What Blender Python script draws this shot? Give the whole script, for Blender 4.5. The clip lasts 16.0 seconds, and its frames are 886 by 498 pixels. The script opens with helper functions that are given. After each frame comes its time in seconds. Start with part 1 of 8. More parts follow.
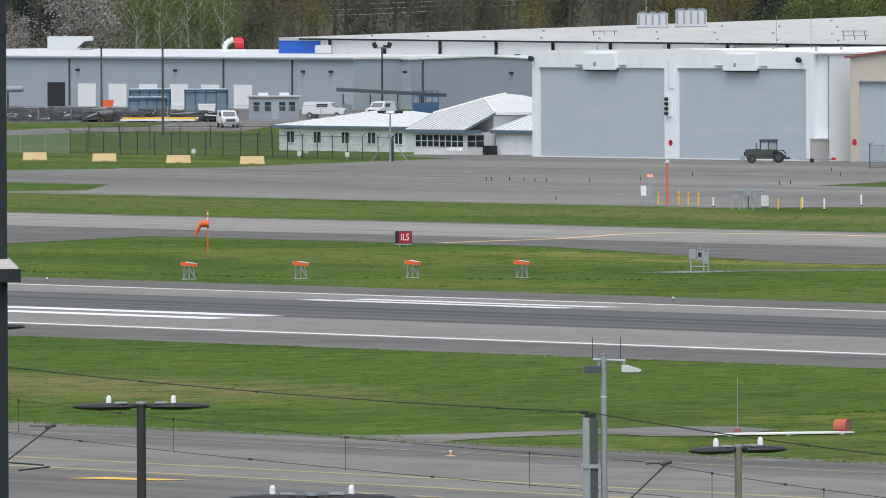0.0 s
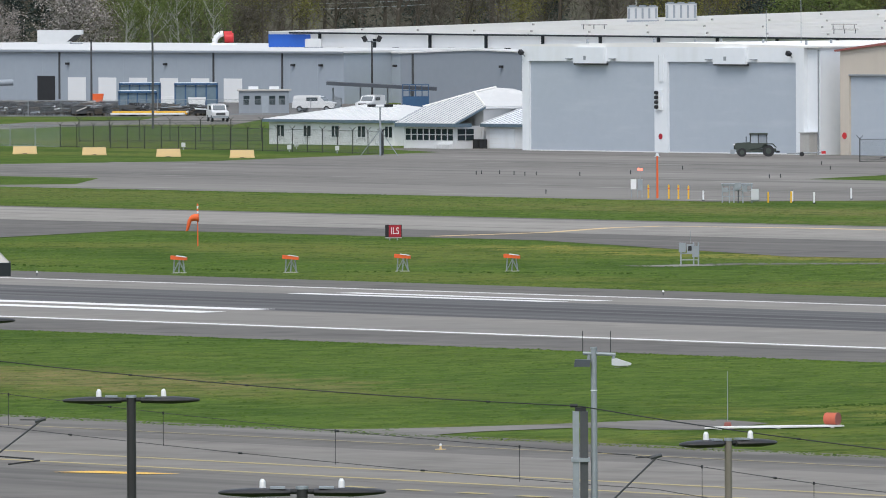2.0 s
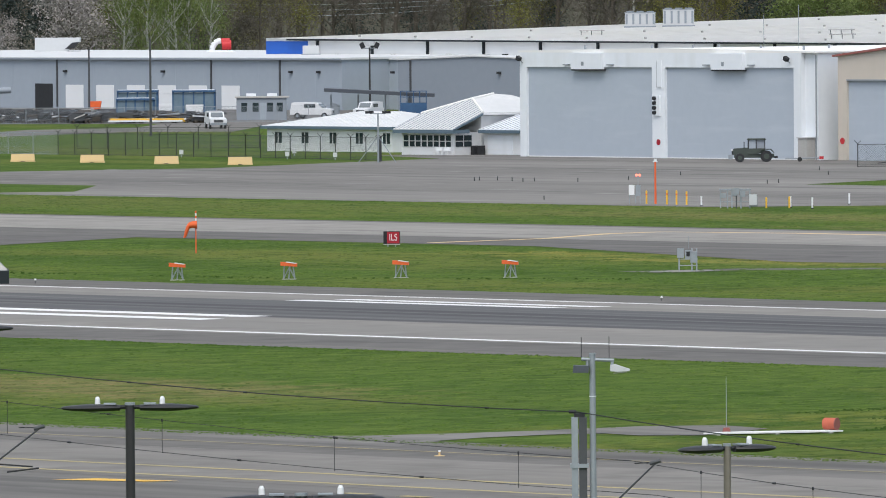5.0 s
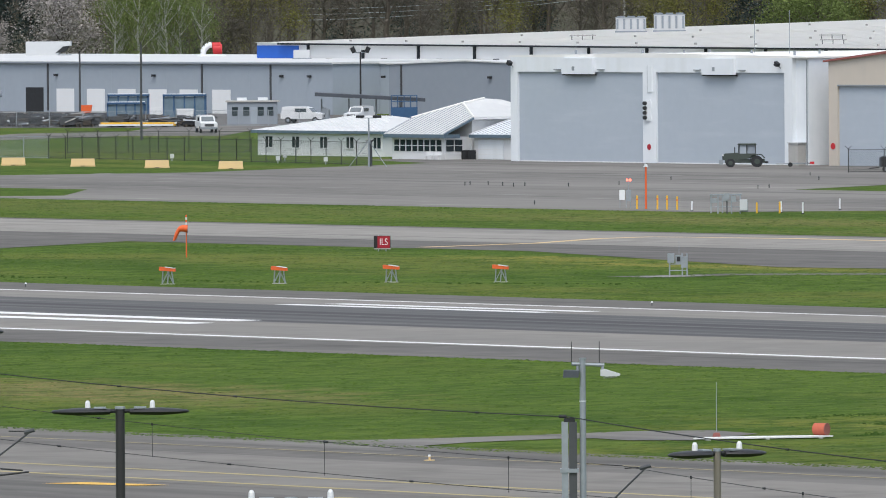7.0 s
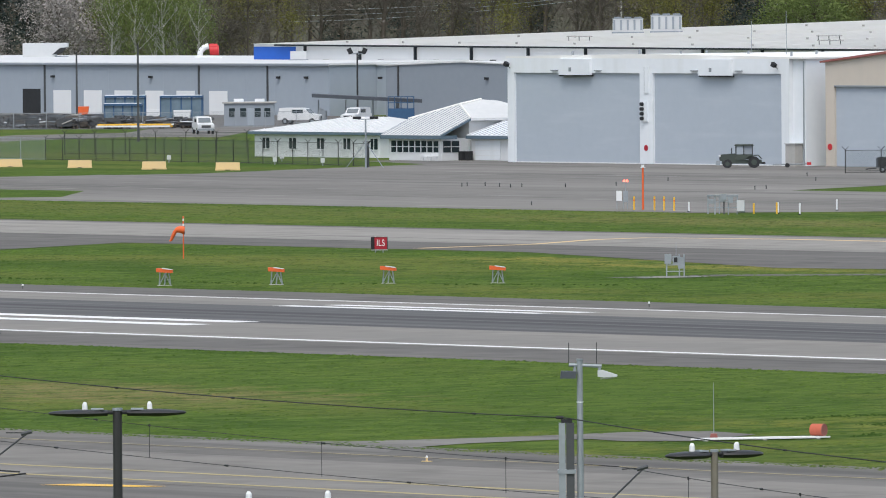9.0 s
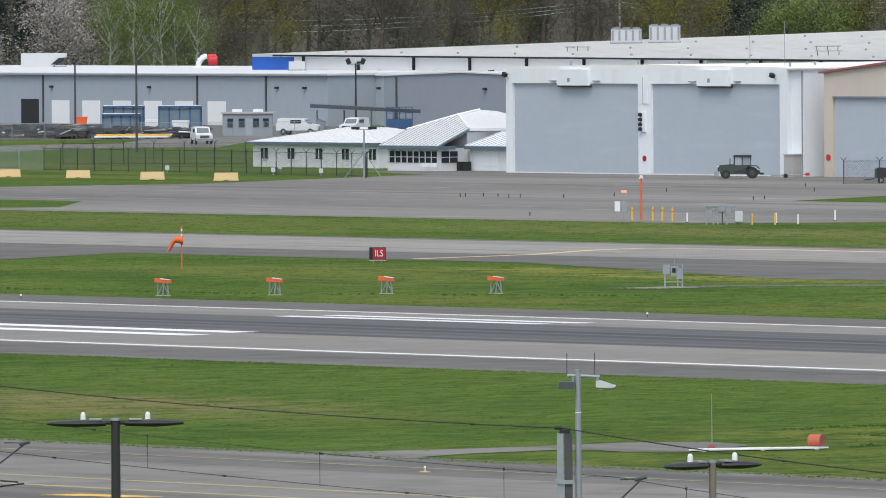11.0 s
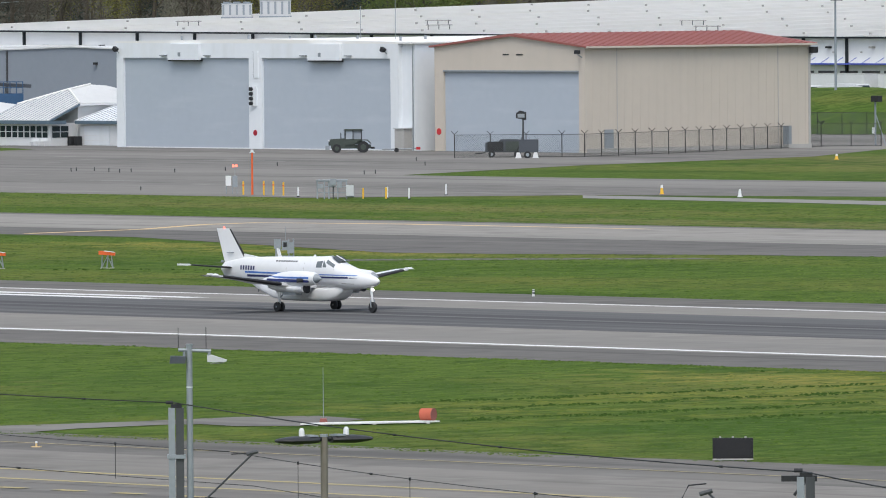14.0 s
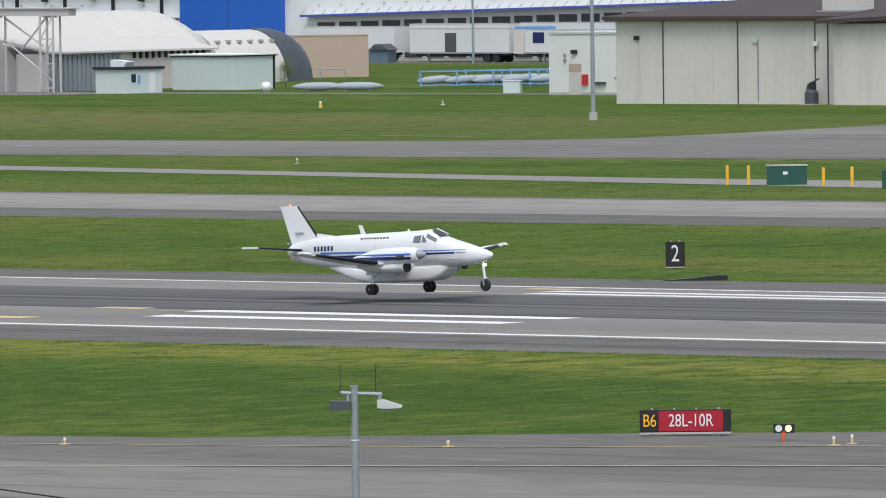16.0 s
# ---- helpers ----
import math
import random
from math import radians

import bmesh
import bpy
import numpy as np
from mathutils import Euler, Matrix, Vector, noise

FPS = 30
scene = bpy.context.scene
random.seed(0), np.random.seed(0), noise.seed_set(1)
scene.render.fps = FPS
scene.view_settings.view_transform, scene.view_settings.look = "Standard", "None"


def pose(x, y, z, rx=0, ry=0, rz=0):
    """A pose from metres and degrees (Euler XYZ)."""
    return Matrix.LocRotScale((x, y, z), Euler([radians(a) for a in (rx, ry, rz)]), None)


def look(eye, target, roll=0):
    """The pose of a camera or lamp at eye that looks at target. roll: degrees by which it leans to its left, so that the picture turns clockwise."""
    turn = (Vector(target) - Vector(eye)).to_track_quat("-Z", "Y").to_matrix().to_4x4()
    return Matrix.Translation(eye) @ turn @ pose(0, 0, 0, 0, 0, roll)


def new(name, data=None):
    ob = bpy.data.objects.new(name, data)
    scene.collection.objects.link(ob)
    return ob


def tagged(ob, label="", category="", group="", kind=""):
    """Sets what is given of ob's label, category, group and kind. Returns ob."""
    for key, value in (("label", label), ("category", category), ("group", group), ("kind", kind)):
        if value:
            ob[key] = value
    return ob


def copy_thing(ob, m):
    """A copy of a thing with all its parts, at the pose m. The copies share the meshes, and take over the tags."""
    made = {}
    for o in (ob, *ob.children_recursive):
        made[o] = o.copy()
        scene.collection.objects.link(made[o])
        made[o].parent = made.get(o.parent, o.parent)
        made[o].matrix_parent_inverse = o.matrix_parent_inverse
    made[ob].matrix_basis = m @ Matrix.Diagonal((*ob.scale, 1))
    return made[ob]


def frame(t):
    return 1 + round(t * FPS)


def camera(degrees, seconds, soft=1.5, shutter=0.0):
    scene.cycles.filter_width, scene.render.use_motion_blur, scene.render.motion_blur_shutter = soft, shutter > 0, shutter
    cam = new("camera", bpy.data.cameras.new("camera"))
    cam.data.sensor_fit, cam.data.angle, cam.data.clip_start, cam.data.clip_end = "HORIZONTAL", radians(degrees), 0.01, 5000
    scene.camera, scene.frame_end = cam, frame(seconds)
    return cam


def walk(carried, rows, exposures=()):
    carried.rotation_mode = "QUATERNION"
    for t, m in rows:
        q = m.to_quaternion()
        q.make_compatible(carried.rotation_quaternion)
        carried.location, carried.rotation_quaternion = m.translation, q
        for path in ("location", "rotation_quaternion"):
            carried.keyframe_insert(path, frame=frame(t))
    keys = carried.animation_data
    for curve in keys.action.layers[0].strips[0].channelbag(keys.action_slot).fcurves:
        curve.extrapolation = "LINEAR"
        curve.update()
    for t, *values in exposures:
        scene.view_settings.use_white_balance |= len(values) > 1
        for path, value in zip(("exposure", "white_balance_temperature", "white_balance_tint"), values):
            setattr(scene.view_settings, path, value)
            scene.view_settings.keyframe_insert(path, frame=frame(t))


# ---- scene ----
# World: x runs along the runway in the aircraft's direction of travel, y away from the camera, z up.
cam = camera(4.4460, 16.0, soft=1.0)
EYE, BEARING = 19.55, 51.4326
# seconds, turn to the right, tilt, lean
ROWS = [
    (0.0, 0.0000, -1.4433, 0.285),
    (0.5, 0.0246, -1.4529, 0.243),
    (1.0, 0.0434, -1.4114, 0.224),
    (1.5, 0.0418, -1.4313, 0.332),
    (2.0, 0.0501, -1.4754, 0.301),
    (2.5, 0.0700, -1.5085, 0.280),
    (3.0, 0.0423, -1.5103, 0.339),
    (3.5, 0.0498, -1.4840, 0.398),
    (6.0, 0.0559, -1.4370, 0.490),
    (6.5, 0.0728, -1.4035, 0.430),
    (7.0, 0.1073, -1.4210, 0.370),
    (7.5, 0.1290, -1.4335, 0.380),
    (8.0, 0.1322, -1.4250, 0.390),
    (8.5, 0.1213, -1.4155, 0.430),
    (11.0, 0.1310, -1.3635, 0.390),
    (11.5, 0.1240, -1.3172, 0.400),
    (12.0, 0.0985, -1.3095, 0.415),
    (12.5, 0.0877, -1.3087, 0.427),
    (13.0, 0.0806, -1.3005, 0.445),
    (13.3, 0.0800, -1.2965, 0.435),
    (13.4, 0.3060, -1.2950, 0.400),
    (13.5, 0.6605, -1.3125, 0.343),
    (14.0, 2.0830, -1.5065, 0.455),
    (14.5, 3.5330, -1.6430, 0.660),
    (15.0, 5.0070, -1.7270, 0.669),
    (15.5, 6.7680, -1.7850, 0.815),
    (16.0, 8.7460, -1.8075, 0.780),
]
walk(cam, [(t, pose(0, 0, EYE, 90 + tilt, 0, BEARING - turn) @ pose(0, 0, 0, 0, 0, -lean)) for t, turn, tilt, lean in ROWS],
     exposures=[(0, 0.53, 6600, 8.5), (12.5, 0.53, 6600, 8.5), (14.5, 0.50, 6600, 8.5), (16, 0.48, 6600, 8.5)])

# ---- light: bright overcast ----
world = bpy.data.worlds.new("world")
scene.world = world
world.use_nodes = True
wn = world.node_tree.nodes
sky = wn.new("ShaderNodeTexSky")
sky.sky_type, sky.sun_disc, sky.sun_elevation, sky.sun_rotation = "NISHITA", False, radians(60), radians(137)
sky.air_density, sky.dust_density, sky.ozone_density = 1.0, 2.0, 1.0
hs = wn.new("ShaderNodeHueSaturation")
hs.inputs["Saturation"].default_value = 0.7
world.node_tree.links.new(sky.outputs[0], hs.inputs["Color"])
world.node_tree.links.new(hs.outputs[0], wn["Background"].inputs[0])
wn["Background"].inputs[1].default_value = 0.15
sun_data = bpy.data.lights.new("sun", "SUN")
sun_data.energy, sun_data.angle, sun_data.color = 1.5, radians(35), (1.0, 0.98, 0.95)
sun = new("sun", sun_data)
SUN_FROM = Vector((0.34, -0.36, 0.87))
sun.matrix_world = look((0, 0, 300), Vector((0, 0, 300)) - SUN_FROM)


# ---- materials ----
def mat(name, a, b=None, rough=0.7, metal=0.0, scale=1.0, fine=12.0, bump=0.0, contrast=0.5, island=0.0, per_object=0.0, stretch=(1, 1, 1), emit=0.0, spec=0.3):
    """Two colours mixed by noise at two scales, with a bump and a roughness that varies."""
    m = bpy.data.materials.new(name)
    m.use_nodes = True
    nt = m.node_tree
    n, l = nt.nodes, nt.links
    bs = n["Principled BSDF"]
    b = b or tuple(c * 0.82 for c in a)
    tc = n.new("ShaderNodeTexCoord")
    mp = n.new("ShaderNodeMapping")
    mp.inputs["Scale"].default_value = stretch
    l.new(tc.outputs["Object"], mp.inputs["Vector"])
    n1, n2 = n.new("ShaderNodeTexNoise"), n.new("ShaderNodeTexNoise")
    n1.inputs["Scale"].default_value, n1.inputs["Detail"].default_value = scale, 4
    n2.inputs["Scale"].default_value, n2.inputs["Detail"].default_value = fine, 3
    l.new(mp.outputs[0], n1.inputs["Vector"])
    l.new(mp.outputs[0], n2.inputs["Vector"])
    add = n.new("ShaderNodeMath")
    add.operation = "ADD"
    l.new(n1.outputs[0], add.inputs[0])
    l.new(n2.outputs[0], add.inputs[1])
    rng = n.new("ShaderNodeMapRange")
    rng.inputs[1].default_value, rng.inputs[2].default_value = 1 - contrast, 1 + contrast
    l.new(add.outputs[0], rng.inputs[0])
    mix = n.new("ShaderNodeMix")
    mix.data_type = "RGBA"
    mix.inputs[6].default_value, mix.inputs[7].default_value = (*a, 1), (*b, 1)
    l.new(rng.outputs[0], mix.inputs[0])
    colour = mix.outputs[2]
    for amount, node, out in ((island, "ShaderNodeNewGeometry", "Random Per Island"), (per_object, "ShaderNodeObjectInfo", "Random")):
        if amount:
            g = n.new(node)
            r = n.new("ShaderNodeMapRange")
            r.inputs[3].default_value, r.inputs[4].default_value = 1 - amount, 1 + amount
            l.new(g.outputs[out], r.inputs[0])
            h = n.new("ShaderNodeHueSaturation")
            l.new(r.outputs[0], h.inputs["Value"])
            l.new(colour, h.inputs["Color"])
            colour = h.outputs[0]
    l.new(colour, bs.inputs["Base Color"])
    bs.inputs["Roughness"].default_value, bs.inputs["Metallic"].default_value = rough, metal
    bs.inputs["Specular IOR Level"].default_value = spec
    if bump:
        bp = n.new("ShaderNodeBump")
        bp.inputs["Strength"].default_value, bp.inputs["Distance"].default_value = 0.6, bump
        l.new(n2.outputs[0], bp.inputs["Height"])
        l.new(bp.outputs[0], bs.inputs["Normal"])
    if emit:
        l.new(colour, bs.inputs["Emission Color"])
        bs.inputs["Emission Strength"].default_value = emit
    return m


def streaked(m, colour, amount, scale, stretch, low=0.45, high=0.75):
    """Lays long stains of another colour over a material."""
    nt = m.node_tree
    n, l = nt.nodes, nt.links
    bs = n["Principled BSDF"]
    old = bs.inputs["Base Color"].links[0].from_socket
    tc, mp, no, rg, mx = (n.new("ShaderNode" + k) for k in ("TexCoord", "Mapping", "TexNoise", "MapRange", "Mix"))
    mp.inputs["Scale"].default_value = stretch
    no.inputs["Scale"].default_value, no.inputs["Detail"].default_value = scale, 5
    rg.inputs[1].default_value, rg.inputs[2].default_value, rg.inputs[4].default_value = low, high, amount
    mx.data_type = "RGBA"
    mx.inputs[7].default_value = (*colour, 1)
    l.new(tc.outputs["Object"], mp.inputs["Vector"])
    l.new(mp.outputs[0], no.inputs["Vector"])
    l.new(no.outputs[0], rg.inputs[0])
    l.new(rg.outputs[0], mx.inputs[0])
    l.new(old, mx.inputs[6])
    l.new(mx.outputs[2], bs.inputs["Base Color"])
    return m


M = dict(
    grass=mat("grass", (0.058, 0.104, 0.017), (0.078, 0.120, 0.022), 0.9, scale=0.05, fine=1.4, contrast=0.3, bump=0.2, spec=0.03),
    blade=mat("grass blade", (0.062, 0.108, 0.019), (0.08, 0.122, 0.023), 0.8, scale=0.05, fine=0.6, contrast=0.3, island=0.14, spec=0.03),
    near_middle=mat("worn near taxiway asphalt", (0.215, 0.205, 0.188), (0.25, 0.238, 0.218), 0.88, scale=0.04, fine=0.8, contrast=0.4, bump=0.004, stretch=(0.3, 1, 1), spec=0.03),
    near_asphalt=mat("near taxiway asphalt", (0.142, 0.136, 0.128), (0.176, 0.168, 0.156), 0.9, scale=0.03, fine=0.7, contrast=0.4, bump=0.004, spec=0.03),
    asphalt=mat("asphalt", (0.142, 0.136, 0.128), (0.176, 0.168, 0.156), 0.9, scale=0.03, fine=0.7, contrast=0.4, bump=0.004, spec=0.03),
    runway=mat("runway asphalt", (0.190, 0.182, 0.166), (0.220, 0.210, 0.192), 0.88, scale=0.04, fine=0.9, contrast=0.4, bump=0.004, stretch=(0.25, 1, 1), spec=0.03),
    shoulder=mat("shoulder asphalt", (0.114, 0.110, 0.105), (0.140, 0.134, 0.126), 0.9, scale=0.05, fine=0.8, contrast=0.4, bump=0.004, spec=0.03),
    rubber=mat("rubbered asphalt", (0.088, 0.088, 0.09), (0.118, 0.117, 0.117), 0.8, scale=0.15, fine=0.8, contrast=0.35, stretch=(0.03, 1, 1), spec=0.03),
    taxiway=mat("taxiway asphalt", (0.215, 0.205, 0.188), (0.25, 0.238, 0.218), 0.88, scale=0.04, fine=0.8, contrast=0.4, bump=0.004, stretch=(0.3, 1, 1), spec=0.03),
    white_line=mat("white runway paint", (0.68, 0.68, 0.67), (0.56, 0.56, 0.55), 0.7, scale=0.3, fine=2.5, contrast=0.5, spec=0.03),
    yellow_line=mat("yellow taxiway paint", (0.42, 0.35, 0.17), (0.30, 0.265, 0.16), 0.7, scale=0.2, fine=2.0, contrast=0.4, spec=0.03),
    white_metal=mat("white painted metal", (0.73, 0.755, 0.78), (0.65, 0.685, 0.72), 0.55, scale=0.15, fine=1.5, contrast=0.6),
    bright_metal=mat("clean white metal siding", (0.72, 0.725, 0.735), (0.67, 0.68, 0.69), 0.6, scale=0.1, fine=1.0, contrast=0.6),
    pale_roof=mat("weathered pale metal roof", (0.60, 0.605, 0.60), (0.52, 0.53, 0.53), 0.65, scale=0.1, fine=1.2, contrast=0.5),
    pale_grey=mat("pale grey siding", (0.52, 0.535, 0.55), (0.47, 0.485, 0.50), 0.65, scale=0.2, fine=2.0),
    white_roof=mat("white roof membrane", (0.76, 0.755, 0.735), (0.71, 0.705, 0.68), 0.7, scale=0.05, fine=0.6, contrast=0.5),
    blue_grey=mat("blue-grey door metal", (0.40, 0.445, 0.50), (0.365, 0.41, 0.465), 0.6, scale=0.12, fine=1.2, contrast=0.6),
    grey_metal=mat("grey metal siding", (0.32, 0.36, 0.41), (0.29, 0.33, 0.375), 0.6, scale=0.08, fine=1.0, contrast=0.5),
    grey_dark=mat("dark grey metal siding", (0.25, 0.28, 0.318), (0.225, 0.255, 0.29), 0.6, scale=0.08, fine=1.0, contrast=0.5),
    beige=mat("beige metal siding", (0.53, 0.475, 0.41), (0.49, 0.44, 0.38), 0.65, scale=0.1, fine=1.0, contrast=0.5),
    cream_white=mat("off-white painted block", (0.68, 0.68, 0.66), (0.60, 0.605, 0.59), 0.75, scale=0.3, fine=2.5, contrast=0.5),
    cream=mat("cream stucco panel", (0.60, 0.575, 0.53), (0.53, 0.51, 0.47), 0.75, scale=0.15, fine=1.5, contrast=0.5),
    drum_red=mat("faded orange-red paint", (0.48, 0.12, 0.07), (0.40, 0.10, 0.06), 0.65, scale=1, fine=5),
    red_roof=mat("red metal roof", (0.29, 0.105, 0.09), (0.25, 0.088, 0.076), 0.6, scale=0.1, fine=1.0),
    brown_roof=mat("dark brown roof", (0.075, 0.055, 0.052), (0.055, 0.042, 0.04), 0.7, scale=0.3, fine=2.0),
    fabric=mat("pale tension fabric", (0.56, 0.545, 0.515), (0.50, 0.485, 0.46), 0.7, scale=0.12, fine=0.8),
    pinkgrey=mat("pinkish grey siding", (0.54, 0.505, 0.485), (0.49, 0.458, 0.443), 0.7, scale=0.15, fine=1.0),
    mint=mat("pale mint siding", (0.53, 0.60, 0.59), (0.48, 0.55, 0.54), 0.65, scale=0.3, fine=2.0),
    tan=mat("tan siding", (0.42, 0.33, 0.27), (0.38, 0.30, 0.245), 0.7, scale=0.3, fine=2.0),
    teal=mat("slate teal fascia", (0.11, 0.16, 0.20), (0.09, 0.13, 0.165), 0.6),
    dark=mat("dark rubber and steel", (0.03, 0.032, 0.035), (0.02, 0.021, 0.023), 0.7, scale=2, fine=8),
    steel=mat("galvanised steel", (0.30, 0.33, 0.355), (0.23, 0.255, 0.275), 0.55, metal=0.2, scale=1.0, fine=8),
    pole_dark=mat("dark bronze paint", (0.035, 0.035, 0.036), (0.025, 0.025, 0.026), 0.5, scale=2, fine=9),
    glass=mat("dark window glass", (0.03, 0.045, 0.05), (0.02, 0.03, 0.035), 0.08, scale=0.6, fine=3),
    orange=mat("aviation orange paint", (0.72, 0.13, 0.035), (0.58, 0.10, 0.03), 0.6, scale=1, fine=5),
    red=mat("red paint", (0.50, 0.03, 0.035), (0.42, 0.025, 0.03), 0.5, scale=1, fine=5),
    yellow=mat("safety yellow paint", (0.75, 0.45, 0.05), (0.65, 0.38, 0.05), 0.55, scale=2, fine=8),
    barrier=mat("yellow painted concrete", (0.62, 0.45, 0.22), (0.52, 0.39, 0.22), 0.8, scale=1, fine=6),
    white_box=mat("white box body paint", (0.66, 0.67, 0.68), (0.57, 0.58, 0.59), 0.45, scale=0.4, fine=3),
    white=mat("white gloss paint", (0.70, 0.71, 0.72), (0.64, 0.65, 0.66), 0.3, scale=0.5, fine=4),
    blue=mat("strong blue panel", (0.02, 0.12, 0.52), (0.018, 0.10, 0.45), 0.55, scale=0.2, fine=1.5),
    navy=mat("navy blue steel", (0.04, 0.10, 0.20), (0.03, 0.075, 0.15), 0.55, scale=0.5, fine=3),
    olive=mat("olive drab paint", (0.062, 0.076, 0.066), (0.045, 0.056, 0.05), 0.6, scale=1, fine=6),
    blade_dark=mat("dark grass blade", (0.026, 0.055, 0.011), (0.04, 0.07, 0.015), 0.8, scale=0.05, fine=0.6, contrast=0.3, island=0.2, spec=0.03),
    slate=mat("dark slate paint", (0.013, 0.018, 0.023), (0.017, 0.022, 0.027), 0.7, scale=1.5, fine=8),
    pole_brown=mat("weathered brown pole paint", (0.20, 0.18, 0.15), (0.15, 0.135, 0.11), 0.7, scale=2, fine=9),
    iron=mat("dark iron fittings", (0.075, 0.08, 0.085), (0.055, 0.058, 0.062), 0.6, scale=2, fine=9),
    # the glass's sky reflection is put in as a pale base colour
    cab_glass=mat("cab glass, pale reflection in its colour", (0.17, 0.19, 0.20), (0.12, 0.14, 0.15), 0.12),
    thin_road=mat("pale concrete", (0.258, 0.249, 0.237), (0.215, 0.211, 0.202), 0.9, scale=0.05, fine=0.8, contrast=0.4, spec=0.03),
    bark=mat("grey-brown bark", (0.11, 0.095, 0.08), (0.075, 0.065, 0.056), 0.9, scale=0.3, fine=3, spec=0.05),
    # twigs, needles and far woods are paled: distance haze mixed into their colour
    twig=mat("bare brown twigs, haze in the colour", (0.132, 0.118, 0.101), (0.098, 0.089, 0.077), 0.9, scale=0.1, fine=1, island=0.22, spec=0.02),
    bud=mat("yellow-green buds", (0.178, 0.168, 0.050), (0.130, 0.128, 0.042), 0.85, scale=0.1, fine=1, island=0.25, spec=0.02),
    leaf=mat("fresh green leaves", (0.145, 0.185, 0.062), (0.11, 0.145, 0.05), 0.8, scale=0.1, fine=1, island=0.25, spec=0.05),
    blossom=mat("pale blossom", (0.36, 0.33, 0.32), (0.24, 0.22, 0.21), 0.8, scale=0.2, fine=1, island=0.3, spec=0.05),
    needle=mat("conifer needles, haze in the colour", (0.050, 0.064, 0.060), (0.040, 0.052, 0.050), 0.85, scale=0.2, fine=1, island=0.4, spec=0.03),
    woods=mat("distant leafless woods, haze in the colour", (0.118, 0.113, 0.104), (0.13, 0.128, 0.098), 0.95, scale=0.06, fine=0.5, contrast=0.3, spec=0.0),
    red_lit=mat("red obstruction light", (1.0, 0.12, 0.08), None, 0.4, emit=3.0),
    amber_lit=mat("amber guard light", (1.0, 0.7, 0.2), None, 0.4, emit=2.5),
    white_lit=mat("white landing light", (1.0, 0.97, 0.9), None, 0.3, emit=3.0),
    sign_red=mat("red sign panel", (0.36, 0.015, 0.03), (0.31, 0.013, 0.026), 0.45, scale=1, fine=6),
    sign_black=mat("black sign panel", (0.015, 0.015, 0.017), (0.022, 0.022, 0.024), 0.5, scale=1, fine=6),
    sign_yellow=mat("amber yellow sign paint", (0.85, 0.45, 0.02), (0.75, 0.38, 0.02), 0.5, scale=1, fine=6),
    stripe_blue=mat("blue stripe paint", (0.05, 0.16, 0.50), (0.045, 0.14, 0.45), 0.3),
    stripe_navy=mat("navy stripe paint", (0.015, 0.025, 0.11), (0.013, 0.02, 0.09), 0.3),
    boot=mat("black de-icing rubber", (0.018, 0.018, 0.02), (0.026, 0.026, 0.028), 0.55),
    canopy_blue=mat("canopy blue paint", (0.07, 0.10, 0.42), (0.06, 0.085, 0.36), 0.55, scale=0.5, fine=3),
    shelter_glass=mat("blue-grey shelter glass", (0.17, 0.23, 0.28), (0.10, 0.15, 0.19), 0.12, scale=0.5, fine=1.5),
    weave=mat("dull galvanised wire", (0.10, 0.115, 0.11), (0.075, 0.085, 0.083), 0.6, scale=2, fine=9),
    dock=mat("dark dock opening", (0.10, 0.10, 0.11), (0.06, 0.06, 0.065), 0.8, scale=0.4, fine=2),
    light_blue=mat("light blue frame paint", (0.16, 0.33, 0.60), (0.13, 0.27, 0.50), 0.5),
    green_box=mat("dark green cabinet paint", (0.02, 0.085, 0.065), (0.018, 0.07, 0.055), 0.5),
    tank=mat("dark grey-blue tank", (0.075, 0.085, 0.10), (0.055, 0.062, 0.075), 0.5),
    concrete=mat("concrete", (0.42, 0.41, 0.39), (0.34, 0.335, 0.32), 0.85, scale=0.8, fine=6, bump=0.003),
)


# ---- mesh helpers ----
def box(bm, x0, x1, y0, y1, z0, z1):
    v = [bm.verts.new(p) for p in ((x0, y0, z0), (x1, y0, z0), (x1, y1, z0), (x0, y1, z0), (x0, y0, z1), (x1, y0, z1), (x1, y1, z1), (x0, y1, z1))]
    for q in ((3, 2, 1, 0), (4, 5, 6, 7), (0, 1, 5, 4), (1, 2, 6, 5), (2, 3, 7, 6), (3, 0, 4, 7)):
        bm.faces.new([v[i] for i in q])
    return bm


def rod(bm, a, b, r0, r1=None, sides=8):
    """A round bar from a to b, with end caps."""
    a, b = Vector(a), Vector(b)
    r1 = r0 if r1 is None else r1
    q = (b - a).to_track_quat("Z", "Y").to_matrix()
    rings = []
    for p, r in ((a, r0), (b, r1)):
        rings.append([bm.verts.new(p + q @ Vector((r * math.cos(k * math.tau / sides), r * math.sin(k * math.tau / sides), 0))) for k in range(sides)])
    for k in range(sides):
        bm.faces.new((rings[0][k], rings[0][(k + 1) % sides], rings[1][(k + 1) % sides], rings[1][k]))
    bm.faces.new(rings[0][::-1])
    bm.faces.new(rings[1])
    return bm


def slab(bm, pts, depth):
    """A solid from a closed outline, thickened along a vector."""
    d = Vector(depth)
    a = [bm.verts.new(p) for p in pts]
    b = [bm.verts.new(Vector(p) + d) for p in pts]
    k = len(pts)
    bm.faces.new(a[::-1])
    bm.faces.new(b)
    for i in range(k):
        bm.faces.new((a[i], a[(i + 1) % k], b[(i + 1) % k], b[i]))
    return bm


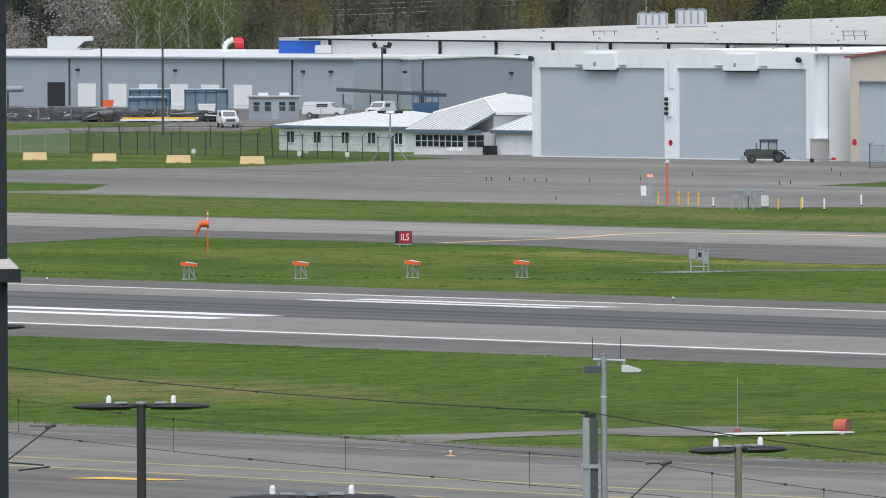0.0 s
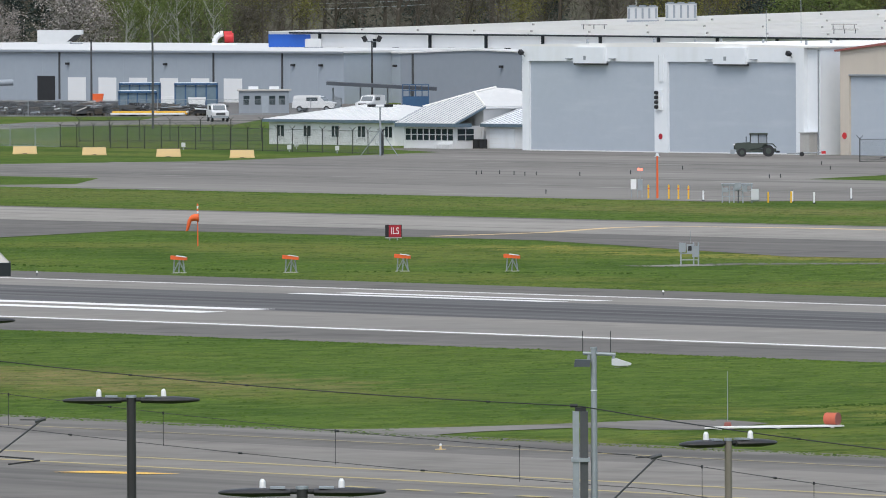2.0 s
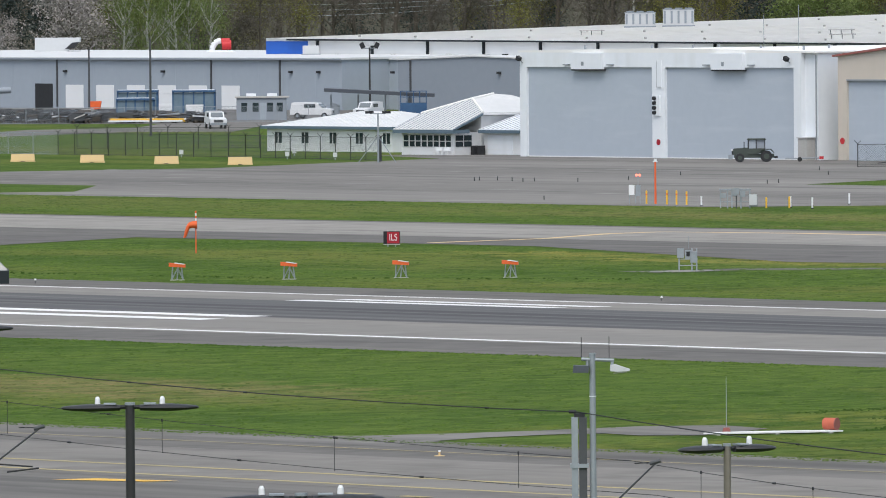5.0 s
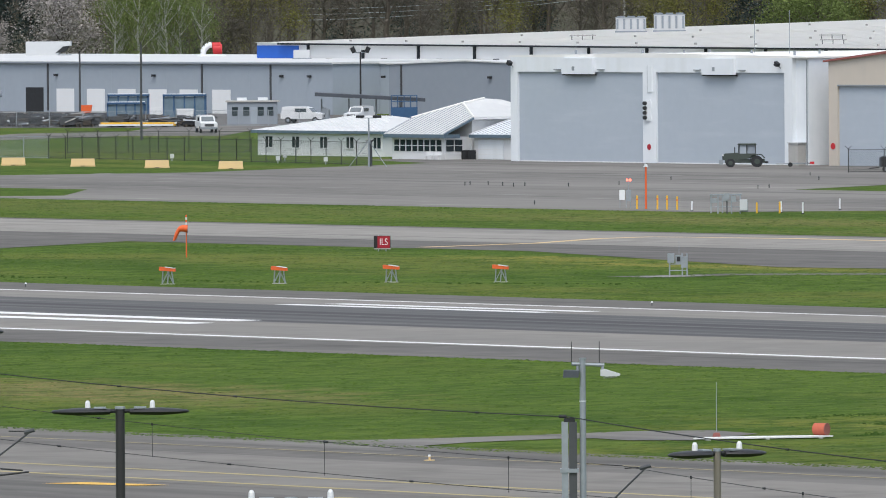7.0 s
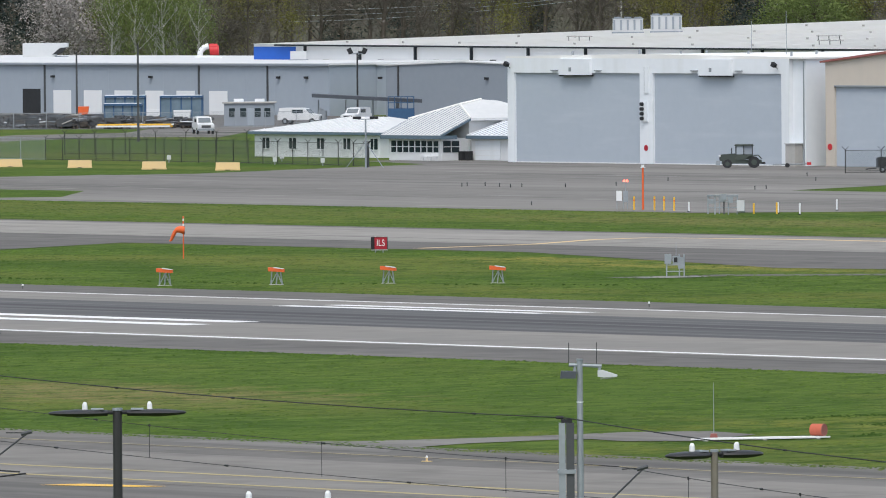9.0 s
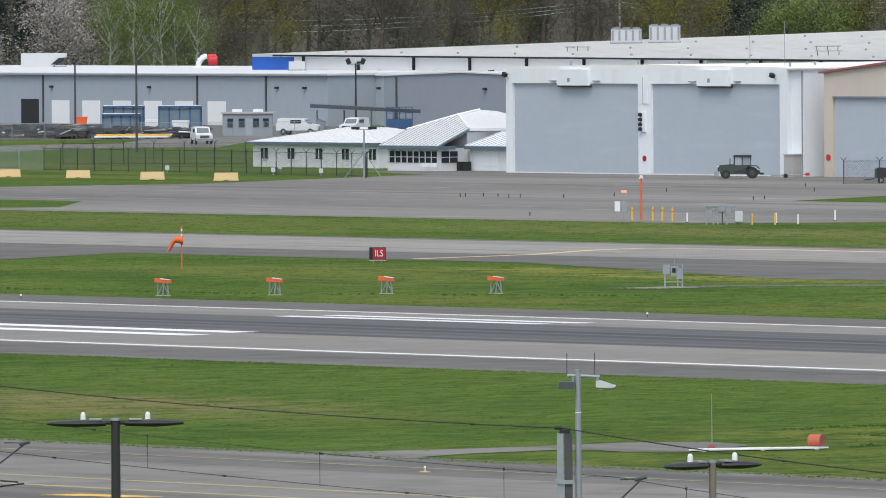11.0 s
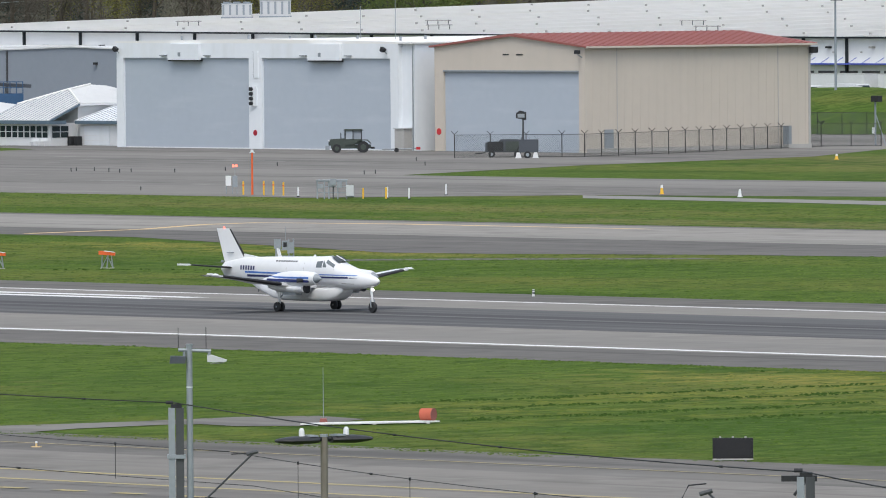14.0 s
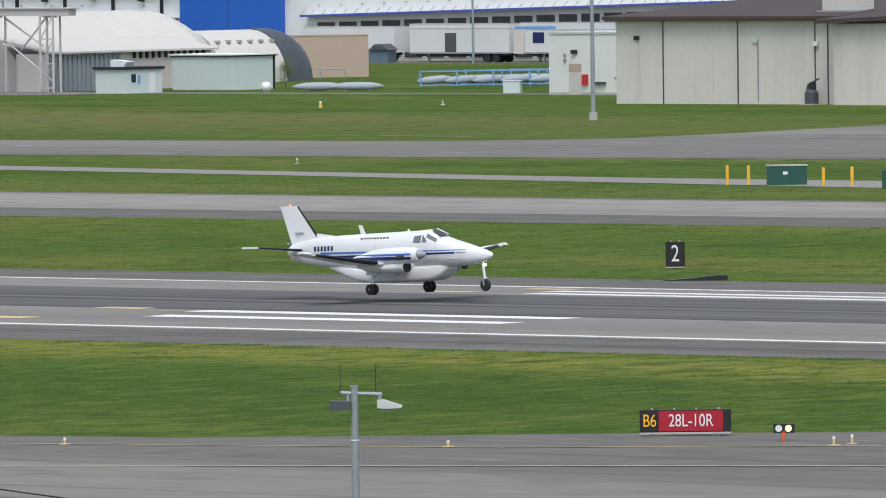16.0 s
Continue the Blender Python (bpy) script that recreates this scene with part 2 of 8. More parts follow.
def loft(bm, rings, caps=True):
    rows = [[bm.verts.new(p) for p in ring] for ring in rings]
    k = len(rows[0])
    for r0, r1 in zip(rows, rows[1:]):
        for i in range(k):
            bm.faces.new((r0[i], r0[(i + 1) % k], r1[(i + 1) % k], r1[i]))
    if caps:
        bm.faces.new(rows[0][::-1])
        bm.faces.new(rows[-1])
    return bm


def mesh(name, bm, material, smooth=False):
    bmesh.ops.recalc_face_normals(bm, faces=bm.faces)
    me = bpy.data.meshes.new(name)
    bm.to_mesh(me)
    bm.free()
    me.materials.append(M[material])
    if smooth:
        me.polygons.foreach_set("use_smooth", [True] * len(me.polygons))
        me.set_sharp_from_angle(angle=radians(40))
    return me


def part(name, bm, material, parent, label="", smooth=False):
    ob = new(name, mesh(name, bm, material, smooth))
    ob.parent = parent
    if label:
        ob["label"] = label
    return ob


def thing(name, label, category, at=(0, 0, 0), turn=0, group="", kind=""):
    ob = new(name)
    ob.empty_display_size = 0.2
    ob.matrix_basis = pose(*at, 0, 0, turn)
    return tagged(ob, label, category, group, kind)


def setting(name, bm, material, label, category, smooth=False):
    return tagged(new(name, mesh(name, bm, material, smooth)), label, category, kind="structure")


def B(*a):
    return box(bmesh.new(), *a)


def flat(pts, z):
    bm = bmesh.new()
    bm.faces.new([bm.verts.new((x, y, z)) for x, y in pts])
    return bm


def strip(x0, x1, y0, y1, z):
    return flat(((x0, y0), (x1, y0), (x1, y1), (x0, y1)), z)


def patched(m, colour, amount, cx, cy, rx, ry):
    """A ragged patch of another colour round one place on the ground."""
    nt = m.node_tree
    n, l = nt.nodes, nt.links
    bs = n["Principled BSDF"]
    old = bs.inputs["Base Color"].links[0].from_socket
    tc, mp, vl, no, mu, rg, mx = (n.new("ShaderNode" + k) for k in ("TexCoord", "Mapping", "VectorMath", "TexNoise", "Math", "MapRange", "Mix"))
    mp.inputs["Location"].default_value = (-cx / rx, -cy / ry, 0)
    mp.inputs["Scale"].default_value = (1 / rx, 1 / ry, 0)
    vl.operation = "LENGTH"
    no.inputs["Scale"].default_value, no.inputs["Detail"].default_value = 0.35, 6
    mu.operation, mu.inputs[1].default_value = "MULTIPLY_ADD", 2.6
    rg.inputs[1].default_value, rg.inputs[2].default_value, rg.inputs[3].default_value, rg.inputs[4].default_value = 1.75, 2.35, amount, 0.0
    mx.data_type = "RGBA"
    mx.inputs[7].default_value = (*colour, 1)
    l.new(tc.outputs["Object"], mp.inputs["Vector"])
    l.new(mp.outputs[0], vl.inputs[0])
    l.new(tc.outputs["Object"], no.inputs["Vector"])
    l.new(no.outputs[0], mu.inputs[0])
    l.new(vl.outputs["Value"], mu.inputs[2])
    l.new(mu.outputs[0], rg.inputs[0])
    l.new(rg.outputs[0], mx.inputs[0])
    l.new(old, mx.inputs[6])
    l.new(mx.outputs[2], bs.inputs["Base Color"])


for kind_, up in (("grass", 1.0), ("blade", 1.02)):
    def tone(*c):
        return tuple(v * up for v in c)

    streaked(M[kind_], tone(0.128, 0.136, 0.036), 0.85, 0.03, (0.6, 1.1, 1), 0.50, 0.62)
    streaked(M[kind_], tone(0.036, 0.074, 0.012), 0.85, 0.07, (0.5, 0.9, 1), 0.50, 0.64)
    # dry patches beside the runway and over the antenna field
    for cx, cy, rx, ry in ((-378, 347, 16, 7), (-362, 331, 18, 4), (-358, 350, 16, 5), (-310, 346, 30, 5), (-294, 340, 12, 4), (-367, 315, 10, 3), (-565, 475, 22, 4), (-588, 480, 14, 5)):
        patched(M[kind_], tone(0.205, 0.185, 0.05), 0.95, cx, cy, rx, ry)
    for cx, cy, rx, ry in ((-425, 316, 26, 10), (-700, 690, 60, 22), (-580, 640, 60, 14), (-660, 560, 40, 8)):
        patched(M[kind_], tone(0.185, 0.150, 0.07), 0.85, cx, cy, rx, ry)
    for cx, cy, rx, ry in ((-354, 319, 4.2, 32), (-369.5, 328, 5, 30), (-361.5, 322, 3.5, 26), (-372, 354, 14, 7), (-357, 351, 22, 7), (-341, 348, 30, 8), (-318, 348, 34, 9), (-294, 343, 26, 7)):
        patched(M[kind_], tone(0.190, 0.185, 0.042), 0.75, cx, cy, rx, ry)
    for cx, cy, rx, ry in ((-735, 715, 60, 22), (-680, 705, 60, 26), (-590, 541, 50, 7), (-555, 618, 60, 14)):
        patched(M[kind_], tone(0.170, 0.148, 0.068), 0.8, cx, cy, rx, ry)
    patched(M[kind_], tone(0.040, 0.082, 0.012), 0.85, -312, 320, 75, 28)
    patched(M[kind_], (0.30, 0.25, 0.02), 0.5, -545, 690, 30, 8)
    for cx, cy, rx, ry in ((-620, 690, 120, 45), (-760, 560, 160, 16), (-520, 545, 90, 12)):
        patched(M[kind_], tone(0.118, 0.128, 0.040), 0.7, cx, cy, rx, ry)
    streaked(M[kind_], tone(0.105, 0.145, 0.032), 0.6, 0.5, (1.0, 0.3, 1), 0.50, 0.66)
    streaked(M[kind_], tone(0.034, 0.066, 0.011), 0.7, 0.8, (1.0, 0.3, 1), 0.52, 0.66)
for kind_ in ("grass", "blade"):
    streaked(M[kind_], (0.105, 0.150, 0.034), 0.6, 2.6, (1.0, 0.2, 1), 0.50, 0.64)
    streaked(M[kind_], (0.030, 0.060, 0.010), 0.7, 3.4, (1.0, 0.2, 1), 0.50, 0.64)
    streaked(M[kind_], (0.030, 0.060, 0.010), 0.6, 0.9, (0.5, 0.25, 1), 0.56, 0.66)
for kind_, lo_, hi_ in (("taxiway", (0.155, 0.148, 0.136), (0.285, 0.275, 0.255)), ("asphalt", (0.112, 0.108, 0.102), (0.205, 0.198, 0.185)), ("near_asphalt", (0.106, 0.102, 0.096), (0.195, 0.188, 0.175)), ("near_middle", (0.150, 0.143, 0.132), (0.275, 0.265, 0.245)), ("shoulder", (0.085, 0.082, 0.078), (0.16, 0.153, 0.143)), ("runway", (0.158, 0.151, 0.139), (0.24, 0.23, 0.212))):
    streaked(M[kind_], lo_, 0.55, 0.5, (0.5, 0.5, 1), 0.50, 0.66)
    streaked(M[kind_], hi_, 0.5, 0.8, (0.5, 0.4, 1), 0.54, 0.68)
    streaked(M[kind_], lo_, 0.6, 0.9, (0.01, 0.6, 1), 0.60, 0.66)
streaked(M["asphalt"], (0.215, 0.208, 0.192), 0.75, 0.02, (0.25, 1.5, 1), 0.45, 0.62)
streaked(M["asphalt"], (0.095, 0.093, 0.09), 0.6, 0.16, (0.08, 1.2, 1), 0.54, 0.66)
streaked(M["asphalt"], (0.29, 0.28, 0.26), 0.6, 0.3, (0.3, 0.7, 1), 0.62, 0.72)
streaked(M["near_asphalt"], (0.20, 0.193, 0.178), 0.75, 0.02, (0.25, 1.5, 1), 0.45, 0.62)
streaked(M["near_asphalt"], (0.088, 0.086, 0.083), 0.6, 0.16, (0.08, 1.2, 1), 0.54, 0.66)
streaked(M["near_middle"], (0.145, 0.14, 0.13), 0.6, 0.12, (0.06, 1.2, 1), 0.5, 0.68)
streaked(M["near_asphalt"], (0.26, 0.25, 0.235), 0.6, 0.3, (0.3, 0.7, 1), 0.62, 0.72)
streaked(M["taxiway"], (0.29, 0.28, 0.255), 0.6, 0.25, (0.12, 0.9, 1), 0.56, 0.70)
streaked(M["taxiway"], (0.12, 0.116, 0.108), 0.6, 0.5, (0.012, 1.0, 1), 0.60, 0.68)
streaked(M["shoulder"], (0.165, 0.158, 0.146), 0.6, 0.2, (0.08, 1.0, 1), 0.55, 0.7)
streaked(M["shoulder"], (0.07, 0.067, 0.064), 0.6, 0.4, (0.02, 1.0, 1), 0.56, 0.7)
streaked(M["runway"], (0.14, 0.138, 0.135), 0.6, 0.05, (0.05, 1.2, 1), 0.5, 0.7)
streaked(M["rubber"], (0.056, 0.056, 0.058), 0.75, 0.3, (0.012, 1.2, 1), 0.48, 0.64)
streaked(M["rubber"], (0.165, 0.162, 0.155), 0.7, 0.55, (0.008, 1.2, 1), 0.57, 0.66)
streaked(M["runway"], (0.25, 0.24, 0.22), 0.5, 0.4, (0.02, 1.0, 1), 0.58, 0.72)
streaked(M["taxiway"], (0.17, 0.165, 0.155), 0.6, 0.06, (0.06, 1.4, 1), 0.5, 0.7)
streaked(M["white_line"], (0.45, 0.45, 0.45), 0.4, 0.6, (0.15, 1.5, 1), 0.56, 0.7)
streaked(M["white_metal"], (0.60, 0.62, 0.62), 0.5, 0.5, (1.2, 1.2, 0.12), 0.5, 0.75)
streaked(M["blue_grey"], (0.46, 0.50, 0.545), 0.5, 0.4, (0.3, 0.3, 2.2), 0.52, 0.75)
streaked(M["cream"], (0.43, 0.43, 0.405), 0.5, 0.6, (1, 1, 0.12), 0.5, 0.75)
streaked(M["beige"], (0.46, 0.42, 0.365), 0.5, 0.5, (1, 1, 0.1), 0.5, 0.75)
streaked(M["white_roof"], (0.70, 0.69, 0.64), 0.5, 0.06, (1, 0.3, 1), 0.5, 0.7)



def repaint(m, k):
    """Scales every paint colour of a material."""
    for nd in m.node_tree.nodes:
        if nd.bl_idname == "ShaderNodeMix":
            for i in (6, 7):
                c = nd.inputs[i].default_value
                nd.inputs[i].default_value = (c[0] * k, c[1] * k, c[2] * k, 1)


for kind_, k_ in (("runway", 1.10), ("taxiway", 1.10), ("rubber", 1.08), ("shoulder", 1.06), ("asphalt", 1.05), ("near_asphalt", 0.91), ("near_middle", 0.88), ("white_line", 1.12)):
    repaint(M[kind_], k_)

# ---- ground, runway, taxiways ----
setting("ground", strip(-4200, 4200, -4200, 4200, 0), "grass", "mown airfield grass with yellow patches and dark tufts", "grass")
FAR, NEAR = -1500, 200


def crown(y):
    """The height of the runway's cambered surface."""
    for (a, za), (b, zb) in zip(CAMBER, CAMBER[1:]):
        if a <= y <= b:
            return za + (zb - za) * (y - a) / (b - a)
    return 0.0


CAMBER = ((355.8, 0.0), (367.4, 0.06), (379.0, 0.155), (390.3, 0.23), (401.5, 0.155), (412.6, 0.06), (423.2, 0.0))


def lane(x0, x1, y0, y1, lift):
    """A strip that follows the runway's camber."""
    ys = [y0] + [y for y, z in CAMBER if y0 < y < y1] + [y1]
    bm = bmesh.new()
    a, b = [[bm.verts.new((x, y, crown(y) + lift)) for y in ys] for x in (x0, x1)]
    for k in range(len(ys) - 1):
        bm.faces.new((a[k], b[k], b[k + 1], a[k + 1]))
    return bm


setting("runway_shoulder", lane(FAR, NEAR, 355.8, 423.2, 0.015), "shoulder", "dark asphalt shoulders of the runway", "pavement")
setting("runway", lane(FAR, NEAR, 366.3, 413.2, 0.022), "runway", "weathered grey asphalt runway with tyre marks", "runway")
setting("runway_rubber", lane(FAR, NEAR, 381.3, 401.4, 0.028), "rubber", "tyre-darkened middle of the asphalt runway", "runway")
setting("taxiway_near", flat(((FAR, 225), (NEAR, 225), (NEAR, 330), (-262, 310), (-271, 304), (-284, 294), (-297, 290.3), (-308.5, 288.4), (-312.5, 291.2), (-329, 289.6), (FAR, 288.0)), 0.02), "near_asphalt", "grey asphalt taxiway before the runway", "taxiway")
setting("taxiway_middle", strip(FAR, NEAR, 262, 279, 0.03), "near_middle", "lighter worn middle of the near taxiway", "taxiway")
setting("taxiway_branch", flat(((-376, 286), (-369.5, 291), (-368.4, 295), (-367.9, 299), (-368, 304.4), (-366.2, 307.5), (-362, 306.5), (-359, 300.5), (-361, 298.6), (-363.6, 299.0), (-364.4, 297.6), (-364.3, 293.0), (-362.6, 288), (-360, 285.3)), 0.024), "asphalt", "narrow asphalt track crossing the grass", "track")
setting("taxiway_far", strip(FAR, NEAR, 492.2, 533.2, 0.02), "shoulder", "asphalt taxiway behind the runway", "taxiway")
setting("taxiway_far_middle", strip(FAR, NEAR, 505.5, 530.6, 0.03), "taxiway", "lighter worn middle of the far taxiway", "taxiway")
setting("taxiway_link", flat(((-640, 425), (-612, 425), (-640, 470), (-652, 494), (-700, 494), (-668, 460)), 0.022), "shoulder", "asphalt link between runway and taxiway", "taxiway")
setting("taxiway_fillet", flat(((-560, 476), (-552, 478), (-536, 485), (-505, 491.0), (-480, 493), (-608, 493)), 0.021), "shoulder", "widened asphalt corner of the far taxiway", "taxiway")
for y0, y1 in ((367.0, 367.85), (411.3, 412.1)):
    setting("runway_edge_line", lane(FAR, NEAR, y0, y1, 0.034), "white_line", "white painted runway edge line", "line")
for x0, x1, y0, y1 in ((-620, -494, 380.9, 382.8), (-620, -493, 376.9, 378.7), (-516.5, -493.2, 404.6, 406.2), (-517, -493.2, 401.4, 403.0),
                       (-366.2, -342.9, 379.3, 381.0), (-364.6, -342.4, 374.9, 376.6), (-368, -220, 405.8, 407.3), (-366.5, -220, 402.7, 404.2)):
    setting("touchdown_bar", lane(x0, x1, y0, y1, 0.036), "white_line", "white painted touchdown bar on the runway", "line")
for x0, x1, y0, y1 in ((-373.5, -370.4, 380.6, 381.9), (-372.5, -369.0, 371.4, 372.9), (-371.8, -368.7, 408.5, 409.8), (-373.5, -370.4, 403.2, 404.4)):
    setting("lead_off_dash", lane(x0, x1, y0, y1, 0.038), "barrier", "worn yellow lead-off dash on the runway", "line")
setting("shoulder_stroke", flat(((-374.2, 358.6), (-372.8, 358.2), (-373.4, 362.9), (-374.1, 364.5), (-374.7, 362.0)), 0.085), "white_line", "white painted stroke on the shoulder", "line")
for y0, y1 in ((268.0, 268.5), (263.2, 263.7), (283.0, 283.2)):
    setting("taxiway_line", strip(FAR, -300, y0, y1, 0.04), "yellow_line", "faded yellow taxiway line", "line")
setting("taxiway_line", flat(((-300, 263.2), (-248, 290.4), (-200, 316), (-200, 316.8), (-248, 291.0), (-300, 263.7)), 0.04), "yellow_line", "faded yellow taxiway line", "line")
setting("taxiway_line", flat(((-300, 283.0), (-269, 293.4), (-257, 300.8), (-257, 301.2), (-269, 293.8), (-300, 283.3)), 0.04), "yellow_line", "faded yellow taxiway line", "line")
for k in range(14):
    x = -330 + 3.4 * k
    setting("taxiway_dash", strip(x, x + 1.6, 258.6, 259.2, 0.041), "yellow_line", "faded yellow dashed taxiway marking", "line")
setting("taxiway_number", flat(((-347, 258.2), (-343, 259.6), (-342.4, 260.8), (-346.6, 260.0)), 0.041), "yellow", "bright yellow painted taxiway marking", "line")
setting("lead_line", flat(((-618.6, 493.6), (-621, 505.8), (-627.7, 517), (-628.8, 522.6), (-617, 525), (-590.0, 525.2), (-590.0, 525.9), (-617.2, 526.3), (-629.8, 523.0), (-628.9, 517), (-622, 505.8), (-619.8, 493.6)), 0.04), "barrier", "yellow curved taxiway lead line", "line")
setting("apron", flat(((-1400, 577.5), (-690, 577.5), (-676, 596), (-640, 607), (-564, 611), (-400, 625), (-400, 760), (-598, 701), (-592, 676), (-590, 661), (-598, 650), (-641, 644.5), (-727, 640), (-751, 640), (-769, 676), (-781, 716), (-807, 751), (-801, 775), (-774, 797), (-640, 800), (-640, 803), (-870, 803), (-905, 760), (-905, 714), (-884, 706), (-873, 681), (-864, 662), (-869, 641), (-880, 605), (-1400, 605)), 0.02), "asphalt", "wide grey asphalt apron before the hangars", "apron")
setting("grass_island", flat(((-900, 588), (-790, 581), (-786, 587.5), (-806, 605), (-900, 605)), 0.028), "grass", "grass island between taxilane and apron", "grass")
setting("service_road", flat(((-676, 595), (-643, 593.5), (-603, 589), (-581, 583.5), (-547, 577), (-510, 571), (-480, 569), (-430, 565), (-430, 545), (-474, 556), (-505, 562), (-540, 569), (-573, 575), (-592, 578.5), (-640, 586), (-668, 588)), 0.026), "thin_road", "pale narrow concrete service road", "road")
setting("yard_road", flat(((-1046, 771), (-1060, 801), (-1050, 808), (-1083, 838), (-1100, 858), (-1122, 868), (-1110, 843), (-1086, 821), (-1086, 805), (-1075, 792), (-1120, 740), (-1090, 730)), 0.02), "asphalt", "asphalt road past the storage yard", "road")
setting("yard", flat(((-1128, 832), (-1110, 843), (-1122, 868), (-1083, 838), (-1000, 930), (-1330, 930), (-1330, 800)), 0.016), "shoulder", "asphalt storage yard before the grey warehouse", "yard")
for x, y, w, d in ((-868, 652, 14, 1.2), (-842, 640, 9, 1.0), (-822, 676, 12, 1.3), (-846, 690, 10, 1.2), (-795, 622, 7, 1.0), (-760, 612, 8, 1.2), (-835, 699, 8, 1), (-852, 697, 6, 1), (-618, 662, 10, 1.2), (-560, 640, 9, 1.2)):
    setting("apron_patch", strip(x, x + w, y, y + d, 0.03), "thin_road", "pale repaired strip in the apron", "patch")
setting("equipment_track", flat(((-552, 455), (-548, 455), (-548, 462), (-540, 470), (-530, 478), (-533, 479), (-543, 472), (-551, 464)), 0.018), "shoulder", "faint asphalt track to the field equipment", "track")
setting("equipment_pad", flat(((-551, 456), (-547.6, 456), (-547.6, 460), (-551, 460)), 0.026), "thin_road", "concrete pad under field equipment", "pad")

# grass bank behind the fence
bm = bmesh.new()
rows_ = []
for i in range(60):
    x = -985 + i * 2.6
    k = min(1.0, (60 - i) / 8)
    rows_.append([bm.verts.new((x + random.uniform(-0.5, 0.5), y, z * k * random.uniform(0.96, 1.03))) for y, z in ((803, -0.05), (808, 0.5), (818, 2.3), (828, 3.7), (833, 4.05), (848, 4.0), (872, -0.05))])
for a, b in zip(rows_, rows_[1:]):
    for j in range(6):
        bm.faces.new((a[j], b[j], b[j + 1], a[j + 1]))
setting("grass_bank", bm, "grass", "steep grass bank below the trailer yard", "grass bank", True)

# ---- white hangar ----
h = thing("white_hangar", "white metal hangar with two closed blue-grey doors", "hangar", (-864.0, 717.5, 0))
part("wall", B(-21.4, 23.8, 0.5, 42, 0, 10.4), "white_metal", h)
part("roof", slab(bmesh.new(), ((-21.7, 0, 10.4), (24.0, 0, 10.4), (24.0, 0, 10.55), (0.5, 0, 10.85), (-21.7, 0, 10.6)), (0, 42.3, 0)), "white_roof", h, "white slightly crowned metal roof")
part("header", B(-21.4, 21.9, 0, 0.5, 8.95, 10.4), "white_metal", h)
for x0, x1 in ((-21.4, -20.35), (-0.75, 1.25), (20.75, 21.9)):
    part("door_post", B(x0, x1, -0.02, 0.5, 0, 8.95), "white_metal", h)
for x0, x1 in ((-20.35, -0.75), (1.25, 20.75)):
    d = part("door", B(x0, x1, 0.25, 0.5, 0.12, 8.95), "blue_grey", h, "blue-grey rolling fabric door")
    for k in range(15):
        part("slat_rib", B(x0, x1, 0.247, 0.25, 0.5 + k * 0.57, 0.53 + k * 0.57), "blue_grey", d)
    part("door_sill", B(x0, x1, 0.2, 0.5, 0, 0.12), "white", d)
    part("motor_cover", B(x0 + 7.4, x0 + 12.2, -0.35, 0.0, 8.75, 10.35), "white_metal", h, "white door motor housing")
    part("cover_shade", B(x0 + 7.4, x0 + 12.2, -0.3, 0.2, 8.62, 8.75), "dark", h)
    part("vent", B(x0 + 9.0, x0 + 9.4, -0.37, -0.35, 9.1, 9.5), "steel", h)
    for dx in (6.0, 12.8):
        part("wall_bracket", B(x0 + dx, x0 + dx + 0.9, -0.25, 0.0, 9.15, 9.25), "steel", h)
part("cable_box", B(0.1, 0.75, -0.12, -0.02, 7.0, 9.6), "white_metal", h)
part("cable_edge", B(0.02, 0.1, -0.1, -0.02, 7.0, 9.6), "steel", h)
sl = part("signal_box", B(-0.25, 0.55, -0.2, -0.02, 4.2, 6.2), "white_metal", h)
for k in range(4):
    part("signal_lamp", rod(bmesh.new(), (-0.1, -0.45, 4.5 + k * 0.47), (-0.1, -0.2, 4.5 + k * 0.47), 0.19, None, 12), "dark", sl)
part("stop_disc", rod(bmesh.new(), (0.2, -0.06, 1.6), (0.2, -0.02, 1.6), 0.29, None, 16), "sign_red", h, "red warning disc")
for x in (-21.0, 20.2):
    fl = part("floodlight", slab(bmesh.new(), ((x - 0.28, -0.7, 9.72), (x + 0.12, -0.7, 9.55), (x + 0.34, -0.7, 9.85), (x - 0.1, -0.7, 10.1)), (0, 0.4, 0)), "dark", h, "dark wall floodlight")
    part("arm", rod(bmesh.new(), (x, 0, 9.4), (x, -0.5, 9.9), 0.05), "steel", fl)
part("side_annex", B(23.8, 26.2, 3.5, 30, 0, 7.2), "pale_grey", h, "pale grey lower annex")
part("annex_cap", B(23.8, 26.25, 3.3, 30, 7.2, 7.35), "steel", h)
part("utility_cabinet", B(22.0, 23.4, -0.6, 0.4, 0, 2.15), "concrete", h, "stained concrete utility housing by the corner")
part("housing_lid", B(21.9, 23.5, -0.7, 0.45, 2.15, 2.25), "pale_grey", h)
part("conduit", rod(bmesh.new(), (23.9, 3.4, 0.8), (23.9, 3.4, 3.4), 0.05, None, 6), "steel", h)
part("switch_box", B(24.2, 24.7, 3.35, 3.5, 1.2, 2.4), "steel", h)
part("downpipe", rod(bmesh.new(), (23.6, 0.4, 0), (23.6, 0.4, 10.2), 0.06), "steel", h)
for k in range(7):
    part("roof_vent_pipe", rod(bmesh.new(), (-16 + k * 5.6, 4 + (k % 3) * 4, 10.5), (-16 + k * 5.6, 4 + (k % 3) * 4, 11.1), 0.12), "steel", h)
for x in (4.5, 9.8):
    part("roof_mast", rod(bmesh.new(), (x, 10, 10.5), (x, 10, 14 + (x > 5)), 0.03), "steel", h)

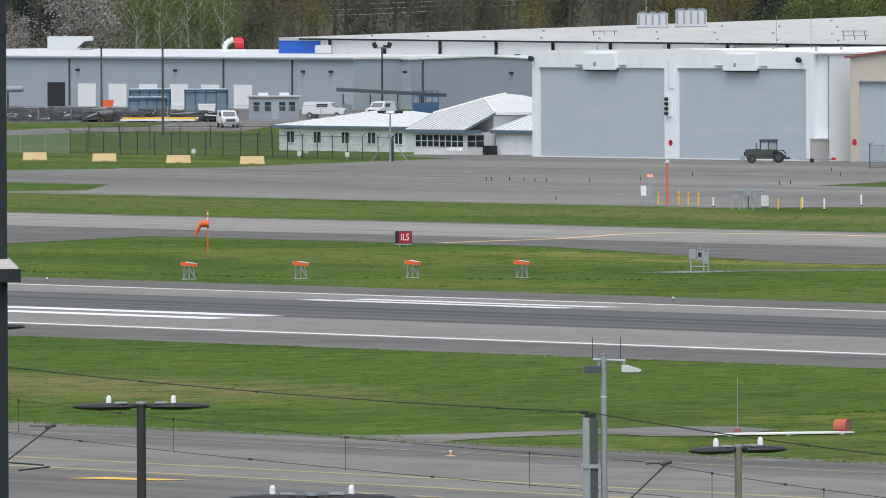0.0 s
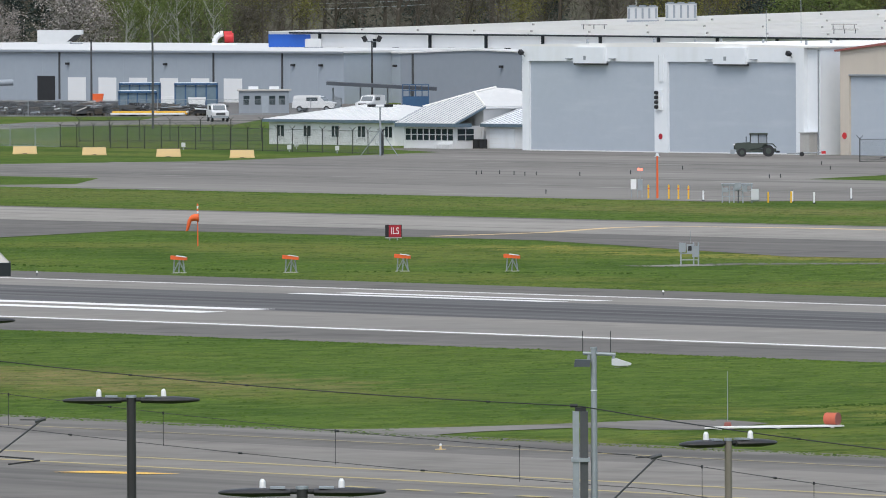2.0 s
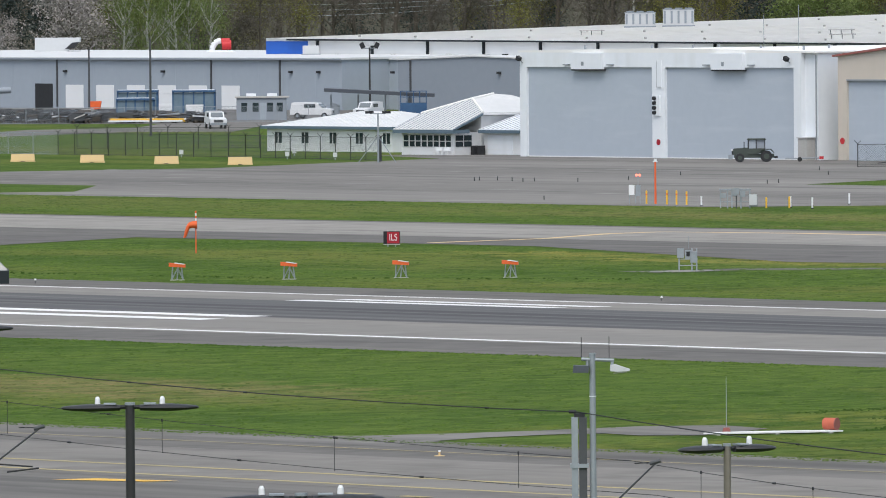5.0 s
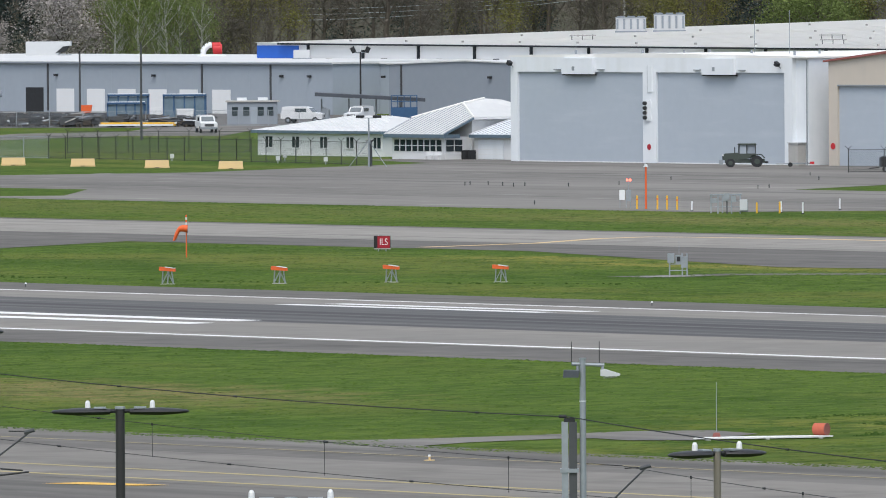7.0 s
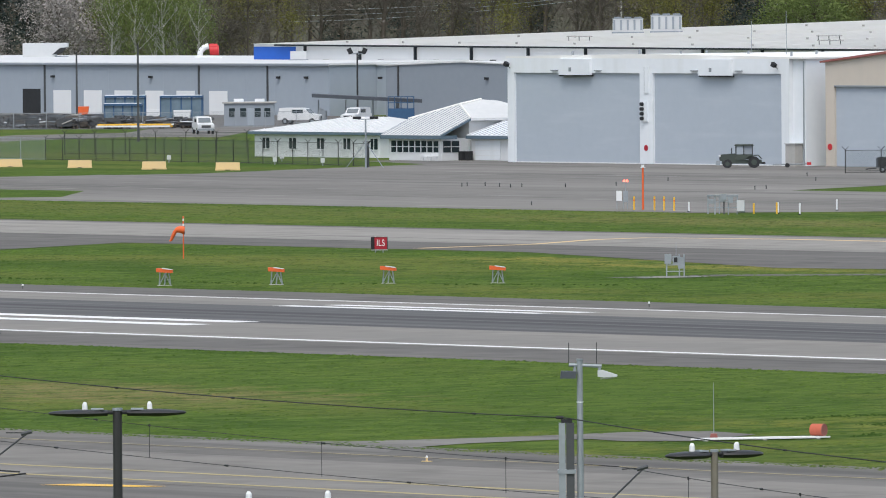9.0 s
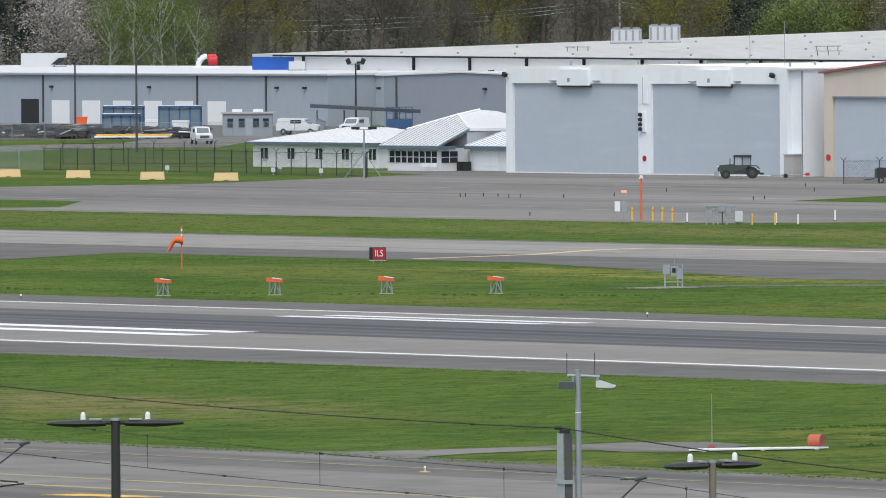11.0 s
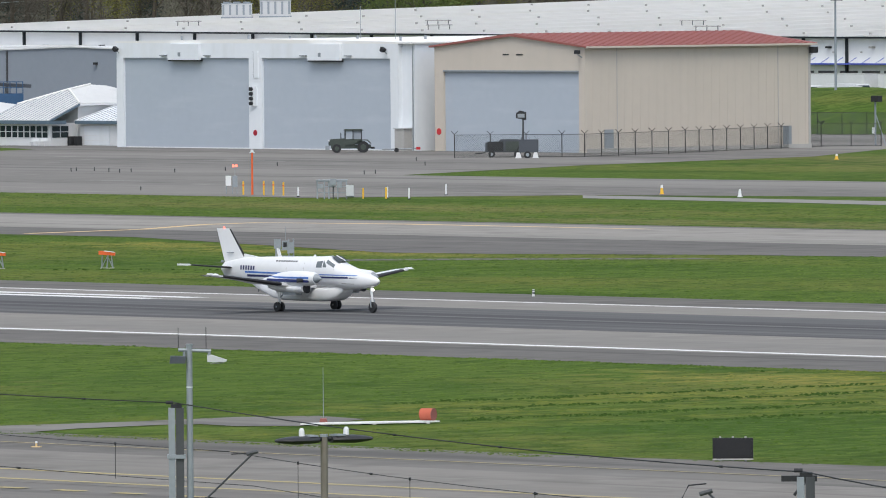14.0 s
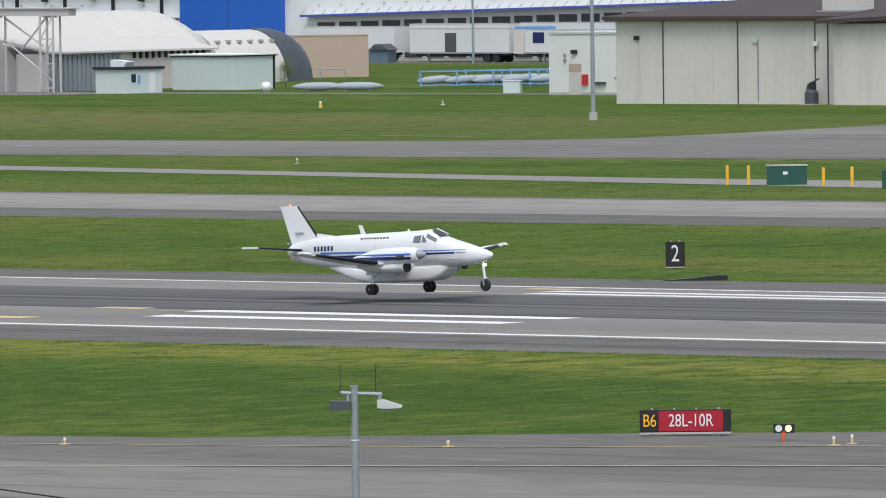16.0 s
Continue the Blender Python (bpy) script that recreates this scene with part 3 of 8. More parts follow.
# ---- beige hangar ----
h = thing("beige_hangar", "beige metal hangar with a red roof and closed grey door", "hangar", (-827.0, 718.2, 0))
part("gable_wall", slab(bmesh.new(), ((-10.5, 0, 0), (-9.2, 0, 0), (-9.2, 0, 7.8), (10.6, 0, 7.8), (10.6, 0, 0), (11.5, 0, 0), (11.5, 0, 10.1), (1.0, 0, 11.15), (-10.5, 0, 10.1)), (0, 0.4, 0)), "beige", h)
part("side_wall", B(11.1, 11.5, 0.4, 29.1, 0, 10.05), "beige", h)
part("side_wall", B(-10.5, -10.1, 0.4, 29.1, 0, 10.05), "beige", h)
part("back_wall", slab(bmesh.new(), ((-10.1, 29.1, 0), (11.1, 29.1, 0), (11.1, 29.1, 10.1), (1.0, 29.1, 11.1), (-10.1, 29.1, 10.1)), (0, -0.4, 0)), "beige", h)
for y0, y1 in ((4.0, 4.08), (24.8, 24.88), (28.8, 29.1)):
    part("panel_joint", B(11.5, 11.54, y0, y1, 0, 10), "concrete", h)
for k in range(28):
    part("siding_rib", B(11.5, 11.518, 0.9 + k * 1.02, 0.98 + k * 1.02, 0.2, 9.95), "beige", h)
part("plinth", B(11.45, 11.62, 0.2, 29.1, 0, 0.4), "concrete", h)
r = part("roof", slab(bmesh.new(), ((-11.0, -0.3, 10.02), (1.0, -0.3, 11.12), (12.0, -0.3, 10.02), (12.0, -0.3, 10.2), (1.0, -0.3, 11.38), (-11.0, -0.3, 10.2)), (0, 29.9, 0)), "red_roof", h, "brick-red ribbed metal roof")
for k in range(29):
    part("standing_seam", slab(bmesh.new(), ((12.0, 0.2 + k, 10.2), (1.0, 0.2 + k, 11.38), (1.0, 0.2 + k, 11.43), (12.0, 0.2 + k, 10.25)), (0, 0.06, 0)), "red_roof", r)
part("gutter", B(11.95, 12.12, -0.3, 29.5, 9.98, 10.16), "beige", h)
d = part("door", B(-9.2, 10.6, 0.25, 0.45, 0, 7.8), "blue_grey", h, "blue-grey closed hangar door")
for k in range(13):
    part("slat_rib", B(-9.2, 10.6, 0.247, 0.25, 0.5 + k * 0.57, 0.53 + k * 0.57), "blue_grey", d)
part("door_header", B(-9.2, 10.6, -0.05, 0.3, 7.7, 7.85), "steel", h)
part("stop_disc", rod(bmesh.new(), (-9.85, -0.06, 1.9), (-9.85, -0.01, 1.9), 0.32, None, 16), "red", h, "red warning disc")
for y in (2.4, 25.4):
    part("side_door", B(11.5, 11.6, y, y + 1.1, 0.1, 2.2), "steel", h, "grey steel side door")
part("floodlight", B(10.85, 11.3, -0.8, -0.4, 9.45, 9.8), "dark", h, "dark wall floodlight")
part("floodlight", B(11.7, 12.3, 28.8, 29.4, 9.2, 9.8), "dark", h, "dark wall floodlight")
part("floodlight_arm", rod(bmesh.new(), (11.1, 0, 9.1), (11.1, -0.6, 9.4), 0.06), "steel", h)
part("floodlight_arm", rod(bmesh.new(), (11.5, 29.1, 9.0), (11.9, 29.1, 9.3), 0.06), "steel", h)
for x in (-0.4, 1.6):
    part("gable_vent", B(x, x + 0.9, -0.04, 0, 9.3, 9.42), "dark", h)


# ---- office ----
def hip(bm, x0, x1, y0, y1, z, rise, inset, over=0.5):
    x0, x1, y0, y1 = x0 - over, x1 + over, y0 - over, y1 + over
    ym = (y0 + y1) / 2
    lo = [bm.verts.new((x, y, z)) for x, y in ((x0, y0), (x1, y0), (x1, y1), (x0, y1))]
    up = [bm.verts.new((x, ym, z + rise)) for x in (x0 + inset, x1 - inset)]
    bm.faces.new(lo[::-1])
    bm.faces.new((lo[0], lo[1], up[1], up[0]))
    bm.faces.new((lo[1], lo[2], up[1]))
    bm.faces.new((lo[2], lo[3], up[0], up[1]))
    bm.faces.new((lo[3], lo[0], up[0]))
    return bm


o = thing("office_building", "low white office with pale standing-seam hip roofs", "office", (-918, 727, 0))
part("wall", B(-21, 0, 0, 14, 0, 2.45), "white", o)
r = part("roof", hip(bmesh.new(), -21, 0, 0, 14, 2.62, 1.45, 7.5), "pale_roof", o, "pale standing-seam metal hip roof")
part("fascia", B(-21.52, 0.52, -0.52, 14.52, 2.32, 2.62), "teal", o, "slate-blue fascia")
for k in range(24):
    x = -21.2 + k * 0.93
    f_ = min(1.0, (x + 21.5) / 7.5, (0.5 - x) / 7.5)
    if f_ > 0.05:
        part("roof_seam", slab(bmesh.new(), ((x, -0.5, 2.62), (x, -0.5 + 7.5 * f_, 2.62 + 1.45 * f_), (x, -0.5 + 7.5 * f_, 2.66 + 1.45 * f_), (x, -0.5, 2.70)), (0.07, 0, 0)), "bright_metal", r)
for x in (-19.6, -15.1, -10.4, -6.0, -1.5):
    wi = part("window", B(x, x + 1.1, -0.05, 0.0, 0.85, 2.0), "glass", o, "dark window pane")
    part("window_frame", B(x - 0.08, x + 1.18, -0.09, -0.05, 1.97, 2.06), "white", wi)
    part("window_frame", B(x + 0.52, x + 0.6, -0.09, -0.05, 0.85, 1.97), "white", wi)
    part("window_sill", B(x - 0.1, x + 1.2, -0.12, -0.0, 0.76, 0.85), "white", wi)
part("wall", B(11.6, 20.1, -8, -4.6, 0, 2.3), "white", o)
part("wall", B(11.6, 20.3, -4.6, 8, 0, 3.95), "white", o)
LE, RE, UL, RP, QT, TT = (11.0, -8.6, 2.5), (20.7, -8.6, 2.5), (11.0, -5.0, 4.01), (20.7, -4.7, 4.14), (15.0, -1.5, 5.48), (15.0, 1.3, 5.95)
r = part("roof", slab(bmesh.new(), (LE, RE, RP, QT, UL), (0, 0, 0.12)), "pale_roof", o, "pale standing-seam metal roof")
part("roof_side", slab(bmesh.new(), (RP, (20.7, 7.0, 4.14), (15.0, 3.5, 5.8), TT, QT), (0, 0, 0.12)), "pale_roof", o)
part("roof_back", slab(bmesh.new(), (UL, QT, TT, (15.0, 3.5, 5.8), (11.0, 8.0, 4.0)), (0, 0, 0.12)), "white_metal", o)
part("fascia", B(10.95, 20.75, -8.66, -8.5, 2.2, 2.56), "teal", o, "slate-blue fascia")
part("fascia", B(20.62, 20.75, -8.5, -6.5, 2.2, 2.56), "teal", o, "slate-blue fascia")
part("rake_board", slab(bmesh.new(), ((20.7, -8.6, 2.42), (20.7, -8.6, 2.62), (20.7, -4.7, 4.26), (20.7, -4.7, 4.04)), (0.08, 0, 0)), "teal", o)
part("rake_board", slab(bmesh.new(), ((10.9, -8.6, 2.3), (10.9, -8.6, 2.62), (10.9, -5.0, 4.13), (10.9, -5.0, 3.8)), (0.08, 0, 0)), "teal", o)
part("eave_trim", B(20.66, 20.76, -4.7, 7.0, 4.02, 4.2), "white", o)
for p_, q_ in ((RP, QT), (QT, TT), (UL, QT)):
    part("hip_cap", rod(bmesh.new(), Vector(p_) + Vector((0, 0, 0.16)), Vector(q_) + Vector((0, 0, 0.16)), 0.12, None, 6), "white_roof", o)
for k in range(16):
    x = 11.3 + k * 0.62
    y1 = -5.0 + (x - 11.0) * 0.875 if x < 15 else -1.5 - (x - 15.0) * 0.561
    part("roof_seam", slab(bmesh.new(), ((x, -8.6, 2.62), (x, y1, 2.62 + (y1 + 8.6) * 0.42), (x, y1, 2.67 + (y1 + 8.6) * 0.42), (x, -8.6, 2.67)), (0.05, 0, 0)), "steel", r)
for k in range(8):
    x = 12.0 + k * 0.98
    wi = part("window", B(x, x + 0.86, -8.05, -8.0, 0.85, 2.0), "glass", o, "dark window pane")
    part("window_bar", B(x, x + 0.86, -8.09, -8.05, 1.38, 1.45), "white", wi)
    part("window_frame", B(x + 0.86, x + 0.98, -8.1, -8.0, 0.8, 2.05), "white", wi)
for y in (-7.8, -6.7):
    wi = part("window", B(20.1, 20.15, y, y + 0.95, 0.85, 2.0), "glass", o, "dark window pane")
    part("window_bar", B(20.15, 20.19, y, y + 0.95, 1.38, 1.45), "white", wi)
part("wall", B(20.9, 28.0, -4.8, 3, 0, 2.4), "white", o)
part("roof", slab(bmesh.new(), ((20.75, -5.3, 2.45), (28.4, -5.3, 2.45), (28.4, -0.3, 3.85), (20.75, -0.3, 3.85)), (0, 0, 0.14)), "white_metal", o, "pale lean-to metal roof")
for k in range(10):
    x = 21.2 + k * 0.75
    part("roof_seam", slab(bmesh.new(), ((x, -5.3, 2.59), (x, -0.3, 3.99), (x, -0.3, 4.03), (x, -5.3, 2.63)), (0.05, 0, 0)), "steel", o)
part("fascia", B(20.7, 28.4, -5.36, -5.2, 2.2, 2.52), "teal", o, "slate-blue fascia")
part("roller_door", B(21.6, 25.6, -4.86, -4.8, 0.05, 2.0), "white_metal", o, "white roller door")
for k in range(3):
    part("door_slat", B(21.6, 25.6, -4.88, -4.86, 0.5 + k * 0.5, 0.54 + k * 0.5), "white", o)
part("heat_pump", B(20.3, 20.8, -6.0, -5.3, 0, 0.95), "dark", o, "dark heat pump on the ground")
part("heat_pump", B(20.95, 21.5, -5.7, -5.1, 0, 0.95), "dark", o, "dark heat pump on the ground")
for x in (18.4, 19.7):
    bk = thing("garden_bench", "small pale metal bench by the office wall", "bench", (-918 + x, 717.6, 0))
    part("seat", B(0, 1.1, 0, 0.4, 0.42, 0.47), "white", bk)
    for a in (0.05, 1.0):
        for b in (0.03, 0.33):
            part("leg", B(a, a + 0.05, b, b + 0.05, 0, 0.42), "white", bk)
    part("backrest", B(0, 1.1, 0.38, 0.42, 0.5, 0.85), "white", bk)

# ---- grey warehouse ----
g = thing("grey_warehouse", "long grey metal warehouse with a white roof and loading doors", "warehouse", (-1185, 930, 0))
part("wall", B(-150, 0, 0, 60, 0, 6.7), "grey_metal", g)
part("roof", slab(bmesh.new(), ((-150, -0.3, 6.7), (-150, -0.3, 6.95), (-150, 40, 7.2), (-150, 60, 7.2), (-150, 60, 6.7)), (150.3, 0, 0)), "pale_roof", g, "white low-pitched roof")
part("gutter", B(-150, 0.3, -0.45, -0.3, 6.62, 6.85), "grey_dark", g)
part("wall", B(0, 12, 8, 60, 0, 6.6), "grey_metal", g, "recessed grey wall")
part("recess_roof", slab(bmesh.new(), ((0.3, 7.7, 6.6), (0.3, 7.7, 6.8), (0.3, 50, 7.1), (0.3, 50, 6.6)), (12, 0, 0)), "pale_roof", g)
part("wing_wall", slab(bmesh.new(), ((12, 0, 0), (46, 0, 0), (46, 0, 6.7), (28, 0, 7.15), (12, 0, 6.7)), (0, 60, 0)), "grey_dark", g, "darker grey gable wing")
part("wing_trim", slab(bmesh.new(), ((11.8, -0.2, 6.66), (28, -0.2, 7.12), (46, -0.2, 6.66), (46, -0.2, 6.8), (28, -0.2, 7.28), (11.8, -0.2, 6.8)), (0, 60, 0)), "pale_roof", g)
for x in (-62.8, -28.3, -13.3, 14.6, -97):
    part("downspout", B(x, x + 0.2, -0.2, 0, 0.2, 6.6), "iron", g)
for x in (-90, -82, -60.8, -53.9, -47.0, -40.1, -33.2, -26.0):
    d = part("loading_door", B(x, x + 3.95, -0.06, 0.0, 0, 3.2), "bright_metal", g, "white sectional loading door")
    for k in range(4):
        part("door_panel_line", B(x, x + 3.95, -0.066, -0.06, 0.75 * k + 0.6, 0.75 * k + 0.64), "white_metal", d)
part("open_door", B(-67.8, -63.8, -0.06, 0.0, 0, 3.35), "dark", g, "open dark loading door")
part("loading_door", B(4, 8.6, 7.94, 8.0, 0, 3.2), "bright_metal", g, "white sectional loading door")
for x in (-61, -39, -11, -5, 10.8, 33):
    part("wall_lamp", B(x, x + 0.5, -0.4, 0, 4.9, 5.2), "dark", g)
for k in range(24):
    part("siding_rib", B(-146 + k * 6.1, -145.97 + k * 6.1, -0.012, 0.0, 0, 6.6), "grey_metal", g)
v = thing("roof_ventilator", "white boxy ventilator hood on the warehouse roof", "ventilator", (-1304, 968, 7.15), 50)
part("hood", slab(bmesh.new(), ((0, 0, 0), (4.5, 0, 0), (5.4, 0, 1.3), (6.4, 0, 1.4), (6.4, 0, 2.0), (0, 0, 2.0)), (0, 3, 0)), "pale_grey", v)
part("opening", slab(bmesh.new(), ((4.2, -0.05, 0.35), (5.3, -0.05, 1.3), (6.3, -0.05, 1.38), (5.6, -0.05, 0.55)), (0, 0.05, 0)), "dark", v, "dark louvre opening")
part("frame", B(4.2, 6.4, 0.3, 2.7, 0.0, 0.15), "steel", v)
v = thing("roof_fan", "red drum fan with a white curved duct", "fan", (-1263.1, 968.5, 7.35), 50)
v.matrix_basis = v.matrix_basis @ Matrix.Scale(0.95, 4)
part("drum", rod(bmesh.new(), (1.4, 0, 0.85), (2.7, 0, 0.85), 0.72, None, 20), "red", v, "red fan drum", True)
part("fan_boss", rod(bmesh.new(), (1.3, 0, 1.35), (2.5, 0, 1.35), 0.5, None, 14), "red", v, "", True)
for k in range(5):
    a0, a1 = k * 0.36, (k + 1) * 0.36
    part("duct", rod(bmesh.new(), (1.2 - 1.3 * math.sin(a0), 0, 1.4 * math.cos(a0) + 0.1), (1.2 - 1.3 * math.sin(a1), 0, 1.4 * math.cos(a1) + 0.1), 0.42, None, 12), "white", v, "", True)
part("curb", B(-0.8, 3.2, -0.9, 0.9, -0.25, 0.08), "white_metal", v)
v = thing("roof_unit", "pale box unit on the warehouse roof", "roof unit", (-1219, 950, 7.1), 50)
part("case", B(0, 2.2, 0, 1.8, 0.1, 1.2), "pale_grey", v)
part("base", B(-0.2, 2.4, -0.2, 2.0, -0.2, 0.1), "steel", v)

# ---- white warehouse ----
EAVE = ((-1233.5, 9.25), (-1225, 9.2), (-1040, 8.35), (-905, 8.45))
w = thing("white_warehouse", "very large white warehouse with dock doors and blue canopy", "warehouse")
part("front_wall", slab(bmesh.new(), [(x, 955, 0) for x in (-1233.5, -905)] + [(x, 955, z) for x, z in EAVE[::-1]], (0, 0.5, 0)), "bright_metal", w)
part("front_wall", B(-905, -780, 955.0, 955.5, 0, 9.4), "bright_metal", w)
part("side_wall", slab(bmesh.new(), ((-1233.5, 955.5, 0), (-1233.5, 1160, 0), (-1233.5, 1160, 13.3), (-1233.5, 955.5, 9.2)), (0.5, 0, 0)), "white_metal", w)
bm = bmesh.new()
lo = [bm.verts.new((x, 954.4, z)) for x, z in EAVE]
hi = [bm.verts.new((x, 1160, z + 4.1)) for x, z in EAVE]
for k in range(3):
    bm.faces.new((lo[k], lo[k + 1], hi[k + 1], hi[k]))
bmesh.ops.solidify(bm, geom=bm.faces[:], thickness=-0.25)
rf = part("roof", bm, "white_roof", w, "white low-pitched membrane roof")


def eave(x):
    for (x0, z0), (x1, z1) in zip(EAVE, EAVE[1:]):
        if x <= x1:
            return z0 + (z1 - z0) * (x - x0) / (x1 - x0)
    return EAVE[-1][1]


for k in range(27):
    x = -1222 + k * 12
    part("gutter", slab(bmesh.new(), ((x - 6, 954.2, eave(x - 6) - 0.25), (x + 6, 954.2, eave(x + 6) - 0.25), (x + 6, 954.2, eave(x + 6) - 0.02), (x - 6, 954.2, eave(x - 6) - 0.02)), (0, 0.25, 0)), "slate", w)
SPOUTS = [-1222 + k * 12 for k in range(15)] + [-1043.3 + k * 7.9 for k in range(16)]
for k, x in enumerate(SPOUTS):
    part("downspout", B(x, x + 0.22, 954.6, 955.0, 3.2 if x > -1046 else 4.6, eave(x) - 0.2), "slate", w)
    part("wall_lamp", B(x + 4.5, x + 5.1, 954.4, 955.0, 6.9, 7.15), "dark" if k % 2 else "concrete", w)
part("blue_end", B(-1233.4, -1224.2, 954.9, 955, 5, 8.85), "blue", w, "strong blue end panel")
part("canopy", B(-1075, -922, 953.8, 955, 4.95, 5.02), "white", w, "white dock canopy")
part("canopy_edge", B(-1075, -922, 953.7, 953.8, 4.88, 5.08), "canopy_blue", w, "blue dock canopy edge")
for k in range(60):
    x = -1074 + k * 2.5
    part("canopy_strut", rod(bmesh.new(), (x, 953.8, 5.06), (x + 0.25, 955, 5.75), 0.045, None, 5), "canopy_blue", w)
    if k % 2 == 0:
        part("strut_anchor", B(x + 1.1, x + 1.35, 954.8, 955, 6.35, 6.5), "concrete", w)
for k in range(37):
    x = -1073 + k * 4.0
    part("dock_door", B(x + 0.35, x + 3.5, 954.9, 955.0, 0.4, 4.12), "dock", w, "dark rubber dock shelter")
    part("dock_panel", B(x + 0.95, x + 2.9, 954.86, 954.9, 0.4, 3.45), "bright_metal", w)
# the dock beyond the blue block climbs a ramp
def climb(x):
    return 5.03 + (x + 901.5) * 0.022


for k in range(52):
    x = -901.4 + k * 1.7
    z = climb(x)
    part("canopy_edge", slab(bmesh.new(), ((x, 953.5, z), (x + 1.7, 953.5, z + 0.037), (x + 1.7, 953.5, z + 0.277), (x, 953.5, z + 0.24)), (0, 0.1, 0)), "canopy_blue", w)
    part("canopy", slab(bmesh.new(), ((x, 953.6, z + 0.12), (x + 1.7, 953.6, z + 0.157), (x + 1.7, 953.6, z + 0.197), (x, 953.6, z + 0.16)), (0, 1.4, 0)), "white", w)
    part("canopy_strut", rod(bmesh.new(), (x, 953.6, z + 0.2), (x - 0.7, 955, z + 0.75), 0.045, None, 5), "steel", w)
    if k % 2:
        part("dock_door", B(x - 0.2, x + 2.5, 954.9, 955.0, 0.4, z - 0.65), "dock", w, "dark rubber dock shelter")
        part("strut_anchor", B(x, x + 0.2, 954.8, 955, z + 1.25, z + 1.4), "concrete", w)
for i in range(26):
    for j in range(7):
        x, y = -1222 + i * 12.2 + (j % 2) * 5, 962 + j * 26
        zz = eave(x) + (y - 954.4) * 0.02
        part("roof_vent", B(x, x + 0.24, y, y + 0.24, zz, zz + 0.26), "concrete", rf)
for i in range(18):
    x = -1200 + i * 16
    part("roof_seam", slab(bmesh.new(), ((x, 954.4, eave(x)), (x, 1159, eave(x) + 4.08), (x, 1159, eave(x) + 4.11), (x, 954.4, eave(x) + 0.03)), (0.12, 0, 0)), "white_roof", rf)
part("blue_block", B(-921.0, -905.0, 954.0, 954.9, 0, 12.5), "blue", w, "strong blue panelled entrance block")
part("block_joint", B(-913.4, -913.2, 953.97, 954.0, 0, 12.5), "navy", w)
for x, y, s in ((-1217.4, 1005.3, 4.2), (-1214.2, 1009.5, 4.3)):
    hv = thing("rooftop_hvac", "large grey louvred air handler on the warehouse roof", "hvac unit", (x, y, eave(x) + (y - 954.4) * 0.02), 50)
    tall = 2.0 if s < 4.25 else 2.35
    part("case", B(0, s, 0, 2.5, 0.2, tall), "pale_grey", hv)
    part("skid", B(-0.1, s + 0.1, -0.1, 2.6, -0.3, 0.2), "grey_dark", hv)
    part("top_frame", B(-0.08, s + 0.08, -0.08, 2.58, tall, tall + 0.1), "steel", hv)
    for k in range(9):
        part("louvre", B(s * (k + 0.2) / 9, s * (k + 0.8) / 9, -0.08, 0, 0.45, tall - 0.15), "pale_grey" if k % 2 else "grey_dark", hv)
    for k in range(3):
        part("fan_ring", rod(bmesh.new(), (s * (k + 0.5) / 3, 1.2, tall + 0.1), (s * (k + 0.5) / 3, 1.2, tall + 0.28), 0.5, None, 14), "grey_dark", hv)
for x, y in ((-1190, 975), (-1150, 985), (-1105, 990), (-1080, 970), (-1130, 968), (-1060, 1000), (-1010, 985)):
    sk = thing("roof_pipe_frame", "small grey pipe frame on the warehouse roof", "roof unit", (x, y, eave(x) + (y - 954.4) * 0.02), 50, "roof pipe frames")
    for q in (0, 1.4, 2.8):
        part("post", rod(bmesh.new(), (q, 0, 0), (q, 0, 0.7), 0.06, None, 6), "iron", sk)
    part("pipe", rod(bmesh.new(), (-0.3, 0, 0.6), (3.2, 0, 0.6), 0.08, None, 6), "concrete", sk)


# ---- aircraft: origin under the main wheels, nose along x ----
STATIONS = ((-7.15, 2.18, 0.04, 0.10), (-6.83, 2.13, 0.13, 0.38), (-5.9, 2.11, 0.30, 0.56), (-5.0, 2.10, 0.44, 0.69), (-3.4, 2.05, 0.60, 0.80), (-2.0, 2.04, 0.69, 0.84), (0, 2.05, 0.71, 0.86),
            (1.5, 2.06, 0.71, 0.88), (2.1, 2.08, 0.71, 0.90), (2.5, 2.05, 0.71, 0.89), (3.0, 1.93, 0.70, 0.72), (3.5, 1.83, 0.66, 0.65), (4.2, 1.76, 0.58, 0.545), (4.9, 1.69, 0.46, 0.42), (5.5, 1.66, 0.29, 0.28), (5.85, 1.66, 0.15, 0.15), (5.98, 1.67, 0.02, 0.02))


def section(x):
    """Middle height, half width and half height of the fuselage at x."""
    for a, b in zip(STATIONS, STATIONS[1:]):
        if x <= b[0]:
            k = (x - a[0]) / (b[0] - a[0])
            return [a[i] + (b[i] - a[i]) * k for i in (1, 2, 3)]
    return STATIONS[-1][1:]


def skin(x, z, side, out=0.0):
    """The point of the fuselage's side at x and z."""
    zc, hw, hh = section(x)
    s = max(-1.0, min(1.0, (z - zc) / hh))
    return (x, side * (hw * (1 - abs(s) ** 2.5) ** 0.4 + out), zc + s * hh)


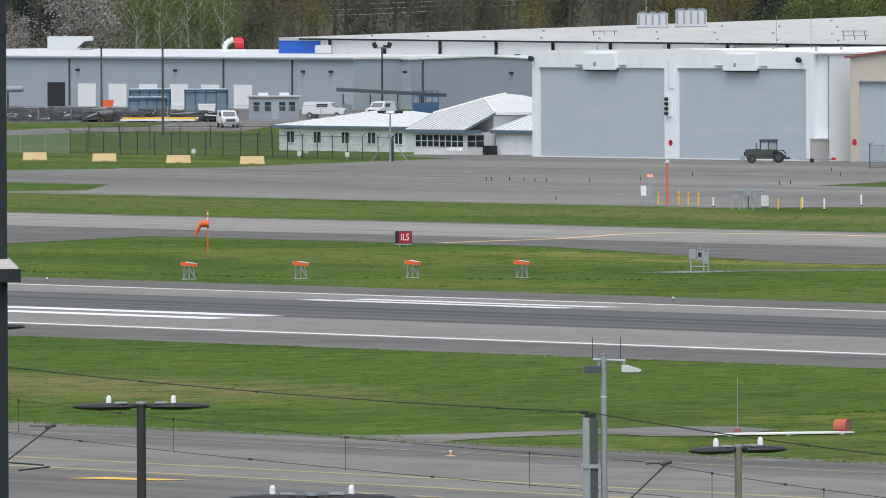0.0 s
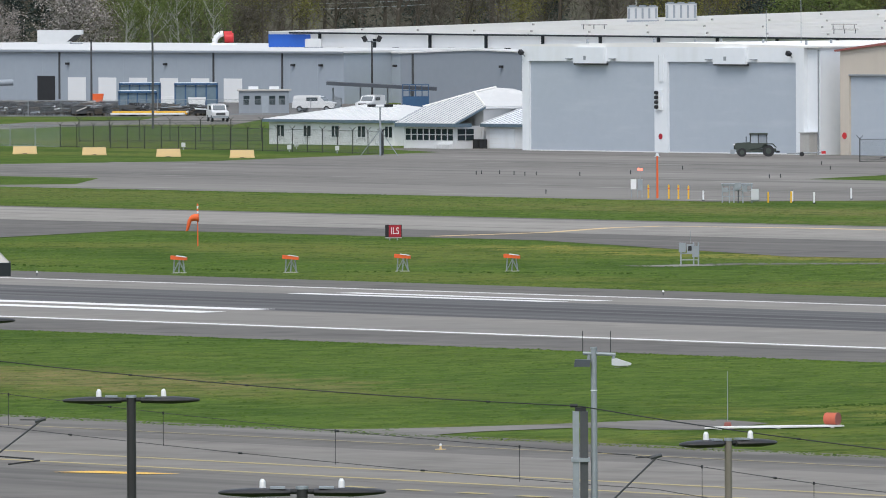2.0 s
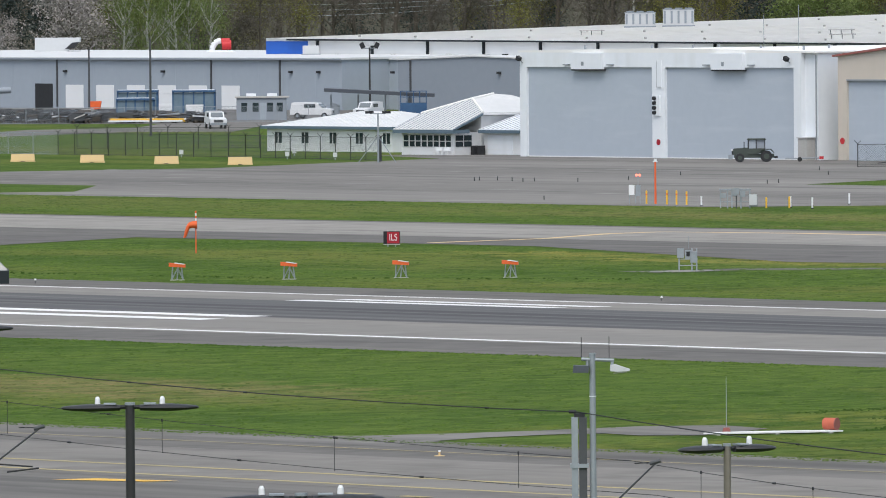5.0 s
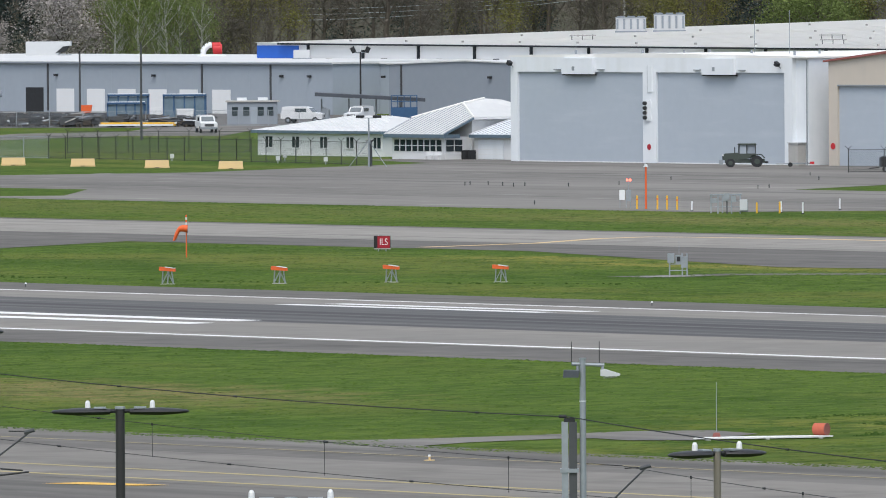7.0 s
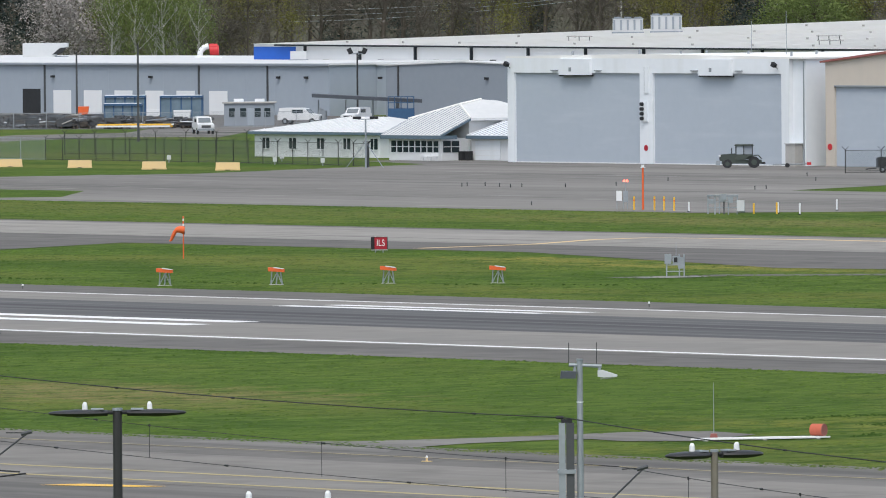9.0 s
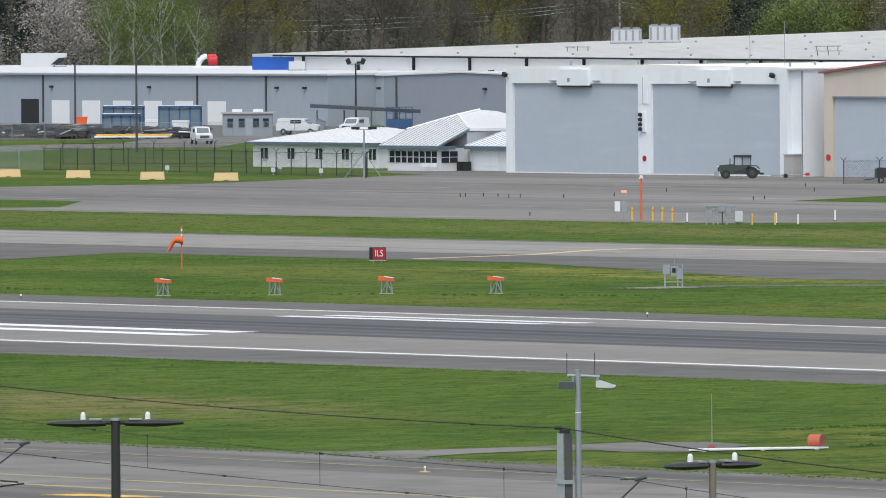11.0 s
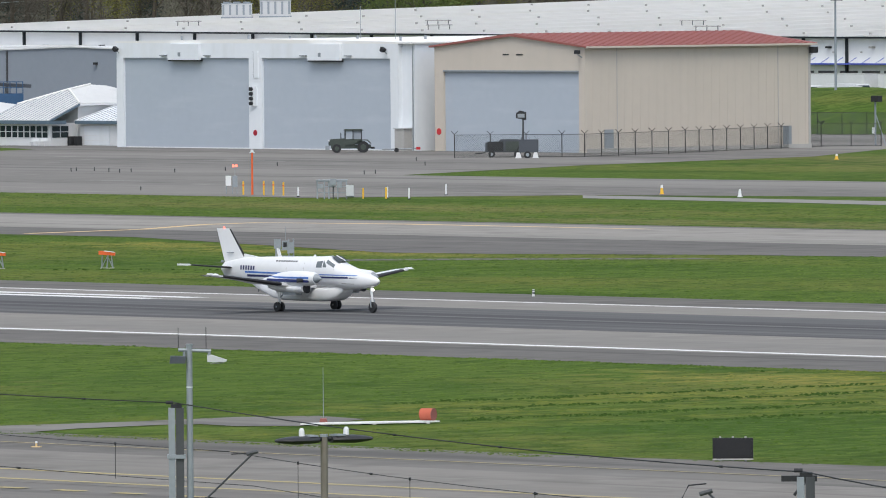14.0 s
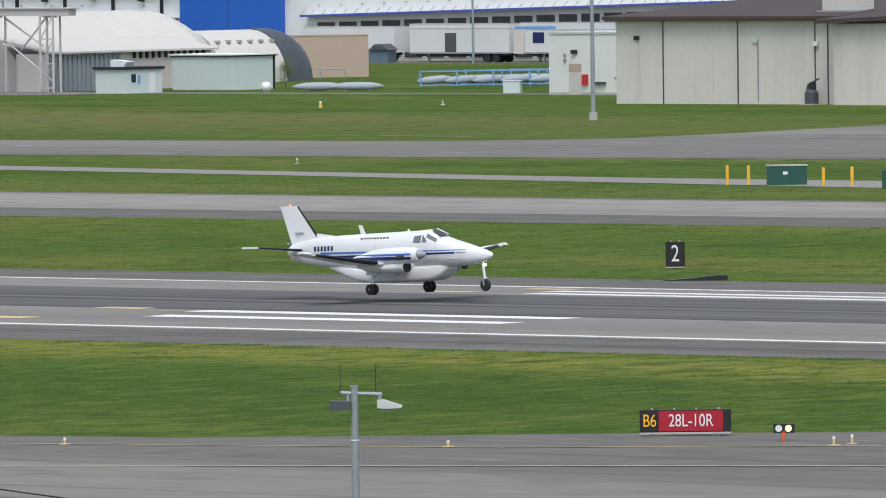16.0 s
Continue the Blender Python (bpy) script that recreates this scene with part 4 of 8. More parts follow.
def band(name, x0, x1, z0, z1, material, parent, side, n=24, label="", taper=0.0):
    """A painted band or a pane that follows the fuselage's side; z0 and z1 are (at x0, at x1)."""
    bm = bmesh.new()
    grid = []
    for i in range(n + 1):
        k = i / n
        x = x0 + (x1 - x0) * k
        a, b = z0[0] + (z0[1] - z0[0]) * k, z1[0] + (z1[1] - z1[0]) * k
        grid.append([[bm.verts.new(skin(x, a + (b - a) * j / 3, side, o)) for j in range(4)] for o in (0.006, -0.01)])
    for p, q in zip(grid, grid[1:]):
        for j in range(3):
            bm.faces.new((p[0][j], q[0][j], q[0][j + 1], p[0][j + 1]))
        bm.faces.new((p[0][0], p[1][0], q[1][0], q[0][0]))
        bm.faces.new((p[0][3], q[0][3], q[1][3], p[1][3]))
    return part(name, bm, material, parent, label, True)


def foil(bm, a, b, ca, cb, ta, tb, nose=0.0, until=1.0):
    """A wing panel between two leading edges a and b with chords and thicknesses; nose..until is the span of chord that is built."""
    rings = []
    for p, c, t in ((Vector(a), ca, ta), (Vector(b), cb, tb)):
        up = Vector((0, 0, 1)) if abs((Vector(b) - Vector(a)).z) < abs((Vector(b) - Vector(a)).y) else Vector((0, 1, 0))
        ring = []
        ks = [nose + (until - nose) * i / 8 for i in range(9)]
        for k in ks:
            ring.append(p + Vector((-c * k, 0, 0)) + up * t * 2.6 * (math.sqrt(k) * 0.5 - 0.5 * k + 0.02))
        for k in ks[::-1]:
            ring.append(p + Vector((-c * k, 0, 0)) - up * t * 1.8 * (math.sqrt(k) * 0.5 - 0.5 * k + 0.02))
        rings.append(ring)
    return loft(bm, rings)


plane = thing("propeller_aircraft", "white twin-propeller aircraft with blue stripes and belly pod", "aircraft", (-517, 391.9, 0))
bm = bmesh.new()
rings = []
for x, zc, hw, hh in STATIONS:
    ring = []
    for k in range(28):
        a = math.tau * k / 28
        c, s = math.cos(a), math.sin(a)
        ring.append((x, hw * math.copysign(abs(c) ** 0.8, c), zc + hh * math.copysign(abs(s) ** 0.8, s)))
    rings.append(ring)
fus = part("fuselage", loft(bm, rings), "white", plane, "white fuselage", True)
for side in (-1, 1):
    band("stripe", -4.6, 4.7, (1.98, 1.95), (2.08, 1.985), "stripe_blue", fus, side, 30, "blue stripe")
    band("stripe", -4.4, 4.1, (1.78, 1.80), (1.90, 1.89), "stripe_navy", fus, side, 30, "navy stripe")
    band("stripe", 4.2, 4.75, (1.81, 1.83), (1.855, 1.84), "stripe_navy", fus, side, 6, "navy stripe")
    band("side_window", 1.58, 2.06, (2.36, 2.36), (2.68, 2.72), "cab_glass", fus, side, 6)
    band("side_window", 2.13, 2.42, (2.38, 2.38), (2.74, 2.46), "cab_glass", fus, side, 6)
    band("windshield", 2.36, 2.98, (2.62, 2.36), (2.80, 2.52), "cab_glass", fus, side, 8, "dark windshield pane")
    band("door_line", 2.98, 3.0, (1.45, 1.45), (2.3, 2.3), "concrete", fus, side, 2)
    band("hatch", 3.6, 4.5, (1.52, 1.5), (1.56, 1.53), "concrete", fus, side, 6)
    for k in range(9):
        band("name_bar", -1.9 + k * 0.21, -1.75 + k * 0.21, (2.62, 2.62), (2.70, 2.70), "iron", fus, side, 2, "dark painted bar")
    for k in range(6):
        band("registration_bar", -5.05 + k * 0.24, -4.9 + k * 0.24, (2.14, 2.14), (2.37, 2.37), "stripe_navy", fus, side, 2, "dark painted bar")
    for x_ in (0.55, -0.9):
        band("panel_line", x_, x_ + 0.02, (1.7, 1.7), (2.6, 2.6), "concrete", fus, side, 1)
bm = bmesh.new()
bm.faces.new([bm.verts.new(p) for p in ((2.52, -0.36, 2.955), (3.12, -0.40, 2.66), (3.16, 0, 2.735), (2.54, 0, 2.985))])
bm.faces.new([bm.verts.new(p) for p in ((2.54, 0, 2.985), (3.16, 0, 2.735), (3.12, 0.40, 2.66), (2.52, 0.36, 2.955))])
bmesh.ops.solidify(bm, geom=bm.faces[:], thickness=0.02)
part("front_windshield", bm, "cab_glass", fus, "dark windshield")
for y in (0.0,):
    part("windshield_divider", rod(bmesh.new(), (2.5, y, 3.0), (3.2, y, 2.74), 0.03), "white", fus)
part("antenna_blade", slab(bmesh.new(), ((-2.35, -0.02, 2.8), (-2.05, -0.02, 2.8), (-2.3, -0.02, 3.3), (-2.5, -0.02, 3.3)), (0, 0.04, 0)), "white", fus)
part("roof_beacon", rod(bmesh.new(), (0.7, 0, 2.9), (0.7, 0, 3.02), 0.08, 0.04), "white", fus)
# cargo pod under the belly
pod = [(-4.3, 1.40, 0.20, 0.10), (-3.2, 1.17, 0.48, 0.22), (-2.2, 0.97, 0.62, 0.32), (-1.4, 0.92, 0.66, 0.37), (1.6, 0.92, 0.66, 0.39), (2.6, 0.97, 0.62, 0.36), (3.1, 1.08, 0.55, 0.26), (3.4, 1.22, 0.36, 0.12)]
rings = [[(x, hw * math.copysign(abs(math.cos(a)) ** 0.45, math.cos(a)), zc + hh * math.copysign(abs(math.sin(a)) ** 0.45, math.sin(a))) for a in (math.tau * k / 24 for k in range(24))] for x, zc, hw, hh in pod]
part("cargo_pod", loft(bmesh.new(), rings), "white", plane, "white belly cargo pod", True)
# fin and tailplane
fin = part("fin", foil(bmesh.new(), (-4.95, 0, 2.6), (-6.38, 0, 4.32), 1.95, 1.15, 0.16, 0.10, 0.05), "white", plane, "white swept fin and rudder", True)
part("deice_boot", foil(bmesh.new(), (-5.0, 0, 2.72), (-6.35, 0, 4.30), 1.95, 1.15, 0.18, 0.12, 0.0, 0.08), "boot", fin, "black leading-edge boot")
part("trim_tab_arm", B(-6.55, -6.05, -0.13, 0.13, 3.02, 3.06), "steel", fin)
part("rudder_line", B(-7.1, -7.07, -0.09, 0.09, 2.5, 2.6), "steel", fin)
part("beacon", rod(bmesh.new(), (-6.9, 0, 4.31), (-6.9, 0, 4.41), 0.055, 0.03), "red_lit", fin, "red flashing beacon")
part("fin_base", foil(bmesh.new(), (-5.4, 0, 2.1), (-4.95, 0, 2.62), 1.35, 1.95, 0.2, 0.16, 0.02), "white", fin, "", True)
part("dorsal_fillet", slab(bmesh.new(), ((-5.2, -0.05, 2.6), (-4.0, -0.02, 2.82), (-5.2, -0.04, 2.98)), (0, 0.1, 0)), "white", fin)
for s in (-1, 1):
    st = part("tailplane", foil(bmesh.new(), (-5.9, s * 0.2, 2.22), (-6.6, s * 2.75, 2.43), 1.25, 0.8, 0.13, 0.09, 0.09), "white", plane, "white tailplane", True)
    part("deice_boot", foil(bmesh.new(), (-5.87, s * 0.35, 2.23), (-6.53, s * 2.55, 2.41), 1.25, 0.85, 0.17, 0.13, 0.0, 0.2), "boot", st, "black leading-edge boot")
    part("tip_cap", B(-7.35, -6.55, min(s * 2.7, s * 2.95), max(s * 2.7, s * 2.95), 2.39, 2.48), "white", st)
    wg = part("wing", foil(bmesh.new(), (1.55, s * 0.5, 1.32), (1.2, s * 2.6, 1.50), 2.5, 2.2, 0.34, 0.30, 0.04), "white", plane, "white wing", True)
    part("outer_panel", foil(bmesh.new(), (1.2, s * 2.6, 1.50), (0.62, s * 6.7, 2.06), 2.2, 1.15, 0.30, 0.14, 0.07), "white", wg, "", True)
    # wide boot: its black also stands in for shade under the wing
    part("deice_boot", foil(bmesh.new(), (1.22, s * 2.75, 1.52), (0.66, s * 6.3, 2.01), 2.2, 1.25, 0.36, 0.21, 0.0, 0.2), "boot", wg, "black leading-edge boot")
    part("wing_tip", loft(bmesh.new(), [[(0.7 - 1.25 * k, s * yy, 2.08 + hh * math.sin(math.tau * k)) for k in (i / 10 for i in range(10))] for yy, hh in ((6.65, 0.09), (6.9, 0.07), (7.0, 0.02))]), "white", wg, "", True)
    part("tip_light", rod(bmesh.new(), (0.5, s * 6.95, 2.12), (0.15, s * 7.02, 2.12), 0.06), "white", wg)
    # engine nacelle
    ny = s * 1.98
    nac = [(-1.3, 1.66, 0.06, 0.08), (-0.7, 1.68, 0.22, 0.20), (0.1, 1.72, 0.36, 0.36), (1.0, 1.77, 0.42, 0.43), (2.2, 1.80, 0.43, 0.42), (2.9, 1.82, 0.36, 0.35), (3.15, 1.82, 0.28, 0.28)]
    rings = [[(x, ny + hw * math.cos(a), zc + hh * math.sin(a)) for a in (math.tau * k / 20 for k in range(20))] for x, zc, hw, hh in nac]
    na = part("nacelle", loft(bmesh.new(), rings), "white", plane, "white engine nacelle", True)
    part("lower_cowl", loft(bmesh.new(), [[(x, ny + hw * math.cos(a), zc + hh * math.sin(a)) for a in (math.tau * k / 16 for k in range(16))] for x, zc, hw, hh in ((-0.8, 1.36, 0.1, 0.08), (0.0, 1.30, 0.36, 0.22), (1.8, 1.26, 0.40, 0.25), (2.3, 1.28, 0.36, 0.22))]), "white", na, "", True)
    part("intake", rod(bmesh.new(), (2.25, ny, 1.28), (2.36, ny, 1.28), 0.24, 0.26, 14), "dark", na, "dark air intake")
    part("exhaust_stub", rod(bmesh.new(), (2.5, ny - 0.34, 1.74), (2.2, ny - 0.54, 1.72), 0.10, 0.12, 10), "dark", na, "dark exhaust stub")
    part("exhaust_stub", rod(bmesh.new(), (2.5, ny + 0.34, 1.74), (2.2, ny + 0.54, 1.72), 0.10, 0.12, 10), "dark", na, "dark exhaust stub")
    for zz, hh, mm in ((1.86, 0.05, "stripe_blue"), (1.70, 0.08, "stripe_navy")):
        bm = bmesh.new()
        for t_ in (-1, 1):
            pts = [(x, ny + t_ * (hw * math.sqrt(max(0.0, 1 - ((zz - zc) / h_) ** 2)) + 0.008)) for x, zc, hw, h_ in nac[1:6]]
            for (xa, ya), (xb, yb) in zip(pts, pts[1:]):
                slab(bm, ((xa, ya, zz - hh), (xb, yb, zz - hh), (xb, yb, zz + hh), (xa, ya, zz + hh)), (0, -t_ * 0.03, 0))
        part("stripe", bm, mm, na, "painted stripe")
    part("underwing_scoop", B(0.6, 1.7, ny - 0.22, ny + 0.22, 0.93, 1.08), "steel", na)
    pr = part("spinner", rod(bmesh.new(), (3.15, ny, 1.82), (3.55, ny, 1.82), 0.24, 0.05, 16), "steel", plane, "polished metal propeller spinner", True)
    # main gear
    gr = part("main_gear", rod(bmesh.new(), (0.05, ny, 0.28), (0.12, ny, 1.35), 0.065, 0.08, 10), "white", plane, "white main gear leg")
    part("drag_brace", rod(bmesh.new(), (0.1, ny, 0.75), (0.9, ny, 1.3), 0.035, None, 6), "steel", gr)
    part("axle", rod(bmesh.new(), (0.05, ny - 0.22, 0.28), (0.05, ny + 0.22, 0.28), 0.05), "steel", gr)
    for dy in (-0.13, 0.13):
        part("tyre", loft(bmesh.new(), [[(0.05 + r * math.cos(a), ny + dy + off, 0.28 + r * math.sin(a)) for a in (math.tau * k / 24 for k in range(24))] for r, off in ((0.14, -0.08), (0.23, -0.08), (0.26, -0.04), (0.26, 0.04), (0.23, 0.08), (0.14, 0.08))]), "dark", gr, "black tyre", True)
        part("rim", rod(bmesh.new(), (0.05, ny + dy - 0.07, 0.28), (0.05, ny + dy + 0.07, 0.28), 0.14, None, 16), "steel", gr)
    part("gear_door", slab(bmesh.new(), ((-0.6, ny - s * 0.34, 0.95), (0.8, ny - s * 0.34, 0.95), (0.8, ny - s * 0.34, 1.3), (-0.6, ny - s * 0.34, 1.3)), (0, 0.03, 0)), "white", plane)
ng = part("nose_gear", rod(bmesh.new(), (5.44, 0, 0.45), (5.28, 0, 1.55), 0.055, 0.08, 10), "white", plane, "white nose gear leg")
for dy in (-0.13, 0.13):
    part("fork", rod(bmesh.new(), (5.44, dy, 0.28), (5.41, dy, 0.7), 0.035), "steel", ng)
part("tyre", loft(bmesh.new(), [[(5.44 + r * math.cos(a), off, 0.29 + r * math.sin(a)) for a in (math.tau * k / 24 for k in range(24))] for r, off in ((0.15, -0.09), (0.26, -0.09), (0.29, -0.045), (0.29, 0.045), (0.26, 0.09), (0.15, 0.09))]), "dark", ng, "black tyre", True)
part("rim", rod(bmesh.new(), (5.44, -0.07, 0.29), (5.44, 0.07, 0.29), 0.15, None, 16), "white", ng)
part("taxi_light", rod(bmesh.new(), (5.38, 0, 1.22), (5.5, 0, 1.22), 0.06, None, 12), "white_lit", ng, "lit white taxi light")
for s in (-1, 1):
    part("gear_door", slab(bmesh.new(), ((4.4, s * 0.2, 1.25), (5.2, s * 0.2, 1.3), (5.2, s * 0.2, 1.6), (4.4, s * 0.2, 1.5)), (0, 0.02, 0)), "white", plane)


# ---- lettering ----
def letters(name, text, size, at, turn, material, parent, label="", bold=0.0):
    cu = bpy.data.curves.new(name, "FONT")
    cu.body, cu.size, cu.align_x, cu.align_y, cu.extrude, cu.offset = text, size, "CENTER", "CENTER", 0.008, bold
    tmp = bpy.data.objects.new(name, cu)
    me = bpy.data.meshes.new_from_object(tmp)
    bpy.data.objects.remove(tmp)
    me.materials.clear()
    me.materials.append(M[material])
    ob = new(name, me)
    ob.parent = parent
    ob.matrix_basis = pose(*at, 90, 0, turn)
    ob.scale = (0.78, 1.05, 1)
    if label:
        ob["label"] = label
    return ob


def sign(label, at, turn, panels, height, legs, depth=0.25, lift=0.25, rail="concrete"):
    """A lit airfield sign on legs; panels: (x0, x1, material, text, size, text material)."""
    t = thing("airfield_sign", label, "sign", at, turn)
    x0, x1 = panels[0][0], panels[-1][1]
    part("case", B(x0 - 0.05, x1 + 0.05, 0, depth, lift - 0.04, lift + height + 0.04), "sign_black", t)
    for a, b, m_, text, size, tm in panels:
        p_ = part("panel", B(a, b, -0.03, -0.002, lift, lift + height), m_, t)
        if text:
            letters("lettering", text, size, ((a + b) / 2, -0.045, lift + height / 2), 0, tm, p_, "white letters" if tm == "white" else "yellow letters")
    part("bottom_rail", B(x0 - 0.05, x1 + 0.05, -0.04, depth + 0.03, lift - 0.1, lift - 0.04), rail, t)
    for k in range(legs):
        x = x0 + (x1 - x0) * (k + 0.5) / legs
        part("leg", B(x - 0.04, x + 0.04, 0.05, depth - 0.05, 0, lift - 0.1), "steel", t)
        part("lifting_eye", rod(bmesh.new(), (x, depth / 2, lift + height + 0.04), (x, depth / 2, lift + height + 0.1), 0.04), "concrete", t)
    return t


FACE = 48   # turn that faces the camera's side
sign("red sign with white letters on the taxiway edge", (-613.6, 485.8, 0), 51, ((-0.52, -0.33, "sign_black", "", 0, ""), (-0.32, 0.52, "sign_red", "ILS", 0.62, "white")), 0.78, 2)
sign("black square distance sign with a white number", (-386.2, 436.2, 0), 42.5, ((-0.44, 0.44, "sign_black", "2", 1.15, "white"),), 1.2, 2, 0.3, 0.14)
sign("long red and black taxiway sign at the runway entry", (-268.1, 303.2, 0), 40, ((-1.55, -0.94, "sign_black", "B6", 0.60, "sign_yellow"), (-0.92, 1.36, "sign_red", "28L-10R", 0.60, "white"), (1.37, 1.6, "sign_black", "", 0, "")), 0.72, 4, 0.3, 0.2)
sign("black-backed taxiway sign seen from behind", (-321.3, 290.3, 0), 46, ((-0.72, 0.72, "sign_black", "", 0, ""),), 0.7, 3, 0.25, 0.16)
t = sign("black square board with an amber disc", (-360.7, 337.4, 0), 46, ((-0.48, 0.48, "sign_black", "", 0, ""),), 1.15, 2, 0.3, 0.52)
part("disc", loft(bmesh.new(), [[(0.09 + r * 0.37 * math.cos(a), y, 1.10 + r * 0.47 * math.sin(a)) for a in (math.tau * k / 32 for k in range(32))] for r, y in ((1.0, -0.034), (1.0, -0.05), (0.97, -0.055))]), "sign_yellow", t, "amber disc")
for x in (0.06, 0.2):
    part("disc_seam", B(x, x + 0.012, -0.06, -0.055, 0.67, 1.53), "sign_black", t)

# ---- field equipment between runway and far taxiway ----
ant = thing("glide_path_antenna", "orange-topped localizer antenna on a grey steel frame", "antenna", (-560.7, 427.0, 0), 46, "row of orange antennas")
part("head", slab(bmesh.new(), ((-0.5, -0.25, 0.85), (0.5, -0.25, 0.79), (0.5, -0.25, 0.97), (-0.1, -0.25, 1.06), (-0.5, -0.25, 1.08)), (0, 0.5, 0)), "orange", ant, "orange antenna head")
part("cap", slab(bmesh.new(), ((-0.15, -0.28, 1.05), (0.45, -0.28, 0.97), (0.45, -0.28, 1.0), (-0.15, -0.28, 1.09)), (0, 0.56, 0)), "white", ant)
for x0, x1 in ((-0.34, -0.28), (-0.02, 0.08), (0.36, 0.26)):
    for y in (-0.2, 0.2):
        part("leg", rod(bmesh.new(), (x0, y, 0), (x1, y, 0.85), 0.024, None, 6), "steel", ant)
for y in (-0.2, 0.2):
    part("brace", rod(bmesh.new(), (-0.32, y, 0.08), (0.06, y, 0.8), 0.018, None, 5), "steel", ant)
    part("brace", rod(bmesh.new(), (0.34, y, 0.08), (0.02, y, 0.8), 0.018, None, 5), "steel", ant)
part("footing", B(-0.42, 0.44, -0.3, 0.3, 0, 0.03), "concrete", ant)
for x, y in ((-556.4, 432.4), (-553.1, 438.6), (-547.9, 443.1)):
    copy_thing(ant, pose(x, y, 0, 0, 0, 46))

ws = thing("windsock", "limp orange windsock on a slender orange pole", "windsock", (-611.9, 467.6, 0), 51)
part("pole", rod(bmesh.new(), (0, 0, 0), (0, 0, 2.5), 0.045, 0.035), "orange", ws)
part("frame", rod(bmesh.new(), (0.05, 0, 1.65), (0.05, 0, 2.2), 0.05, 0.04), "dark", ws)
for k in range(4):
    part("mast_band", rod(bmesh.new(), (0, 0, 2.2 + k * 0.17), (0, 0, 2.36 + k * 0.17), 0.055), "orange" if k % 2 else "white", ws)
sock = thing("windsock_sleeve", "limp orange fabric windsock sleeve hanging from its pole", "windsock", (-611.9, 467.6, 1.9), 51)
sock.matrix_basis = sock.matrix_basis @ Matrix.Scale(0.8, 4)
part("throat", loft(bmesh.new(), [[(x, r * math.cos(a), zz + r * math.sin(a)) for a in (math.tau * k / 14 for k in range(14))] for x, zz, r in ((0.1, 0.02, 0.32), (-0.25, 0.06, 0.30), (-0.55, 0.0, 0.26), (-0.72, -0.12, 0.2))]), "orange", sock, "orange fabric mouth", True)
part("tail", loft(bmesh.new(), [[(x + r * 0.8 * math.cos(a), r * math.sin(a), zz) for a in (math.tau * k / 12 for k in range(12))] for x, zz, r in ((-0.5, 0.1, 0.22), (-0.66, -0.15, 0.23), (-0.8, -0.55, 0.2), (-0.92, -0.95, 0.15), (-0.98, -1.05, 0.13))]), "orange", sock, "orange hanging sleeve", True)

bx = thing("equipment_rack", "grey electrical cabinets on a galvanised steel frame", "cabinet", (-549.1, 458.4, 0), 51)
for x in (-0.55, 0.25, 0.55):
    for y in (-0.3, 0.3):
        part("post", B(x - 0.04, x + 0.04, y - 0.04, y + 0.04, 0, 1.45), "steel", bx)
for x0, x1, z0, z1 in ((-0.68, -0.25, 0.85, 1.45), (-0.18, 0.2, 0.75, 1.35), (0.15, 0.55, 0.55, 1.25)):
    part("cabinet", B(x0, x1, -0.42, -0.2, z0, z1), "steel", bx, "grey metal cabinet")
part("vent_panel", B(-0.1, 0.12, -0.44, -0.42, 0.95, 1.25), "dark", bx)
for z in (0.35, 0.75):
    part("rail", B(-0.6, 0.6, -0.35, -0.3, z, z + 0.06), "steel", bx)
part("whip_aerial", rod(bmesh.new(), (0.05, 0, 1.4), (0.05, 0, 2.2), 0.012), "steel", bx)

rp = thing("lattice_marker_mast", "tall orange marker mast beside the taxilane", "mast", (-702.1, 582.8, 0), 50)
part("pole", rod(bmesh.new(), (0, 0, 0), (0, 0, 3.4), 0.09, 0.075), "orange", rp)
part("cap", rod(bmesh.new(), (0, 0, 3.4), (0, 0, 3.62), 0.14, 0.1), "white", rp)
part("cross_bar", B(-0.2, 0.2, -0.03, 0.03, 3.36, 3.42), "white", rp)
cb = thing("control_cabinet", "white control cabinet on a steel frame with red lights", "cabinet", (-705.1, 583.1, 0), 50)
part("box", B(-0.45, 0.0, -0.2, 0.2, 0.7, 1.5), "white", cb)
part("box", B(0.1, 0.5, -0.2, 0.2, 0.6, 1.5), "steel", cb)
for x in (-0.4, 0.1, 0.45):
    part("leg", B(x - 0.03, x + 0.03, -0.1, 0.1, 0, 0.75), "steel", cb)
part("mast", rod(bmesh.new(), (0.3, 0, 1.4), (0.3, 0, 2.3), 0.03), "steel", cb)
for x in (0.18, 0.42):
    part("red_light", rod(bmesh.new(), (x, -0.14, 2.3), (x, 0.0, 2.3), 0.1, None, 12), "red_lit", cb, "lit red lamp")
